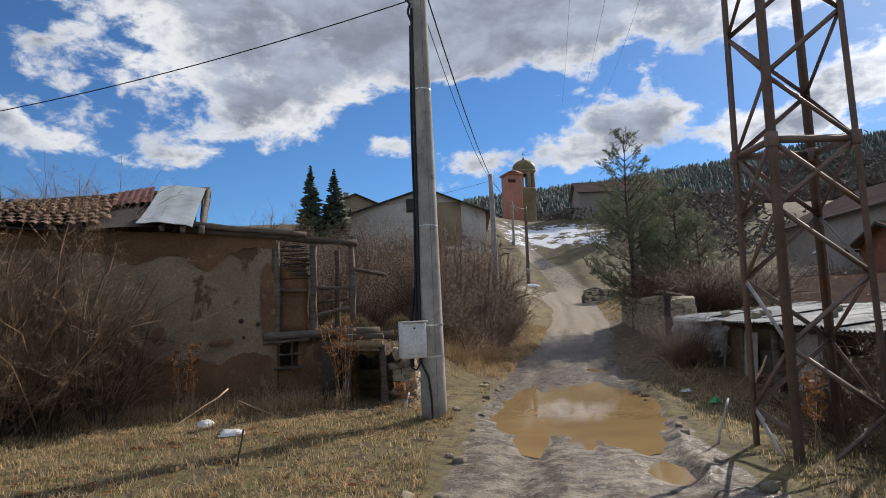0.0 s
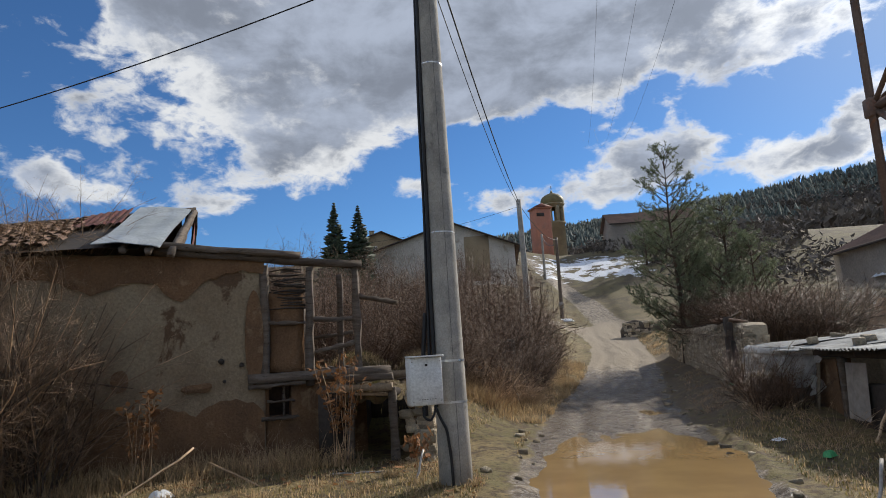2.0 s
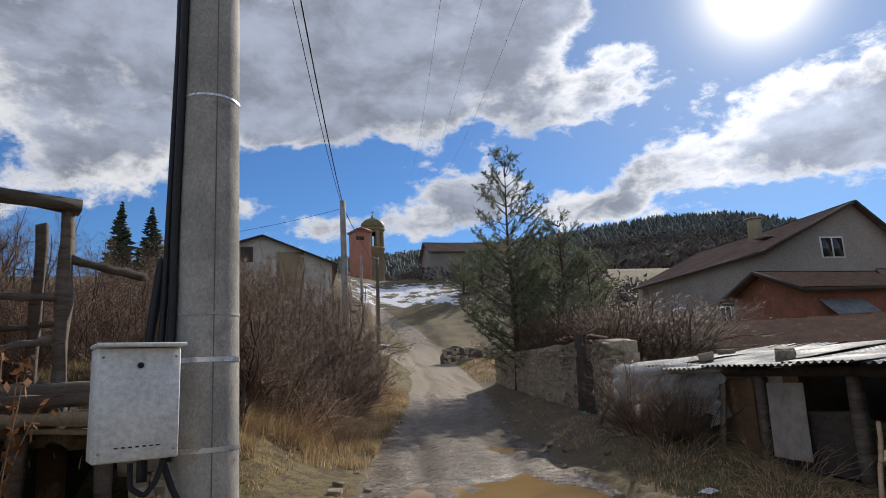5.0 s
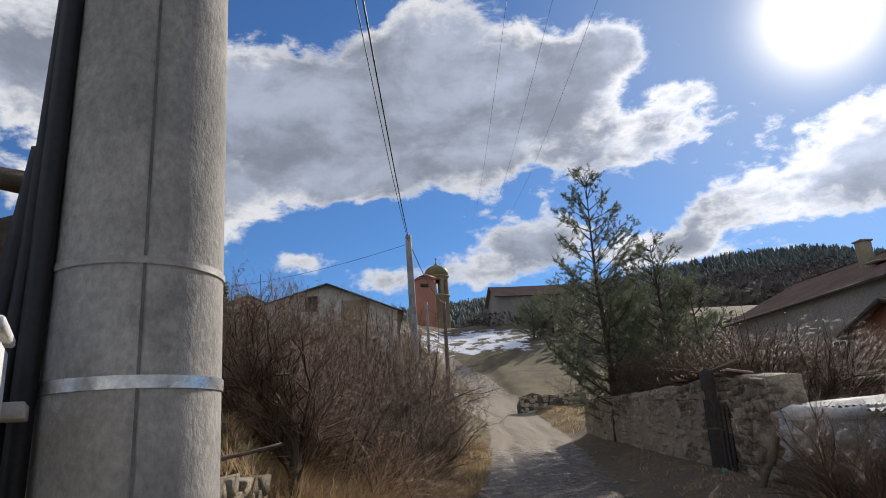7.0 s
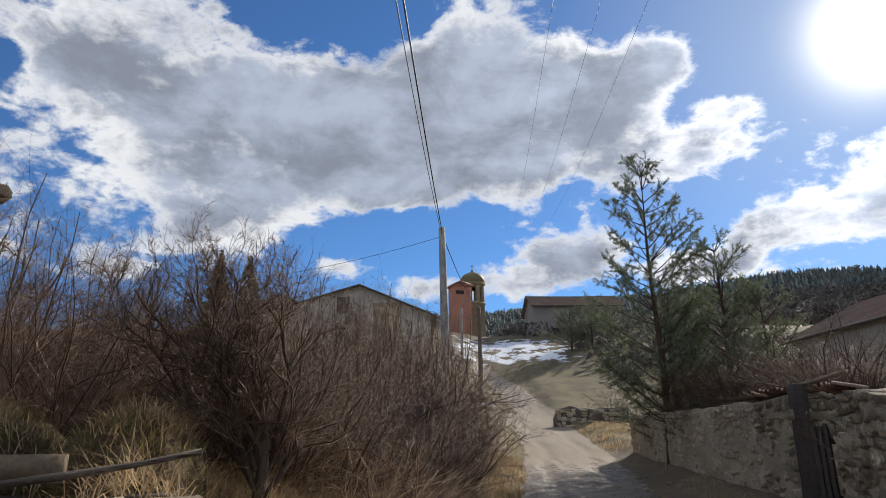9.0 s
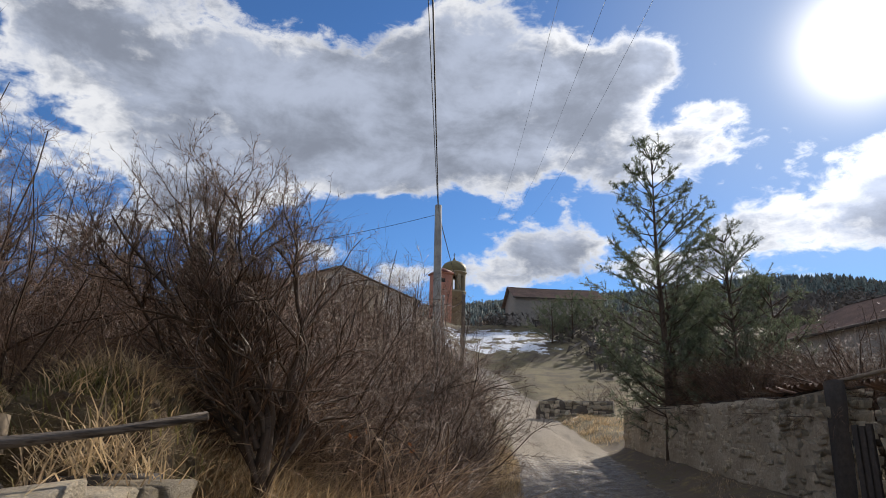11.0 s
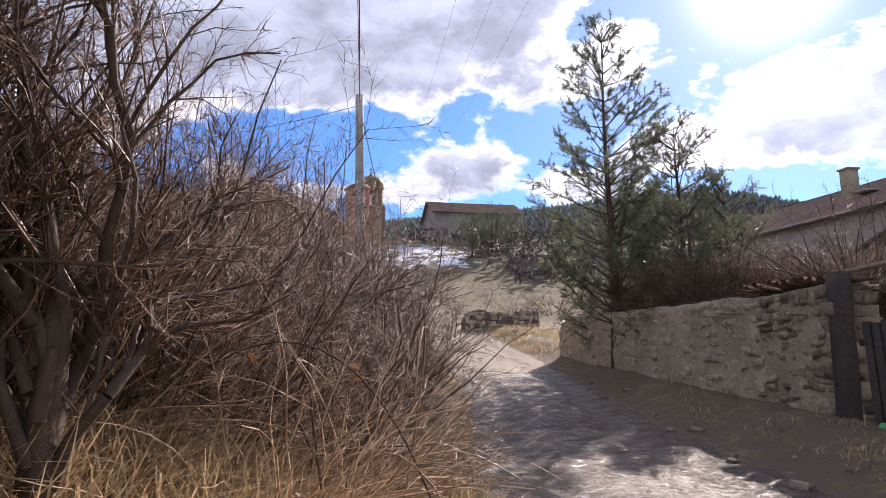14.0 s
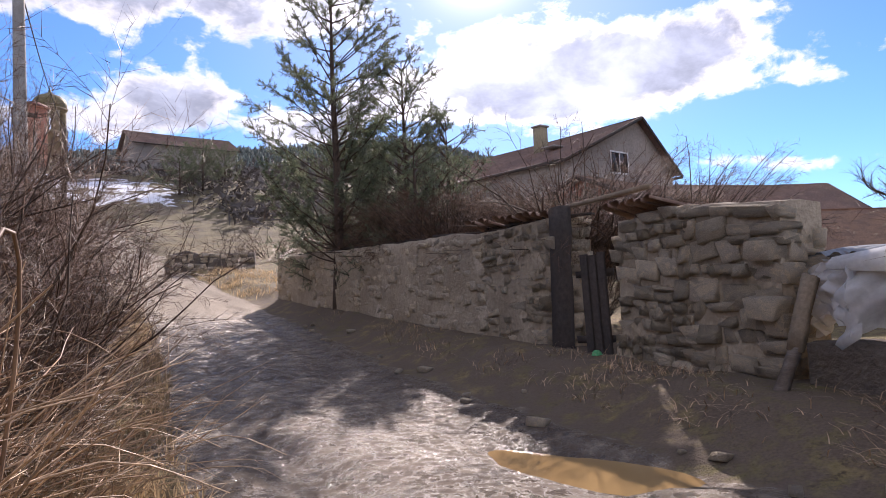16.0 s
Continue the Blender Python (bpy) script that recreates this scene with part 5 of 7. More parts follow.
def grow(r, p, d, length, rad, level, cfg, out):
    """Grows one branch and its side shoots into out[level]."""
    n = cfg["steps"][level]
    p, d = np.array(p, float), np.array(d, float)
    step = length / n
    for i in range(n):
        d = d + r.normal(0, cfg["wander"][level], 3) + np.array([0, 0, cfg["up"][level]])
        d /= np.linalg.norm(d)
        q = p + d * step
        k0, k1 = 1 - 0.75 * i / n, 1 - 0.75 * (i + 1) / n
        out[level].append((*p, *q, rad * k0, rad * k1))
        if level + 1 < len(cfg["steps"]) and (i + 1) / n > cfg["bare"][level]:
            for _ in range(r.poisson(cfg["kids"][level])):
                side_d = r.normal(0, 1, 3)
                side_d -= d * np.dot(side_d, d)
                side_d /= np.linalg.norm(side_d) + 1e-9
                w = cfg["angle"][level]
                grow(r, p + (q - p) * r.random(), d * math.cos(w) + side_d * math.sin(w), length * cfg["ratio"][level] * r.uniform(0.6, 1.2) * (1 - 0.45 * i / n),
                     max(rad * k1 * cfg["thin"][level], 0.0016), level + 1, cfg, out)
        p = q


def shrub_meshes(seed, stems, h, lean, cfg, mats, rad=0.016, base=0.25):
    r = np.random.default_rng(seed)
    out = [[] for _ in cfg["steps"]]
    for i in range(stems):
        a = r.uniform(0, 2 * math.pi)
        l = r.uniform(0.1, 1.0) * lean
        grow(r, (math.cos(a) * base * r.random(), math.sin(a) * base * r.random(), -0.08), (math.cos(a) * l, math.sin(a) * l, 1), h * r.uniform(0.65, 1.1), rad * r.uniform(0.7, 1.3), 0, cfg, out)
    names = ("stem_tangle", "branch_tangle", "twig_tangle")
    last = len(out) - 1
    return [(names[i], spikes(names[i], o, mats[i]) if i == last else prisms(names[i], o, mats[i], 4 if i == 0 else 3)) for i, o in enumerate(out) if o]


SHRUB = dict(steps=(7, 4, 1), wander=(0.17, 0.22, 0.2), up=(0.0, 0.03, 0.02), bare=(0.12, 0.1, 0), kids=(2.5, 3.0, 0), angle=(0.75, 0.8, 0), ratio=(0.46, 0.36, 0), thin=(0.5, 0.5, 0))
SAPLING = dict(steps=(7, 4, 1), wander=(0.16, 0.2, 0.2), up=(0.02, 0.05, 0.04), bare=(0.2, 0.1, 0), kids=(2.3, 2.8, 0), angle=(0.75, 0.75, 0), ratio=(0.42, 0.42, 0), thin=(0.5, 0.5, 0))
DROOP = dict(steps=(6, 3, 1), wander=(0.10, 0.2, 0.25), up=(-0.07, -0.10, -0.05), bare=(0.25, 0.1, 0), kids=(2.2, 2.3, 0), angle=(0.7, 0.8, 0), ratio=(0.36, 0.45, 0), thin=(0.5, 0.6, 0))
CANE = dict(steps=(9, 1), wander=(0.12, 0.25), up=(-0.09, 0.0), bare=(0.4, 0), kids=(0.7, 0), angle=(0.6, 0), ratio=(0.16, 0), thin=(0.5, 0))


def make_bush(name, label, seed, stems, h, lean, cfg, mats, rad=0.016, group="", base=0.25, category="bush"):
    ob = thing(name, label, category, (0, -400, 0), group=group)
    for nm, me in shrub_meshes(seed, stems, h, lean, cfg, mats, rad, base):
        tagged(part(nm, me, None, ob), kind="stuff")
    return ob


CORRIDOR = ([-2, 4, 7, 8.4, 9, 10.2, 12, 13.1, 13.7], [0.6, 0.58, 0.46, 0.66, 0.74, 0.35, 0.27, 0.45, 0.7])


def plant(src, x, y, scale=1.0, turn=0.0, z=None, tilt=(0.0, 0.0), label="", first=set()):
    """Stands a copy of a plant on the ground; the first planting moves the pattern itself."""
    m = pose(x, y, gz(x, y) if z is None else z, tilt[0], tilt[1], turn)
    if src.name not in first:
        first.add(src.name)
        ob = src
        ob.matrix_basis = m
    else:
        ob = copy_thing(src, m)
    ob.scale = (scale, scale, scale)
    return tagged(ob, label)


T3 = (M_BARK, M_TWIG, M_TWIG)
P3 = (M_TWIG_PALE, M_TWIG_PALE, M_TWIG_PALE)
bush_a = make_bush("bare_bush", "dense leafless brown bush on the bank", 11, 20, 2.2, 0.8, SHRUB, T3, 0.012, "bushes on the bank")
bush_b = make_bush("bare_bush", "dense leafless brown bush on the bank", 12, 28, 1.9, 1.0, SHRUB, T3, 0.010, "bushes on the bank")
bush_c = make_bush("bare_bush", "tall leafless bush with upright shoots", 13, 11, 2.8, 0.5, SAPLING, T3, 0.015, "bushes on the bank")
vine = make_bush("dry_climber", "dead brown climber and brambles over the ruin", 21, 16, 2.6, 1.1, DROOP, (M_VINE, M_VINE, M_VINE), 0.014, "climbers over the ruin", 0.5, "climber")
climb = make_bush("tall_dry_climber", "tall dead brown shrub smothering the ruin", 23, 16, 3.3, 0.55, SAPLING, (M_BARK, M_VINE, M_VINE), 0.015, "climbers over the ruin", 0.5, "climber")
cane = make_bush("bramble_thicket", "tangle of dry bramble canes", 31, 38, 1.3, 1.3, CANE, P3, 0.006, "brambles on the verge", 0.5, "bramble")
scrub = make_bush("grey_scrub", "tangled grey scrub behind the wall", 41, 26, 1.5, 1.5, DROOP, T3, 0.010, "scrub behind the wall", 0.5, "scrub")

r = np.random.default_rng(5)
bank = [bush_a, bush_b, bush_c]
# thicket along the bank beyond the young tree
for i in range(46):
    y = r.uniform(15.8, 29.5)
    edge = np.interp(y, ROAD_Y, ROAD_X) - 2.35
    x = edge - abs(r.normal(0, 2.6))
    plant(bank[i % 3], x, y, r.uniform(0.75, 1.05) * (0.85 if edge - x < 0.8 else 1.1), r.uniform(0, 360))
for x, y, s in ((0.55, 17.6, 1.0), (0.9, 18.4, 1.0), (0.2, 18.6, 1.1), (1.2, 19.6, 0.95), (0.7, 20.2, 1.1), (1.55, 21.4, 1.0), (-0.6, 17.0, 0.95)):
    plant(bush_b if s < 1.05 else bush_a, x, y, s, r.uniform(0, 360))
for x, y, s in ((-0.1, 18.2, 0.9), (-0.5, 18.8, 1.0), (0.55, 19.5, 0.85), (0.15, 20.4, 1.15), (1.0, 21.6, 0.95), (-1.2, 17.8, 1.1), (0.4, 22.2, 1.2), (1.5, 23.6, 0.95), (-0.9, 20.6, 1.2), (0.6, 24.6, 1.3), (1.5, 25.6, 1.3), (-0.6, 25.2, 1.4), (0.9, 27.2, 1.4), (-1.6, 23.6, 1.35), (2.0, 27.5, 1.2)):
    plant(bush_c, x, y, s, r.uniform(0, 360))
# behind the ruin and the cellar
for i in range(26):
    x, y = r.uniform(-9.0, -0.6), r.uniform(15.0, 24)
    plant(bank[i % 3], x, y, r.uniform(0.7, 1.15), r.uniform(0, 360))
for x, y, s in ((-3.2, 15.4, 1.05), (-2.0, 16.4, 0.95), (-4.6, 16.8, 1.15), (-2.4, 18.2, 1.1)):
    plant(bush_c, x, y, s, r.uniform(0, 360), label="tall leafless bush behind the cellar mound")
# low tangle that closes the foot of the thicket
for i in range(38):
    y = r.uniform(15.6, 24)
    edge = np.interp(y, ROAD_Y, ROAD_X) - 2.3
    plant(bush_b, edge - r.uniform(0.2, 5.5), y, r.uniform(0.5, 0.8), r.uniform(0, 360), label="low dense tangle of brown twigs")
for x, y, s in ((5.0, 5.2, 0.6), (5.4, 5.9, 0.7), (5.1, 4.5, 0.6), (5.7, 5.0, 0.8), (4.9, 7.0, 0.5), (5.9, 6.6, 0.7), (6.4, 5.8, 0.8), (5.5, 3.9, 0.6)):
    plant(bush_b, x, y, s, r.uniform(0, 360), label="leafless brown shrub round the pylon foot")
for i in range(64):
    x, y = r.uniform(-10, 2.0), r.uniform(24, 37)
    plant(bush_a if i % 3 else bush_c, x, y, r.uniform(1.15, 1.6), r.uniform(0, 360), label="tall leafless shrub before the pale house")
for i in range(34):
    x, y = r.uniform(-1.6, 1.1), r.uniform(15.2, 18.0)
    if x < np.interp(y, [15.2, 18.0], [0.35, 1.2]):
        plant(cane, x, y, r.uniform(0.6, 0.95), r.uniform(0, 360), label="tangled dry bramble canes before the thicket")
# bare shrub leaning over the wet verge, scrub above the wall
for x, y, s in ((5.25, 13.9, 0.75), (5.4, 13.2, 0.6), (5.0, 13.0, 0.5)):
    plant(bush_a, x, y, s, r.uniform(0, 360), label="leafless shrub before the plastic sheeting")
for i in range(26):
    y = r.uniform(18.6, 25)
    x = np.interp(y, [16, 28], [7.2, 8.6]) + abs(r.normal(0, 1.2))
    plant(scrub, x, y, r.uniform(1.0, 1.35), r.uniform(0, 360), gz(x, y) + r.uniform(0.9, 1.4))
# climbers over the house front
for x, y, s in ((-5.9, 9.3, 1.35), (-5.0, 9.2, 1.15), (-4.6, 9.6, 0.9), (-5.4, 9.4, 1.3), (-6.1, 8.9, 1.4), (-6.8, 9.2, 1.45), (-5.2, 8.9, 1.15), (-6.6, 8.6, 1.35), (-4.75, 9.3, 0.8), (-5.5, 8.3, 0.9), (-7.3, 8.3, 1.4), (-6.3, 7.8, 0.95), (-8.2, 8.0, 1.4)):
    plant(vine, x - 1.0, y - 0.2, s, r.uniform(0, 360))
for x, y, z in ((-6.2, 9.9, 2.9), (-7.2, 9.6, 2.9), (-5.8, 10.1, 2.7), (-6.7, 10.3, 3.35), (-7.6, 9.9, 3.3), (-8.5, 9.5, 3.3), (-6.1, 10.8, 3.6), (-7.2, 10.6, 3.6)):
    plant(vine, x, y, 0.55, r.uniform(0, 360), z)
for x, y, s in ((-5.6, 9.2, 1.0), (-6.3, 9.0, 1.05), (-7.1, 8.7, 1.1), (-5.0, 9.4, 0.75), (-6.0, 8.4, 0.9), (-8.0, 8.3, 1.15), (-6.8, 7.9, 0.95), (-5.5, 8.6, 0.7), (-5.4, 9.6, 1.0), (-5.8, 9.5, 1.0), (-6.1, 9.7, 1.05), (-6.6, 9.3, 1.05), (-6.9, 9.7, 1.3), (-7.4, 9.4, 1.35), (-6.4, 9.5, 1.25), (-7.9, 9.0, 1.35)):
    plant(climb, x - 0.4, y - 0.15, s * 0.92, r.uniform(0, 360))
# brambles along the verge and the house foot
for i in range(34):
    y = r.uniform(15.6, 21)
    plant(cane, np.interp(y, ROAD_Y, ROAD_X) - r.uniform(2.5, 3.8), y, r.uniform(0.45, 0.75), r.uniform(0, 360))
for x, y, s in ((-3.2, 10.3, 0.55), (-2.6, 10.3, 0.6), (-4.0, 9.9, 0.5), (-2.2, 10.7, 0.5), (4.9, 12.4, 0.5), (4.8, 10.4, 0.55), (5.1, 13.6, 0.5), (5.4, 11.2, 0.6), (4.6, 14.6, 0.4)):
    plant(cane, x, y, s, r.uniform(0, 360), label="clump of dry bramble stems")
for x, y, s in ((0.05, 15.6, 0.5), (-0.4, 15.5, 0.5), (0.35, 16.2, 0.55), (0.6, 16.7, 0.55), (-0.1, 16.3, 0.6), (0.2, 16.8, 0.6), (0.9, 17.2, 0.5), (-0.6, 16.1, 0.6), (0.7, 17.6, 0.6), (1.1, 18.0, 0.5)):
    plant(cane, x, y, s, r.uniform(0, 360), label="tangled dry bramble canes on the bank edge")
# scrub behind the walls, round the shed and beyond the pylon
for i in range(30):
    y = r.uniform(18.9, 27)
    x = np.interp(y, [16, 28], [7.3, 8.7]) + abs(r.normal(0, 1.5))
    plant(scrub if i % 3 else bush_b, x, y, r.uniform(1.0, 1.4) if i % 3 else 0.95, r.uniform(0, 360), gz(x, y) + (1.0 if i % 3 else 0.3))
for x, y, s in ((5.55, 13.1, 0.8), (5.3, 14.3, 0.55), (4.75, 6.3, 0.55), (5.2, 7.6, 0.7), (4.6, 5.2, 0.5), (5.4, 8.8, 0.7), (6.1, 6.2, 1.0), (6.9, 7.0, 1.2), (6.4, 4.8, 1.1), (7.6, 5.5, 1.3), (5.6, 4.2, 0.9), (5.9, 7.6, 0.8)):
    plant(bush_a if s > 0.9 else scrub, x, y, s * 0.9, r.uniform(0, 360), label="leafless shrub by the shed")
for i in range(40):
    x, y = r.uniform(8.5, 26), r.uniform(27, 52)
    if x - np.interp(y, ROAD_Y, ROAD_X) > 4.5:
        plant(scrub, x, y, r.uniform(1.0, 1.8), r.uniform(0, 360))
for i in range(18):
    x, y = r.uniform(-13, 2.5), r.uniform(30, 40)
    plant(bush_c, x, y, r.uniform(1.0, 1.5), r.uniform(0, 360), label="tall leafless shrub before the pale house")

# the young tree on the bank edge
TREE = dict(steps=(10, 6, 3, 1), wander=(0.25, 0.27, 0.25, 0.25), up=(0.08, 0.08, 0.06, 0.04), bare=(0.15, 0.1, 0.05, 0), kids=(2.1, 2.4, 2.4, 0), angle=(0.55, 0.6, 0.65, 0), ratio=(0.55, 0.45, 0.42, 0), thin=(0.6, 0.55, 0.55, 0))


def bare_tree(name, label, x, y, z, limbs, h, seed, spread, rad, mats=(M_BARK, M_BARK, M_TWIG, M_TWIG), group=""):
    tr = thing(name, label, "tree", (x, y, z), group=group)
    rr = np.random.default_rng(seed)
    out = [[] for _ in TREE["steps"]]
    for i in range(limbs):
        a = 2 * math.pi * i / limbs + rr.uniform(-0.4, 0.4)
        l = spread * rr.uniform(0.5, 1.1)
        limb = [[] for _ in TREE["steps"]]
        grow(rr, (0.03 * math.cos(a), 0.03 * math.sin(a), 0.15 + 0.5 * (i * 0.618 % 1)), (math.cos(a) * l * (0.3 if math.cos(a) > 0 else 1.1) - 0.08, math.sin(a) * l * (0.5 if math.sin(a) < 0 else 1.0), 1), h * rr.uniform(0.8, 1.1), rad * rr.uniform(0.7, 1.1), 0, TREE, limb)
        # no limb hangs over the trodden lane
        if min(math.hypot(x + g_[3] - 0.7, y + g_[4] - 13.6) for g_ in limb[0]) > 0.95 and max(g_[3] for g_ in limb[0] + limb[1]) < 0.42 * h:
            for o, more in zip(out, limb):
                o += [g_ for g_ in more if math.hypot(x + g_[3] - 0.7, y + g_[4] - 13.6) > 0.95]
    part("trunk", Geo().tube([(0, 0, -0.3), (0.01, 0, 0.0), (0.0, 0.02, 0.3), (0.02, 0.02, 0.55), (0.0, 0.03, 0.75)], [rad * 2.7, rad * 2.3, rad * 2.0, rad * 1.6, rad * 0.9], 9, 0.006, rr), M_BARK, tr, "", True)
    for nm, o, m, sd in zip(("limb_tangle", "branch_tangle", "shoot_tangle", "twig_tangle"), out, mats, (6, 5, 3, 3)):
        if o:
            tagged(part(nm, spikes(nm, o, m) if nm == "twig_tangle" else prisms(nm, o, m, sd), None, tr), kind="stuff")
    return tr


bare_tree("young_tree", "leafless many-stemmed young tree on the bank edge", -0.42, 14.5, gz(-0.42, 14.5), 15, 1.85, 27, 0.8, 0.026)
bare_tree("young_tree", "leafless many-stemmed young tree on the bank edge", -2.2, 17.0, gz(-2.2, 17.0), 6, 2.1, 8, 0.5, 0.032)
for x, y, n, h, sd in ((-5.55, 9.15, 6, 1.75, 51), (-6.35, 8.9, 7, 2.1, 52), (-7.1, 8.75, 7, 2.4, 53), (-7.6, 8.2, 6, 2.3, 54)):
    bare_tree("dry_shrub", "dark crooked leafless shrub against the ruin's front", x, y, gz(x, y), n, h, sd, 1.0, 0.022, (M_BARK, M_BARK, M_VINE, M_VINE), "climbers over the ruin")
bare_tree("young_tree", "leafless spreading tree behind the cellar mound", -4.6, 17.4, gz(-4.6, 17.4), 11, 2.5, 41, 0.9, 0.04)
bare_tree("young_tree", "leafless spreading tree behind the cellar mound", -3.1, 18.8, gz(-3.1, 18.8), 9, 2.2, 43, 0.8, 0.035)
bare_tree("far_tree", "bare tree behind the roofs", 34, 24, 3.2, 4, 3.0, 9, 0.5, 0.07)
bare_tree("far_tree", "bare tree rising behind the ruin", -5.2, 19.5, gz(-5.2, 19.5), 6, 2.7, 15, 0.5, 0.045)
bare_tree("far_tree", "bare tree rising behind the ruin", -7.0, 24.0, gz(-7, 24), 5, 3.6, 10, 0.5, 0.06)
bare_tree("far_tree", "bare tree beside the pale house", -1.2, 33.0, gz(-1.2, 33), 7, 3.0, 14, 0.3, 0.035)


# ---- conifers ----
def needle_tufts(rr, pts, dirs, n, ln, w):
    """Thin flat needles fanning from points along twigs, as triangles."""
    P = np.repeat(np.asarray(pts), n, 0)
    Dm = np.repeat(np.asarray(dirs), n, 0)
    d = Dm * 0.8 + rr.normal(0, 0.75, P.shape)
    d /= np.linalg.norm(d, axis=1)[:, None]
    s = np.cross(d, rr.normal(0, 1, P.shape))
    s /= np.linalg.norm(s, axis=1)[:, None] + 1e-9
    L = ln * rr.uniform(0.6, 1.2, (len(P), 1))
    V = np.stack([P - s * w, P + s * w, P + d * L], 1).reshape(-1, 3)
    return V, np.arange(len(V)).reshape(-1, 3)


def pine(name, label, x, y, h, seed, base_r=2.4, bare=0.12, taper=1.0, dens=1.0, lean=0.0):
    z = gz(x, y)
    tr = thing(name, label, "conifer", (x, y, z), group="young pines by the wall")
    rr = np.random.default_rng(seed)
    zz = np.linspace(-0.2, h, 14)
    part("trunk", Geo().tube([(0.05 * math.sin(q * 0.9) + lean * q, 0.05 * math.cos(q * 0.7), q) for q in zz], [max(0.13 * (1 - q / h), 0.012) for q in zz], 8), M_BARK, tr, "", True)
    segs, pts, dirs = [], [], []
    q = h * bare
    while q < h * 0.97:
        k = (q - h * bare) / (h * (1 - bare))
        for i in range(rr.integers(4, 6)):
            a = rr.uniform(0, 2 * math.pi)
            L = base_r * (1 - k) ** (0.62 * taper) * rr.uniform(0.65, 1.15) + 0.18
            d = np.array([math.cos(a), math.sin(a), rr.uniform(0.1, 0.55) + 0.4 * k])
            d /= np.linalg.norm(d)
            p = np.array([lean * q, 0, q])
            n = max(3, int(L / 0.2))
            for j in range(n):
                d = d + rr.normal(0, 0.06, 3) + np.array([0, 0, 0.05])
                d /= np.linalg.norm(d)
                e = p + d * (L / n)
                segs.append((*p, *e, 0.018 * (1 - j / n) + 0.004, 0.018 * (1 - (j + 1) / n) + 0.004))
                if j >= n * 0.25:
                    for _ in range(rr.integers(3, 5)):
                        sd = d + rr.normal(0, 0.55, 3)
                        sd /= np.linalg.norm(sd)
                        f = e + sd * rr.uniform(0.12, 0.34)
                        segs.append((*e, *f, 0.006, 0.003))
                        for t in np.linspace(0.35, 1.0, 4):
                            pts.append(e + (f - e) * t)
                            dirs.append(sd)
                p = e
        q += rr.uniform(0.28, 0.45)
    tagged(part("branch_tangle", prisms("branch_tangle", segs, M_BARK), None, tr), kind="stuff")
    V, T = needle_tufts(rr, pts, dirs, int(8 * dens), 0.11, 0.007)
    tagged(part("foliage", np_mesh("foliage", V, T, M_NEEDLE), None, tr), kind="stuff")
    return tr


pine("pine_tree", "young green pine with open crown behind the wall", 7.4, 26.2, 8.3, 2, 2.3)
pine("pine_tree", "shorter green pine beside the taller one", 9.4, 26.4, 5.9, 4, 2.0)
pine("pine_tree", "bushy low pine hanging over the wall", 8.5, 24.8, 3.6, 6, 1.9, 0.05, dens=0.6)
pine("pine_tree", "bushy low pine behind the wall", 9.9, 25.4, 4.3, 16, 2.0, 0.05, dens=0.6)
pine("pine_tree", "bushy low pine behind the wall", 8.2, 27.6, 5.2, 20, 2.0, 0.05, dens=0.6)
pine("pine_tree", "bushy low pine behind the wall", 10.6, 28.5, 5.0, 8, 2.2, 0.05, dens=0.6)
pine("pine_tree", "young pine at the wall's far end", 9.3, 30.0, 4.6, 12, 1.7, 0.05, dens=0.6)


def spruce(name, label, x, y, z, h, seed, width):
    tr = thing(name, label, "conifer", (x, y, z), group="dark spruces")
    rr = np.random.default_rng(seed)
    part("trunk", Geo().tube([(0, 0, -0.5), (0, 0, h * 0.5), (0, 0, h)], [0.2, 0.12, 0.02], 7), M_BARK, tr)
    V, T = [], []
    for k in np.linspace(0.08, 0.99, 46):
        R = width * (1 - k) ** 0.9 + 0.1
        for i in range(13):
            a = rr.uniform(0, 2 * math.pi)
            L = R * rr.uniform(0.6, 1.15)
            c, s = math.cos(a), math.sin(a)
            w = 0.10 + 0.16 * L
            zq = k * h
            b = len(V)
            V += [(0, 0, zq + 0.1), (c * L * 0.6 - s * w, s * L * 0.6 + c * w, zq - 0.12 * L), (c * L, s * L, zq - 0.12 * L + rr.uniform(-0.1, 0.15)), (c * L * 0.6 + s * w, s * L * 0.6 - c * w, zq - 0.12 * L), (c * L * 0.55, s * L * 0.55, zq - 0.36 * L)]
            T += [(b, b + 1, b + 2), (b, b + 2, b + 3), (b + 1, b + 4, b + 2), (b + 3, b + 2, b + 4)]
    tagged(part("foliage", np_mesh("foliage", V, np.array(T), M_SPRUCE), None, tr), kind="stuff")


spruce("spruce_tree", "dark pointed spruce beyond the houses", -14.7, 60, 5.5, 11.2, 1, 3.0)
spruce("spruce_tree", "dark pointed spruce beyond the houses", -12.6, 61, 5.5, 11.0, 2, 3.1)

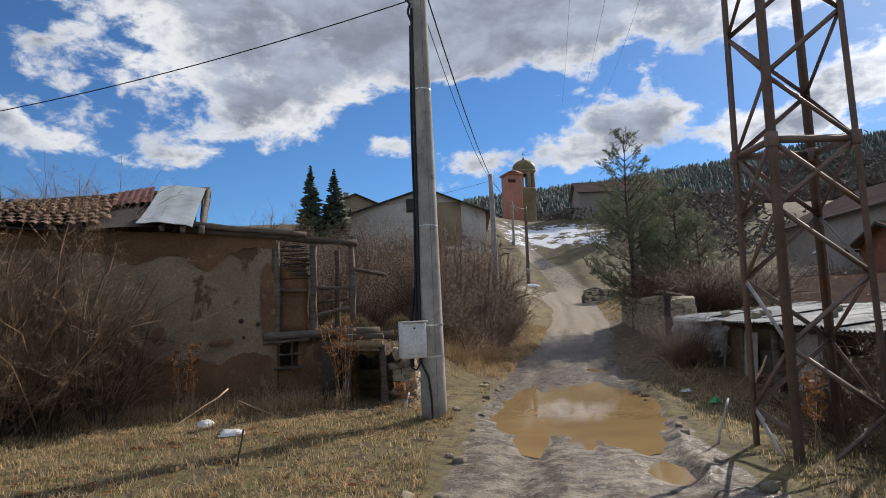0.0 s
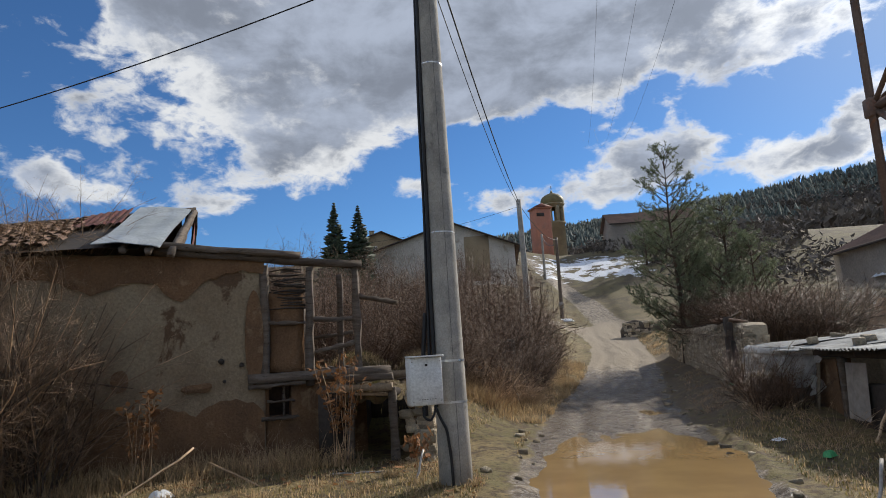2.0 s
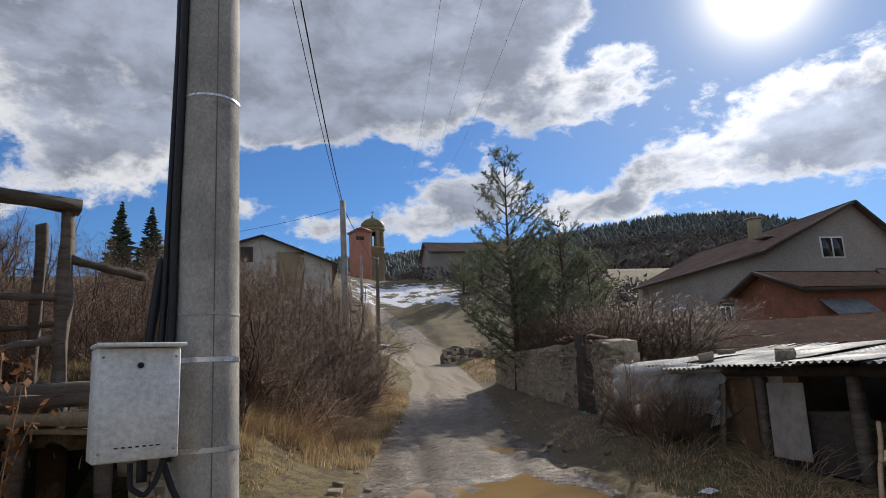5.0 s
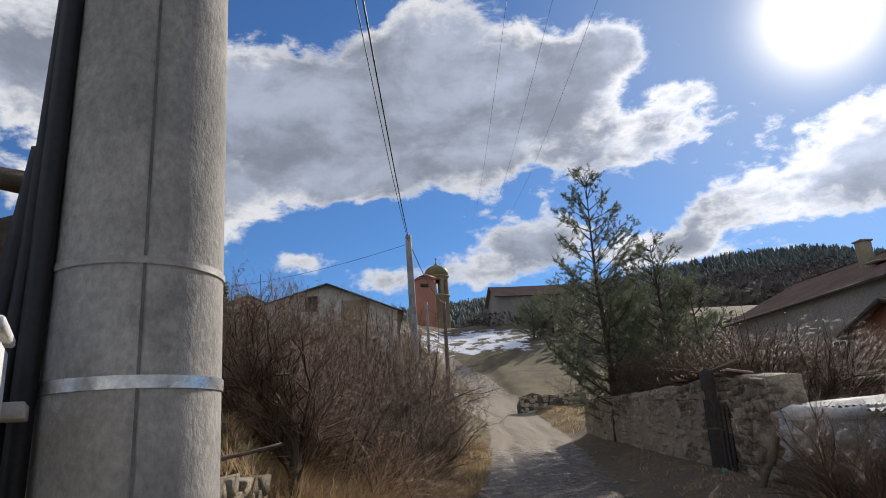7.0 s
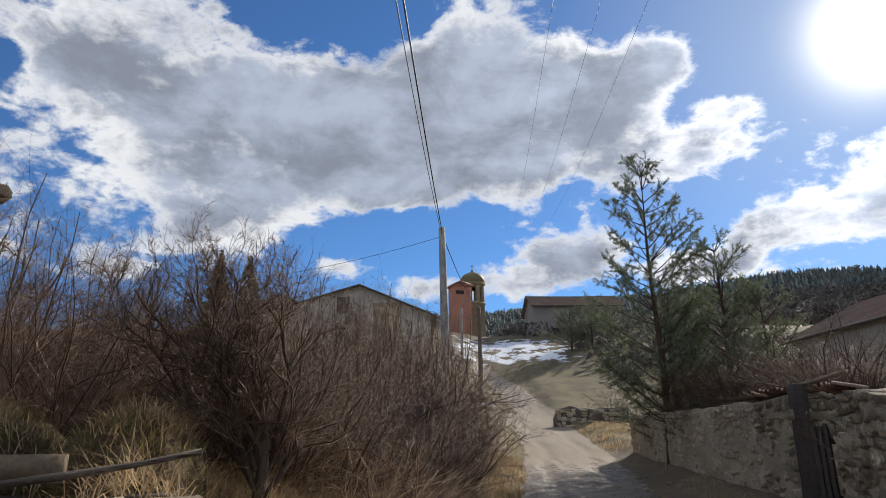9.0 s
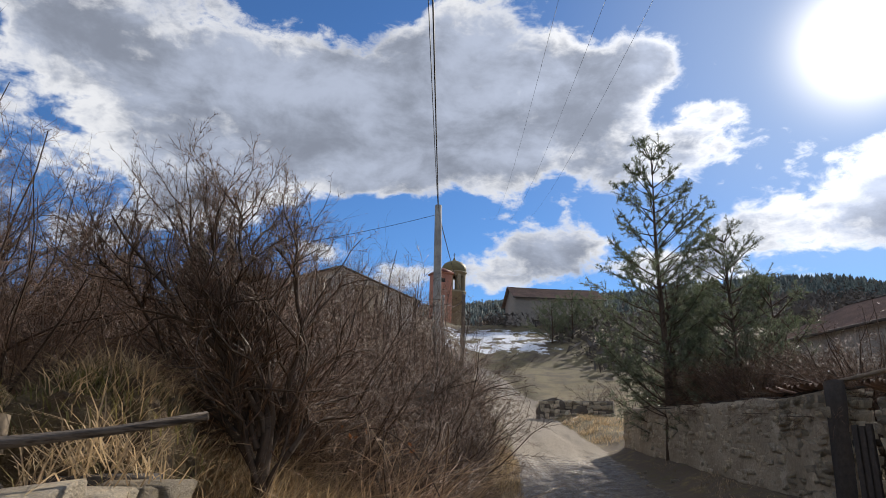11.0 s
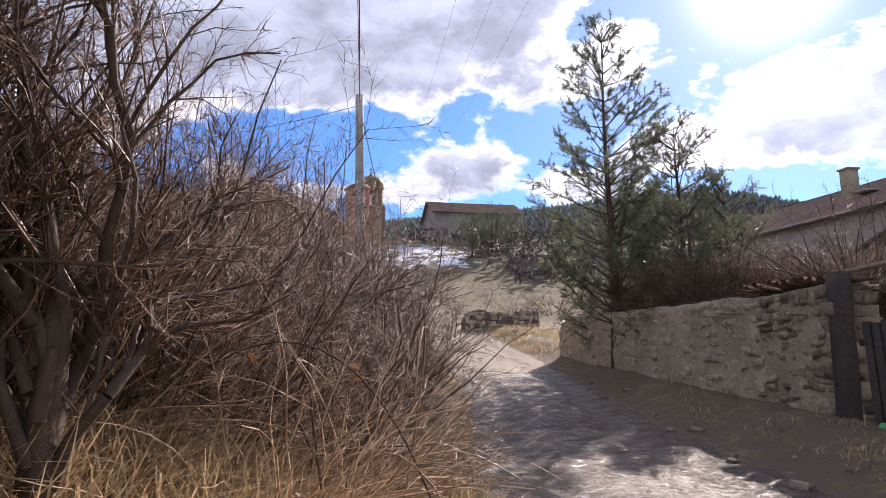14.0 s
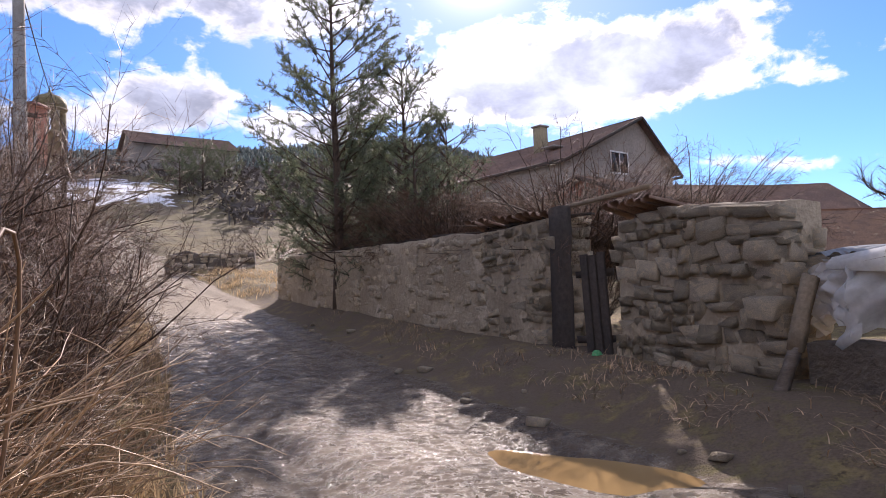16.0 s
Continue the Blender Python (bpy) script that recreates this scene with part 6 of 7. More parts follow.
# woods on the far hill: one body of many ragged crowns
rr = np.random.default_rng(77)
V, T, Vb, Tb = [], [], [], []
for i in range(15000):
    a = math.radians(rr.uniform(-16, 58))
    q = rr.uniform(135 if a > 0.21 else 215, 470)
    x, y = math.sin(a) * q, math.cos(a) * q
    patch = float(fbm(np.array(x), np.array(y), 0.014, 2.0))
    if q < 330 and a < 0.25 and patch < 0.05 + rr.uniform(-0.1, 0.1):
        continue
    z, h = gz(x, y), rr.uniform(3.6, 6.6)
    w = h * rr.uniform(0.2, 0.3)
    if q < 240 and rr.random() < 0.35:
        continue
    brown = q < 240 or (q < 290 and patch < 0.3) or rr.random() < 0.12
    if brown:
        for j in range(12):
            c = np.array([x, y, z + 0.45 * h]) + rr.normal(0, 1, 3) * (w * 0.7, w * 0.7, h * 0.2)
            b = len(Vb)
            Vb += [c, c + rr.normal(0, 0.75, 3), c + rr.normal(0, 0.75, 3) + np.array([0, 0, 0.6])]
            Tb.append((b, b + 1, b + 2))
        continue
    vs, ts = V, T
    for k0, k1, wk in ((0.05, 0.6, 1.0), (0.3, 0.8, 0.75), (0.55, 1.0, 0.5)):
        b = len(vs)
        n = 5
        for j in range(n):
            t = 2 * math.pi * j / n + rr.uniform(-0.4, 0.4)
            vs.append((x + math.cos(t) * w * wk * rr.uniform(0.7, 1.3), y + math.sin(t) * w * wk * rr.uniform(0.7, 1.3), z + h * (k0 + rr.uniform(-0.05, 0.05))))
        vs.append((x + rr.uniform(-0.3, 0.3), y, z + h * k1))
        ts += [(b + j, b + (j + 1) % n, b + n) for j in range(n)]
tagged(part("forest", np_mesh("forest", V, np.array(T), M_HAZY_FOREST), None), "dark conifer woods on the far hill", "forest", kind="stuff")
if Vb:
    tagged(part("bare_wood", np_mesh("bare_wood", Vb, np.array(Tb), M_BROWNWOOD), None), "leafless brown woodland on the hillside", "forest", kind="stuff")
for x, y, h, w, sd in ((18.6, 80, 4.4, 3.2, 31), (21.5, 82, 4.8, 3.4, 32), (24.5, 84, 4.2, 3.2, 33)):
    pine("juniper_bush", "dark rounded evergreen bush on the slope", x, y, h, sd, w, 0.02, 0.6, 0.9)


# ---- houses and church beyond ----
def gable_house(name, label, at, rz, w, l, h, rise, wall_mat, roof_mat, over=0.4, windows=(), chimneys=(), category="house", wr=None, base=-1.5):
    """A house with its ridge along local y; front gable at y = 0; windows are (face, along, z, w, h)."""
    ob = thing(name, label, category, at, rz)
    e2 = wr or w / 2
    V = [(-w / 2, 0, base), (e2, 0, base), (e2, 0, h), (0, 0, h + rise), (-w / 2, 0, h), (-w / 2, l, base), (e2, l, base), (e2, l, h), (0, l, h + rise), (-w / 2, l, h)]
    g = Geo().add(V, [(0, 5, 9, 4), (1, 2, 7, 6), (0, 1, 2, 4), (5, 9, 7, 6)], [(4, 2, 3), (9, 8, 7)])
    part("wall", g, wall_mat, ob)
    for sg, half_w in ((1, e2), (-1, w / 2)):
        sl = rise / half_w
        rows = []
        n = 18
        for i in range(n + 1):
            k = i / n
            x = sg * (half_w + over) * (1 - k)
            z = h + rise - abs(x) * sl
            step_z = 0.05
            sag = lambda y: -0.06 * math.sin(math.pi * y / l) * (0.5 + 0.5 * k)
            rows.append([(x, y, z + 0.10 + sag(y)) for y in np.linspace(-over, l + over, 14)])
            if i < n:
                x2 = sg * (half_w + over) * (1 - (i + 1) / n)
                rows.append([(x2, y, h + rise - abs(x2) * sl + 0.10 - step_z + sag(y)) for y in np.linspace(-over, l + over, 14)])
        part("roof", Geo().grid(np.array(rows)), roof_mat, ob)
        e = sg * (half_w + over)
        ez = h + rise - abs(e) * sl
        part("barge_board", Geo().beam((e, -over - 0.02, ez + 0.0), (0, -over - 0.02, h + rise + 0.02), 0.05, 0.16, 2, 0), M_DARK, ob)
        part("eave_board", Geo().beam((e, -over, ez - 0.02), (e, l + over, ez - 0.02), 0.05, 0.14, 2, 0), M_DARK, ob)
    for face, a, z, ww, wh in windows:
        win = part("window", Geo().box((a, 0.0, z) if face == "front" else (face * (w / 2), a, z), (ww, 0.06, wh) if face == "front" else (0.06, ww, wh), 0, 0.01), M_FRAME, ob)
        for s in (-1, 1):
            c = (a + s * ww * 0.235, -0.02, z) if face == "front" else (face * (w / 2 + 0.02), a + s * ww * 0.235, z)
            part("pane", Geo().box(c, (ww * 0.40, 0.04, wh * 0.86) if face == "front" else (0.04, ww * 0.40, wh * 0.86)), M_GLASS, win)
    for cx, cy, ch in chimneys:
        z0 = h + rise - abs(cx) * sl
        c = part("chimney", Geo().box((cx, cy, z0 + ch / 2 - 0.3), (0.6, 0.6, ch + 0.6), 0, 0.02), M_CHURCH, ob)
        part("cap", Geo().box((cx, cy, z0 + ch + 0.04), (0.75, 0.75, 0.1), 0, 0.02), M_GREYWALL, c)
    return ob


pale = gable_house("pale_house", "whitewashed house with ochre gable and dark roof edge", (-3.9, 65.0, 7.4), 0, 17.4, 14, 4.8, 2.6, M_WHITEWALL, M_ROOF_FAR, 0.5, (("front", 2.8, 5.0, 0.8, 1.2),), wr=6.3, base=-4.0)
part("ochre_panel", Geo().box((2.5, -0.03, 3.6), (2.5, 0.05, 4.6)), M_OCHRE, pale, "ochre plastered part of the gable")
part("end_board", Geo().box((-1.4, -0.12, 5.7), (1.1, 0.2, 1.4), 0, 0.02), M_DARK, pale, "dark boarded loft opening")
small_h = gable_house("small_house", "small far house with red-tiled roof and chimneys", (-14.9, 85, 12.0), 20, 6.5, 8, 5.2, 1.3, M_OCHRE, M_TIN_RED, 0.4, (("front", -0.8, 4.2, 0.6, 0.8), ("front", 0.8, 4.2, 0.6, 0.8)), ((-0.8, 2.5, 0.9),))
big = gable_house("gabled_house", "large grey rendered house with worn tiled roof and chimney", (30.0, 34.3, 2.2), 0, 11.5, 14, 4.9, 2.6, M_GREYWALL, M_ROOF_FAR, 0.4, (("front", -1.6, 5.0, 1.5, 1.2), (-1, 4.0, 1.8, 1.0, 1.1)), ((-2.6, 4.6, 1.4),), wr=3.2)
part("skylight", Geo().box((-3.4, 3.0, 6.2), (0.8, 1.0, 0.06)), M_STEEL_PALE, big, "pale metal skylight")
brick = gable_house("brick_outhouse", "red brick outhouse with broken tiled roof", (20.6, 30.2, 1.8), -90, 4.6, 10, 2.5, 0.9, M_BRICK, M_TILE, 0.5)
part("awning", Geo().grid(np.array([[(2.35 + 0.9 * k, 0.6 + 2.2 * a, 1.9 - 0.7 * k + 0.03 * math.sin(a * 30)) for k in np.linspace(0, 1, 5)] for a in np.linspace(0, 1, 24)])), M_TIN, brick, "sagging tin awning")
long_h = gable_house("long_building", "long low building with grey roof on the ridge", (23.0, 92.0, 14.0), 90, 8, 12, 4.0, 2.0, M_GREYWALL, M_ROOF_FAR, 0.5)
long_h.matrix_basis = pose(29.5, 98.5, 15.2, 0, 0, 90)
tile_h = gable_house("tiled_barn", "low barn with weathered brown tiled roof", (18.5, 15.3, 0.5), 52, 4.0, 8.5, 1.1, 0.75, M_MUD, M_TILE, 0.4)
far_h = gable_house("far_barn", "far barn with a plain gable roof", (33, 26.5, 1.5), 62, 5, 7, 2.2, 1.5, M_GREYWALL, M_ROOF_FAR, 0.4)

tower = thing("transformer_tower", "tall narrow pink plastered tower with a low roof", "tower", (8.3, 108, 13.5))
part("shaft", Geo().box((0, 0, 5.1), (2.7, 2.7, 12.6), 0.35, 0.05), M_PINK, tower)
g = Geo().box((0, 0, 11.5), (3.1, 3.1, 0.25), 0.35)
part("cornice", g, M_PINK, tower)
c, s = math.cos(0.35), math.sin(0.35)
R2 = np.array([[c, -s, 0], [s, c, 0], [0, 0, 1]])
V = np.array([(-1.65, -1.65, 11.6), (1.65, -1.65, 11.6), (1.65, 1.65, 11.6), (-1.65, 1.65, 11.6), (0, -0.9, 12.4), (0, 0.9, 12.4)]) @ R2.T
part("roof", Geo().add(V, [(0, 3, 5, 4), (1, 4, 5, 2), (0, 3, 2, 1)], [(0, 4, 1), (3, 2, 5)]), M_TIN_RED, tower)
# no recess is cut: a dark block paints the opening's shade
part("opening", Geo().box((-0.1, -1.32, 10.3), (1.4, 0.3, 0.6), 0.35), M_DARK, tower)

church = thing("church_tower", "octagonal stone bell tower under an onion dome", "church", (11.6, 120, 15.0))
ang = np.arange(8) * math.pi / 4 + math.pi / 8


def ring_stack(rows, n=8, turn=math.pi / 8):
    a = np.arange(n + 1) * 2 * math.pi / n + turn
    return np.array([[(math.cos(t) * r, math.sin(t) * r, z) for t in a] for r, z in rows])


part("lower_stage", Geo().grid(ring_stack([(2.1, -1), (2.1, 9.4), (2.3, 9.5), (2.3, 9.8), (2.0, 9.9)])), M_CHURCH, church)
part("belfry_floor", Geo().grid(ring_stack([(0.01, 9.92), (2.0, 9.92)])), M_CHURCH, church)
for t in ang:
    part("pillar", Geo().box((math.cos(t) * 1.75, math.sin(t) * 1.75, 11.3), (0.62, 0.62, 2.9), t, 0.04), M_CHURCH, church)
part("arch_ring", Geo().grid(ring_stack([(1.6, 12.5), (2.05, 12.5), (2.05, 13.0), (2.35, 13.1), (2.35, 13.3), (1.6, 13.3)])), M_CHURCH, church)
prof = [(2.05, 13.3), (2.2, 13.7), (2.18, 14.2), (1.9, 14.7), (1.4, 15.1), (0.8, 15.35), (0.35, 15.55), (0.2, 15.8), (0.05, 16.2)]
part("dome", Geo().grid(ring_stack(prof, 16)), M_DOME, church, "weathered onion dome", True)
part("cross", Geo().box((0, 0, 16.5), (0.08, 0.08, 0.9)).box((0, 0, 16.6), (0.5, 0.08, 0.08)), M_DOME, church)
nave = tagged(part("church_wall", Geo().box((15.5, 117, 16.6), (9, 0.6, 2.6)), M_CHURCH), "old churchyard wall on the slope", "wall", kind="structure")
shut = thing("dark_shack", "dark collapsed shack hidden in the thicket", "shack", (0.42, 18.3, gz(0.42, 18.3)))
part("wall", Geo().box((0, 0.5, 0.5), (0.9, 1.0, 1.5), 0.1, 0.02), M_DARK, shut)
part("board", Geo().beam((-0.5, -0.06, 0.35), (0.5, -0.04, 0.42), 0.04, 0.1, 4, 0.01, rng), M_WOOD, shut)
part("board", Geo().beam((-0.5, -0.06, 0.75), (0.5, -0.04, 0.72), 0.04, 0.09, 4, 0.01, rng), M_WOOD, shut)


# ---- grass ----
def blades(xy, hgt, seed, mat, name, label, width=0.006, lean=0.5):
    """Bent grass blades of two quads tapering to a tip."""
    r = np.random.default_rng(seed)
    n = len(xy)
    a = r.uniform(0, 2 * math.pi, n)
    L = hgt * r.uniform(0.55, 1.25, n)
    bend = lean * r.uniform(0.2, 1.4, n)
    d = np.stack([np.cos(a), np.sin(a)], 1)
    sd = np.stack([-np.sin(a), np.cos(a)], 1)
    z = height(xy[:, 0], xy[:, 1]) - 0.01
    rows = []
    for k, w in ((0, 1.0), (0.5, 0.8), (1.0, 0.08)):
        c = xy + d * (bend * L * k ** 1.8)[:, None]
        zz = z + L * (k - 0.35 * bend * k * k)
        for s in (-1, 1):
            rows.append(np.concatenate([c + sd * s * width * w * r.uniform(0.7, 1.3, n)[:, None], zz[:, None]], 1))
    V = np.stack(rows, 1).reshape(-1, 3)
    b = np.arange(n)[:, None] * 6
    Q = np.concatenate([b + np.array([[0, 1, 3, 2]]), b + np.array([[2, 3, 5, 4]])])
    return tagged(part(name, np_mesh(name, V, Q, mat), None), label, "grass", kind="stuff")


def scatter(n, x0, x1, y0, y1, seed, keep, clump=0.0):
    r = np.random.default_rng(seed)
    p = np.stack([r.uniform(x0, x1, n), r.uniform(y0, y1, n)], 1)
    if clump:
        cs = np.stack([r.uniform(x0, x1, max(1, n // 40)), r.uniform(y0, y1, max(1, n // 40))], 1)
        p = cs[r.integers(0, len(cs), n)] + r.normal(0, clump, (n, 2))
    d = p[:, 0] - np.interp(p[:, 1], ROAD_Y, ROAD_X)
    return p[keep(p[:, 0], p[:, 1], d, r.random(n))]


def off_house(x, y):
    aside = np.abs(x - np.interp(y, *CORRIDOR)) > 0.4
    s = (x - HO[0]) * HU[0] + (y - HO[1]) * HU[1]
    e = (x - HO[0]) * HW[0] + (y - HO[1]) * HW[1]
    inside = (s > -0.2) & (e > -0.03) & (s < 9.3) & (e < 6)
    cell = (x > -2.2) & (x < -0.45) & (y > 10.6) & (y < 14.4)
    return ~(inside | cell) & aside


short = scatter(120000, -9, 6.5, 1.0, 15, 1, lambda x, y, d, u: ((d < -1.55) | ((d > 1.75) & (x < 5.6) & (y < 12.5 + 2 * u))) & off_house(x, y) & (u < 0.45 + 0.5 * (fbm(x, y, 0.9, 4) > 0)))
half = np.random.default_rng(2).random(len(short)) < 0.5
blades(short[half], 0.06, 3, M_GREEN, "short_grass", "short winter grass, green and yellow")
clumps = scatter(14000, -8, 0.4, 2.5, 10.5, 31, lambda x, y, d, u: (d < -1.7) & off_house(x, y), 0.07)
blades(clumps, 0.13, 32, M_STRAW, "straw_tufts", "scattered tufts of dry straw in the grass", 0.004, 1.2)
blades(short[~half], 0.075, 4, M_STRAW, "dry_short_grass", "short dry yellow grass")
tall = scatter(52000, -3.0, 2.8, 9.5, 21, 5, lambda x, y, d, u: (d < -1.75 - 0.5 * u) & (d > -4.6) & ((x > 0.9) | (y > 12.9) | (x < -0.3)) & off_house(x, y) & ((y > 13.5) | (x > 0.35)) & (np.hypot(x - 0.75, y - 13.9) > 0.95), 0.16)
blades(tall, 0.42, 6, M_STRAW, "tall_dry_grass", "tall dry straw-coloured grass on the bank", 0.0045, 1.3)
bank_tall = scatter(20000, -2.6, 1.3, 14.0, 18.0, 15, lambda x, y, d, u: (d < -2.1) & (np.hypot(x - 0.75, y - 13.9) > 1.3), 0.14)
blades(bank_tall, 0.38, 16, M_STRAW, "bank_grass_stand", "dense stand of tan dry grass under the brambles", 0.004, 1.1)
verge = scatter(22000, 0.0, 4.0, 13.5, 30, 7, lambda x, y, d, u: (d < -1.35) & (d > -2.4), 0.10)
blades(verge[np.hypot(verge[:, 0] - 0.75, verge[:, 1] - 13.7) > 0.6], 0.26, 8, M_STRAW, "verge_grass", "dry grass along the lane edge", 0.005, 0.8)
foot = scatter(9000, -7.5, -1.5, 8.2, 11.2, 9, lambda x, y, d, u: off_house(x, y) & (((x - HO[0]) * HW[0] + (y - HO[1]) * HW[1]) > -1.3), 0.12)
blades(foot, 0.32, 10, M_STRAW, "dry_tufts", "dry grass tufts at the house foot", 0.005, 0.7)
bend = scatter(3200, 7.2, 11.5, 32, 44, 21, lambda x, y, d, u: d > 1.5, 0.3)
blades(bend, 0.24, 22, M_STRAW, "bend_grass", "sunlit dry grass below the low wall", 0.010, 1.4)
rightg = scatter(7000, 4.0, 7.2, 8, 31, 11, lambda x, y, d, u: (d > 1.9) & (x < np.interp(y, [8, 15, 19, 31], [5.6, 5.6, 6.5, 7.6])), 0.2)
blades(rightg, 0.13, 12, M_TWIG_PALE, "bank_grass", "sparse dry grass on the bank under the wall", 0.004, 1.6)


def tufts(cx, cy, sx, sy, z, n, h, seed, mat, name, label, lean=0.7):
    """Grass standing at a given height, on turf that overhangs the ground."""
    r = np.random.default_rng(seed)
    a = r.uniform(0, 2 * math.pi, n)
    L = h * r.uniform(0.5, 1.3, n)
    xy = np.stack([r.normal(cx, sx, n), r.normal(cy, sy, n)], 1)
    zb = z - 0.35 * (((xy[:, 0] - cx) / (2.2 * sx)) ** 2 + ((xy[:, 1] - cy) / (2.2 * sy)) ** 2)
    d, sd = np.stack([np.cos(a), np.sin(a)], 1), np.stack([-np.sin(a), np.cos(a)], 1)
    b = lean * r.uniform(0.3, 1.5, n)
    rows = []
    for k, w in ((0, 1.0), (0.5, 0.8), (1.0, 0.08)):
        c = xy + d * (b * L * k ** 1.7)[:, None]
        zz = zb + L * (k - 0.45 * b * k * k)
        for s in (-1, 1):
            rows.append(np.concatenate([c + sd * s * 0.0035 * w, zz[:, None]], 1))
    V = np.stack(rows, 1).reshape(-1, 3)
    q = np.arange(n)[:, None] * 6
    Q = np.concatenate([q + np.array([[0, 1, 3, 2]]), q + np.array([[2, 3, 5, 4]])])
    return tagged(part(name, np_mesh(name, V, Q, mat), None), label, "grass", kind="stuff")


tufts(-2.3, 13.85, 0.33, 0.33, 1.61, 2400, 0.17, 1, M_GREEN, "mound_grass", "green and yellow grass on the cellar turf")
tufts(-1.1, 13.85, 0.2, 0.33, 1.52, 1500, 0.24, 2, M_STRAW, "mound_straw", "long pale grass spilling over the cellar edge", 1.1)
tufts(-1.0, 15.3, 0.55, 0.5, gz(-1.0, 15.3) + 0.1, 900, 0.34, 8, M_STRAW, "bank_straw", "long tan grass among the bank bushes", 0.9)
tufts(-2.2, 13.6, 0.36, 0.3, 1.60, 1100, 0.2, 9, M_STRAW, "mound_thatch", "matted dry grass on the cellar turf", 1.2)
tufts(-1.1, 13.7, 0.22, 0.3, 1.50, 900, 0.14, 12, M_GREEN, "mound_moss", "green grass on the cellar edge", 0.9)
tufts(-1.45, 11.5, 0.25, 0.4, 1.16, 350, 0.13, 3, M_GREEN, "lintel_grass", "grass tuft above the cellar door")
tufts(-0.72, 12.9, 0.14, 0.3, 1.2, 260, 0.3, 4, M_STRAW, "edge_straw", "dry grass hanging over the stone edge", 1.4)


# ---- dry weeds, fallen wood and litter ----
def dock_weed(x, y, h, seed, stems=6, label="tall dry brown weed with curled seed heads"):
    r = np.random.default_rng(seed)
    z = gz(x, y)
    ob = thing("dry_weed", label, "weed", (x, y, z), group="dry weeds by the ruin")
    segs, V, T = [], [], []
    for i in range(stems):
        p, d = np.array([r.normal(0, 0.05), r.normal(0, 0.05), 0.0]), np.array([r.normal(0, 0.1), r.normal(0, 0.1), 1.0])
        n = 9
        for j in range(n):
            d = d + r.normal(0, 0.05, 3)
            d /= np.linalg.norm(d)
            q = p + d * h * r.uniform(0.8, 1.1) / n
            segs.append((*p, *q, 0.006, 0.005))
            if j > 2:
                for _ in range(5):
                    c = q + r.normal(0, 0.035, 3)
                    u, v = r.normal(0, 0.022, 3), r.normal(0, 0.022, 3)
                    b = len(V)
                    V += [c - u, c + v, c + u, c - v]
                    T += [(b, b + 1, b + 2), (b, b + 2, b + 3)]
            p = q
    tagged(part("stalk_tangle", prisms("stalk_tangle", segs, M_TWIG_PALE), None, ob), kind="stuff")
    tagged(part("seed_cluster", np_mesh("seed_cluster", V, np.array(T), M_LEAF), None, ob), kind="stuff")


dock_weed(-1.72, 10.25, 1.55, 1, 7)
dock_weed(-1.85, 10.3, 1.3, 2, 4)
dock_weed(-4.0, 9.3, 1.25, 3, 5)
dock_weed(-4.3, 9.5, 1.1, 4, 4)
dock_weed(-0.55, 9.7, 0.5, 5, 3)
dock_weed(4.4, 6.4, 0.9, 6, 4)

r = np.random.default_rng(50)
for p, q, rad, m, lab in (((-3.9, 8.3, 0.1), (-3.3, 9.1, 0.6), 0.013, M_TWIG_PALE, "pale barkless stick leaning in the weeds"), ((-2.2, 8.9, 0.06), (-3.3, 9.5, 0.35), 0.014, M_TWIG_PALE, "thin dry stick on the grass"),
                          ((-1.75, 9.8, 0.09), (-1.05, 9.75, 0.10), 0.016, M_STEEL_PALE, "pale stick lying before the cellar door"), ((-0.55, 9.0, 0.05), (-0.45, 9.25, 0.42), 0.014, M_STEEL_PALE, "split pale stake stuck in the grass"),
                          ((-2.0, 5.9, 0.05), (-1.93, 5.95, 0.5), 0.012, M_BARK, "broken dark stub standing in the grass"), ((3.35, 6.6, 0.05), (3.62, 6.9, 0.5), 0.015, M_STEEL_PALE, "pale stake leaning by the pylon"), ((5.0, 9.6, 0.2), (5.5, 10.0, 0.75), 0.02, M_TWIG_PALE, "dry stake in the shed weeds")):
    t = np.linspace(0, 1, 6)[:, None]
    P = np.asarray(p) * (1 - t) + np.asarray(q) * t + r.normal(0, 0.008, (6, 3))
    tagged(part("fallen_stick", Geo().tube(P, rad, 6, 0.002, r), m), lab, "stick", "loose sticks")


def scrap(name, x, y, sx, sy, sz, m, label, category, rz=0.0, dz=0.0):
    P = []
    for i in range(9):
        row = []
        for j in range(9):
            u, v = i / 8 * 2 - 1, j / 8 * 2 - 1
            k = max(0.0, 1 - max(abs(u), abs(v)) ** 3)
            row.append((u * sx / 2, v * sy / 2, sz * k * (0.7 + 0.3 * math.sin(i * 2.1 + j * 1.7)) + 0.01))
        P.append(row)
    ob = part(name, Geo().grid(np.array(P)), m, None, "", True)
    ob.matrix_basis = pose(x, y, gz(x, y) + dz, 0, 0, rz)
    return tagged(ob, label, category)


scrap("plastic_rag", -2.76, 7.8, 0.36, 0.2, 0.09, M_WHITE, "crumpled white plastic scrap on the grass", "litter", 20)
scrap("plastic_rag", -3.45, 8.6, 0.26, 0.2, 0.1, M_WHITE, "white plastic scrap caught in weeds", "litter", 60)
scrap("green_bottle", 4.45, 9.6, 0.22, 0.10, 0.08, M_GREENPL, "crushed green plastic bottle on the bank", "litter", 40)
scrap("green_bottle", 6.25, 18.2, 0.13, 0.08, 0.06, M_GREENPL, "bright green plastic scrap by the gate", "litter", 10)
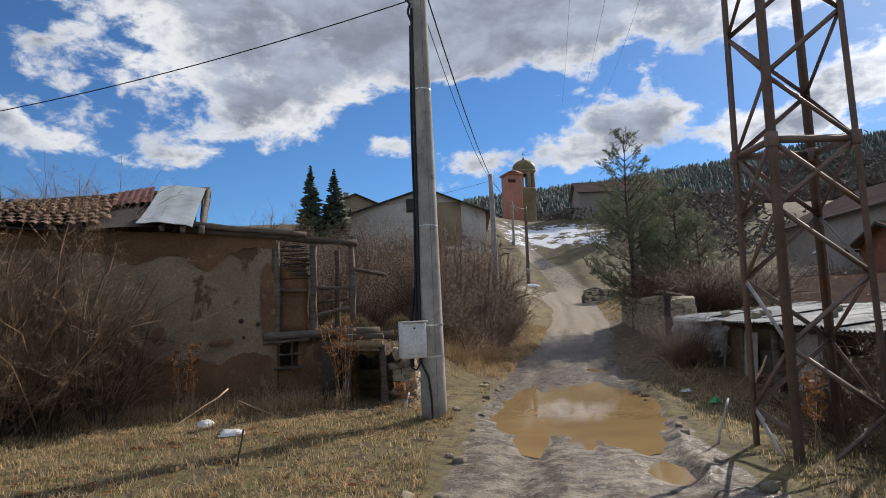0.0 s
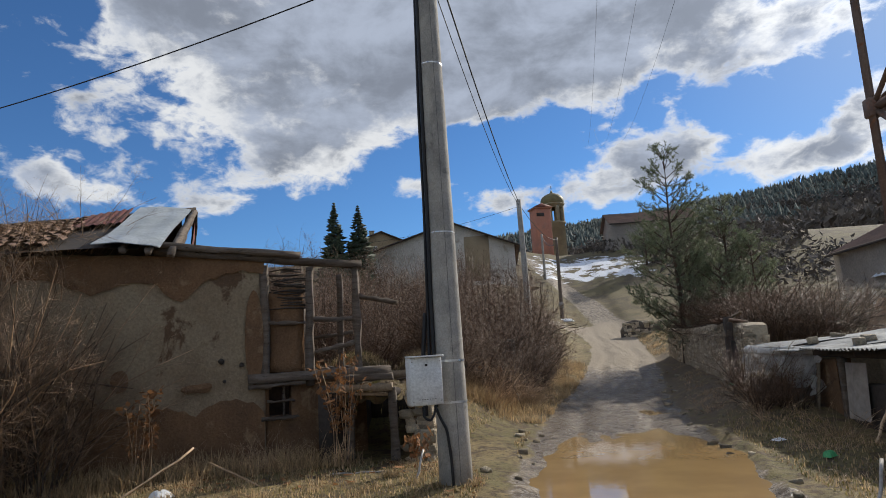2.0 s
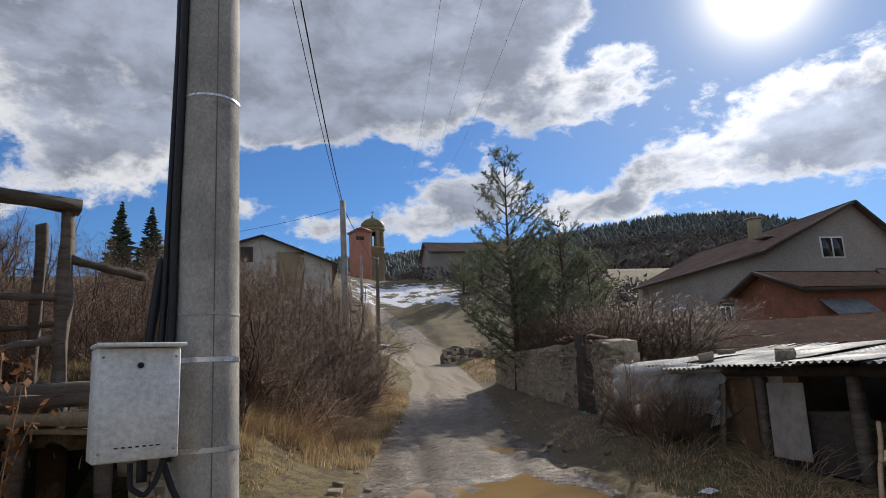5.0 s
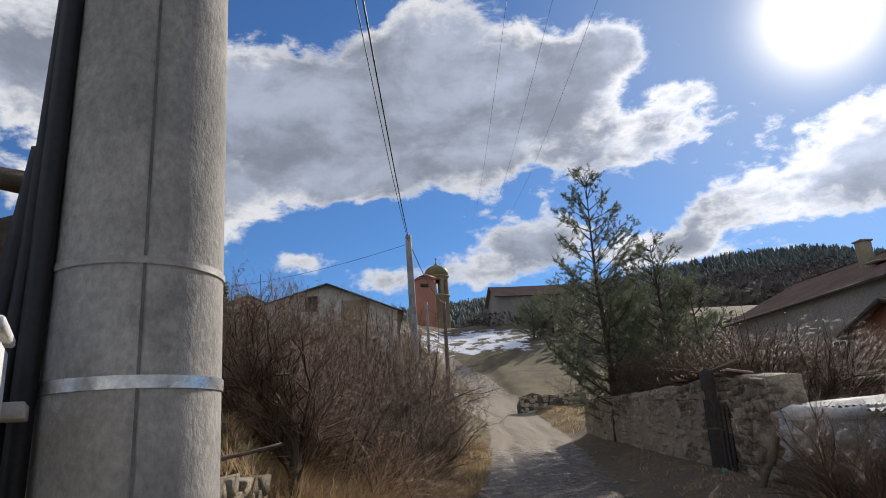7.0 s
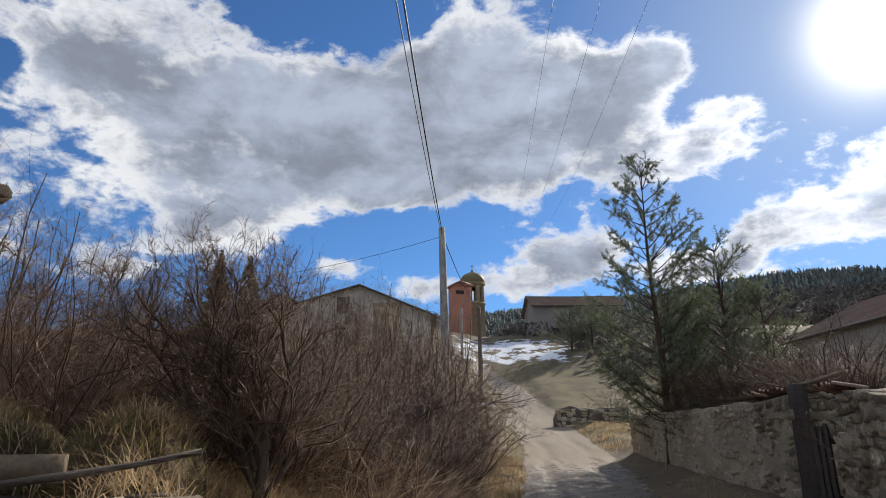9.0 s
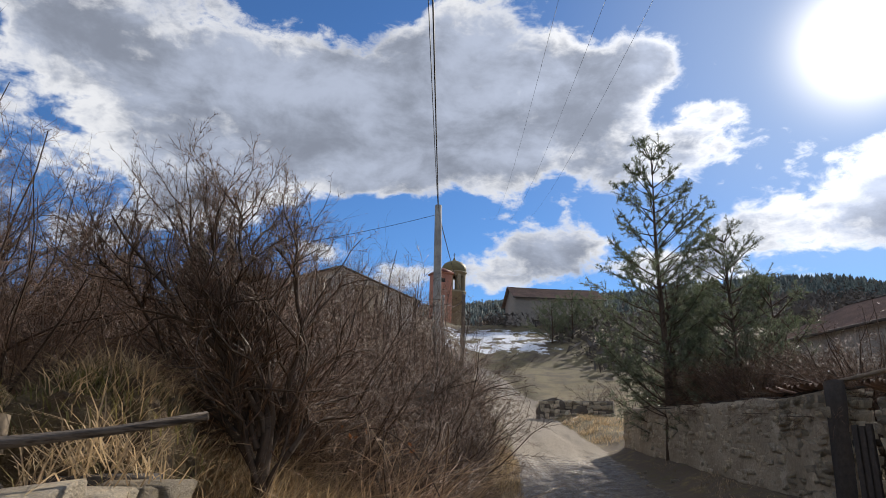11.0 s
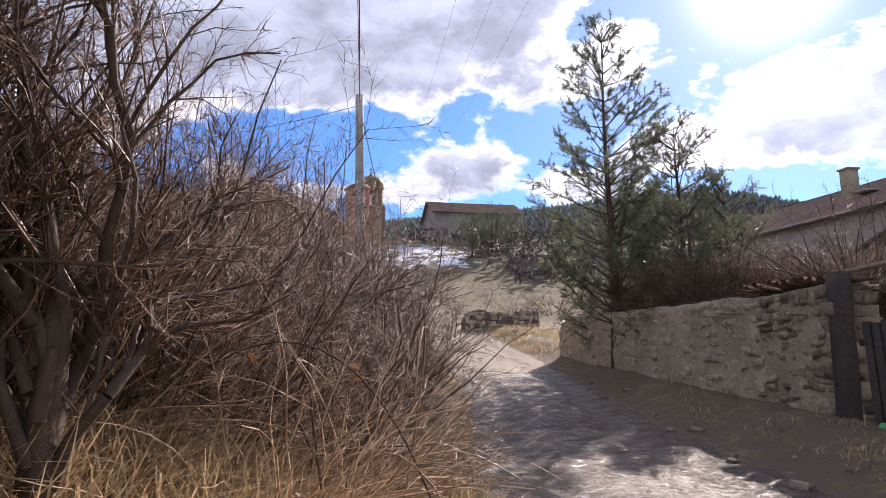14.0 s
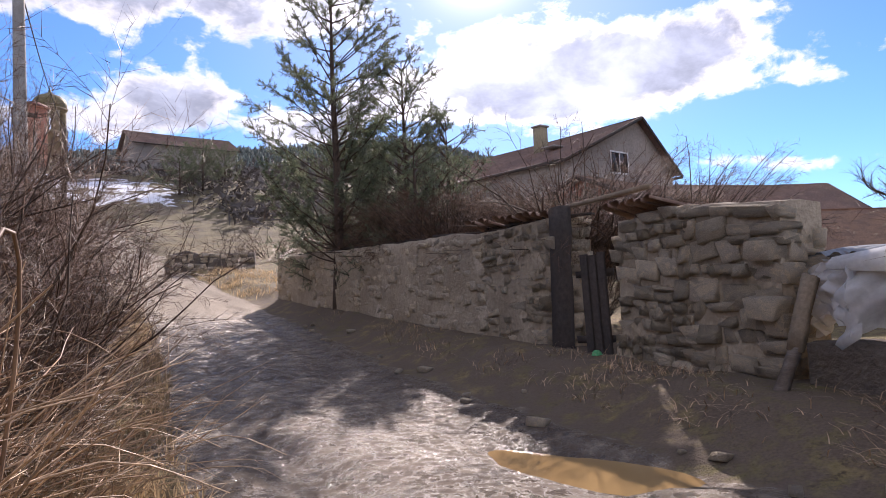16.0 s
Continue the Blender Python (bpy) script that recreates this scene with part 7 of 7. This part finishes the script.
scrap("paper_scrap", 4.5, 11.2, 0.2, 0.14, 0.04, M_WHITE, "pale paper scrap on the bank", "litter", 30)
scrap("snow_heap", 5.9, 55.2, 1.4, 0.8, 0.3, M_SNOW, "small heap of old snow by the pole", "snow", 0)
scrap("snow_heap", 25.5, 43.0, 3.2, 1.4, 0.5, M_SNOW, "bank of old snow on a low roof", "snow", 0, 1.6)

r = np.random.default_rng(58)
pl = scatter(2600, -7, 1.0, 2.0, 10.5, 59, lambda x, y, d, u: (d < -1.5) & off_house(x, y) & (fbm(x, y, 1.3, 7) > 0.0))
c3 = np.stack([pl[:, 0], pl[:, 1], height(pl[:, 0], pl[:, 1]) + 0.03], 1)
u3, v3 = r.normal(0, 1, c3.shape) * (0.026, 0.026, 0.008), r.normal(0, 1, c3.shape) * (0.026, 0.026, 0.008)
tagged(part("fallen_leaves", np_mesh("fallen_leaves", np.stack([c3 - u3, c3 + v3, c3 + u3, c3 - v3], 1).reshape(-1, 3), np.arange(len(c3) * 4).reshape(-1, 4), M_LEAF), None), "brown fallen leaves scattered on the turf", "leaves", kind="stuff")
# loose stones and clods by the lane
r = np.random.default_rng(60)
for i in range(70):
    y = r.uniform(4.0, 26)
    sg = r.choice([-1, 1])
    x = np.interp(y, ROAD_Y, ROAD_X) + sg * (1.3 + abs(r.normal(0, 0.25)))
    s = r.uniform(0.04, 0.11)
    ob = new("loose_stone", STONES[i % 14])
    ob.matrix_basis = pose(x, y, gz(x, y) + s * 0.15, r.uniform(-15, 15), r.uniform(-15, 15), r.uniform(0, 360)) @ Matrix.Diagonal((s * 1.4, s, s * 0.7, 1))
    tagged(ob, "small grey stone at the lane edge", "stone", "loose lane stones")

# arching bramble with orange leaves
arch = thing("bramble_arch", "long red-brown bramble cane with a few orange leaves", "bramble", (0.95, 15.1, gz(0.95, 15.1)))
t = np.linspace(0, 1, 16)
P = np.stack([0.0 - 1.25 * t ** 1.5, 0.05 + 0.5 * t, 1.2 * np.sin(t * 2.2)], 1)
part("cane", Geo().tube(P, np.linspace(0.006, 0.003, 16), 6), M_BARK, arch)
V, T = [], []
r = np.random.default_rng(70)
for k in (7, 11, 12):
    for _ in range(3):
        c = P[k] + r.normal(0, 0.04, 3)
        u, v = r.normal(0, 0.013, 3), r.normal(0, 0.013, 3)
        b = len(V)
        V += [c - u, c + v, c + u * 1.2, c - v]
        T += [(b, b + 1, b + 2), (b, b + 2, b + 3)]
tagged(part("leaf_cluster", np_mesh("leaf_cluster", V, np.array(T), M_LEAF_ORANGE), None, arch, "orange withered leaves"), kind="stuff")

r = np.random.default_rng(72)
for i in range(14):
    x, y = r.uniform(-0.9, 0.7), r.uniform(15.4, 17.4)
    cane_t = thing("arching_cane", "dark red arching bramble cane out of the thicket", "bramble", (x, y, gz(x, y)), r.uniform(0, 360), group="arching canes")
    t = np.linspace(0, 1, 12)
    L, H = r.uniform(0.5, 1.1), r.uniform(0.6, 1.2)
    part("stem", Geo().tube(np.stack([L * t ** 1.4, 0.15 * np.sin(t * 3 + i), H * np.sin(t * 2.3)], 1), np.linspace(0.006, 0.003, 12), 5), M_VINE if i % 3 else M_BARK, cane_t)

# scrub and hedges on the far slope below the church
r = np.random.default_rng(90)
V, T = [], []
for i in range(900):
    y = r.uniform(62, 116)
    x = r.uniform(14, 40) if r.random() < 0.75 else r.uniform(-14, 4)
    if y < 90 and 4 < x < 19:
        continue
    z, s = gz(x, y), r.uniform(0.5, 1.5)
    for j in range(14):
        c = np.array([x, y, z]) + r.normal(0, 0.45, 3) * s + np.array([0, 0, 0.55 * s])
        u, v = r.normal(0, 0.28, 3) * s, r.normal(0, 0.28, 3) * s
        b = len(V)
        V += [c, c + u, c + v]
        T.append((b, b + 1, b + 2))
tagged(part("slope_scrub", np_mesh("slope_scrub", V, np.array(T), M_BROWNWOOD), None), "brown leafless scrub on the far slope", "scrub", kind="stuff")

# fence by the far bend and posts in the meadow
fence = thing("fence", "grey broken picket fence by the lane bend", "fence", (2.6, 40, 2.2))
for i in range(9):
    part("picket", Geo().beam((0.12 * i, i * 0.5, -0.5), (0.12 * i + 0.03, i * 0.5, 1.3 + 0.1 * math.sin(i * 3)), 0.12, 0.04, 3, 0.01, rng), M_WOOD, fence)
part("fence_rail", Geo().beam((0, 0, 0.9), (1.0, 4.1, 0.9), 0.05, 0.08, 4, 0.005, rng), M_WOOD, fence)

# ---- stones of the walls and the cellar side ----
NO_TURN = Matrix.Identity(4)
near_stones = []
near_stones += [(wall_2, s) for s in course_stones((6.18, 17.0), (5.92, 16.05), (0.12, 0.02), (1.88, 1.76), 0.24, 1, 0.98, -0.008, 0.09, 0.23, 0.12, 0.42)]
near_stones += [(wall_2, s) for s in course_stones((6.46, 18.02), (6.18, 17.0), (0.17, 0.12), (1.84, 1.88), 0.24, 2, 0.97, -0.010, 0.08, 0.20, 0.10, 0.36)]
near_stones += [(wall_2, s) for s in course_stones((5.92, 16.05), (6.4, 15.93), (0.05, 0.05), (1.7, 1.6), 0.26, 3, 1.0, -0.005, 0.09, 0.2, 0.12, 0.35)]
near_stones += [(wall_1, s) for s in course_stones((6.78, 20.6), (6.62, 19.05), (0.30, 0.27), (1.93, 1.96), 0.24, 4, 0.85, -0.02, 0.08, 0.19, 0.12, 0.40)]
near_stones += [(wall_1, s) for s in course_stones((6.62, 19.05), (7.1, 18.95), (0.27, 0.27), (1.96, 1.96), 0.2, 5, 1.0, 0.02, 0.12, 0.2, 0.2, 0.4)]
near_stones += [(wall_3, s) for s in course_stones((8.66, 44.6), (11.9, 42.81), (1.9, 1.9), (3.0, 2.9), 0.3, 8, 0.9, 0.03, 0.16, 0.32, 0.25, 0.6)]
for own, (c, size, rz, k, tilt) in near_stones[:800]:
    stone(own, NO_TURN, c, size, rz, k, tilt)
for i, (c, size, rz, k, tilt) in enumerate(course_stones((-0.54, 10.75), (-0.54, 13.25), 0.0, 1.12, 0.26, 6, 0.97, 0.02, 0.10, 0.2, 0.18, 0.4) + course_stones((-0.86, 10.78), (-0.5, 10.78), 0.0, 1.1, 0.24, 7, 1.0, 0.02, 0.1, 0.18, 0.16, 0.3)):
    stone(cellar, CI, c, size, rz, k, tilt)


def joined_stones(name, rows, mat, parent, label):
    g = Geo()
    for c, size, rz, k, tilt in rows:
        me = STONES[k % 14]
        V = np.array([v.co for v in me.vertices]) * np.array(size)
        a = math.radians(rz)
        R = np.array([[math.cos(a), -math.sin(a), 0], [math.sin(a), math.cos(a), 0], [0, 0, 1]])
        quads = [p.vertices[:] for p in me.polygons if len(p.vertices) == 4]
        tris = [p.vertices[:] for p in me.polygons if len(p.vertices) == 3]
        g.add(V @ R.T + np.array(c), quads, tris)
    return tagged(part(name, np_mesh(name, np.concatenate(g.v), [np.concatenate(g.q), np.concatenate(g.t)], mat), None, parent, label), kind="stuff")


rest = []
for i in range(1, 5):
    rest += course_stones(W1[i + 1], W1[i], (W1_BASE[i + 1] + 0.02, W1_BASE[i] + 0.02), (W1_TOP[i + 1] - 0.06, W1_TOP[i] - 0.06), 0.22, 20 + i, 0.62, -0.012, 0.1, 0.2, 0.18, 0.45)
joined_stones("rubble_face", rest, M_STONE, wall_1, "half-buried rubble stones")
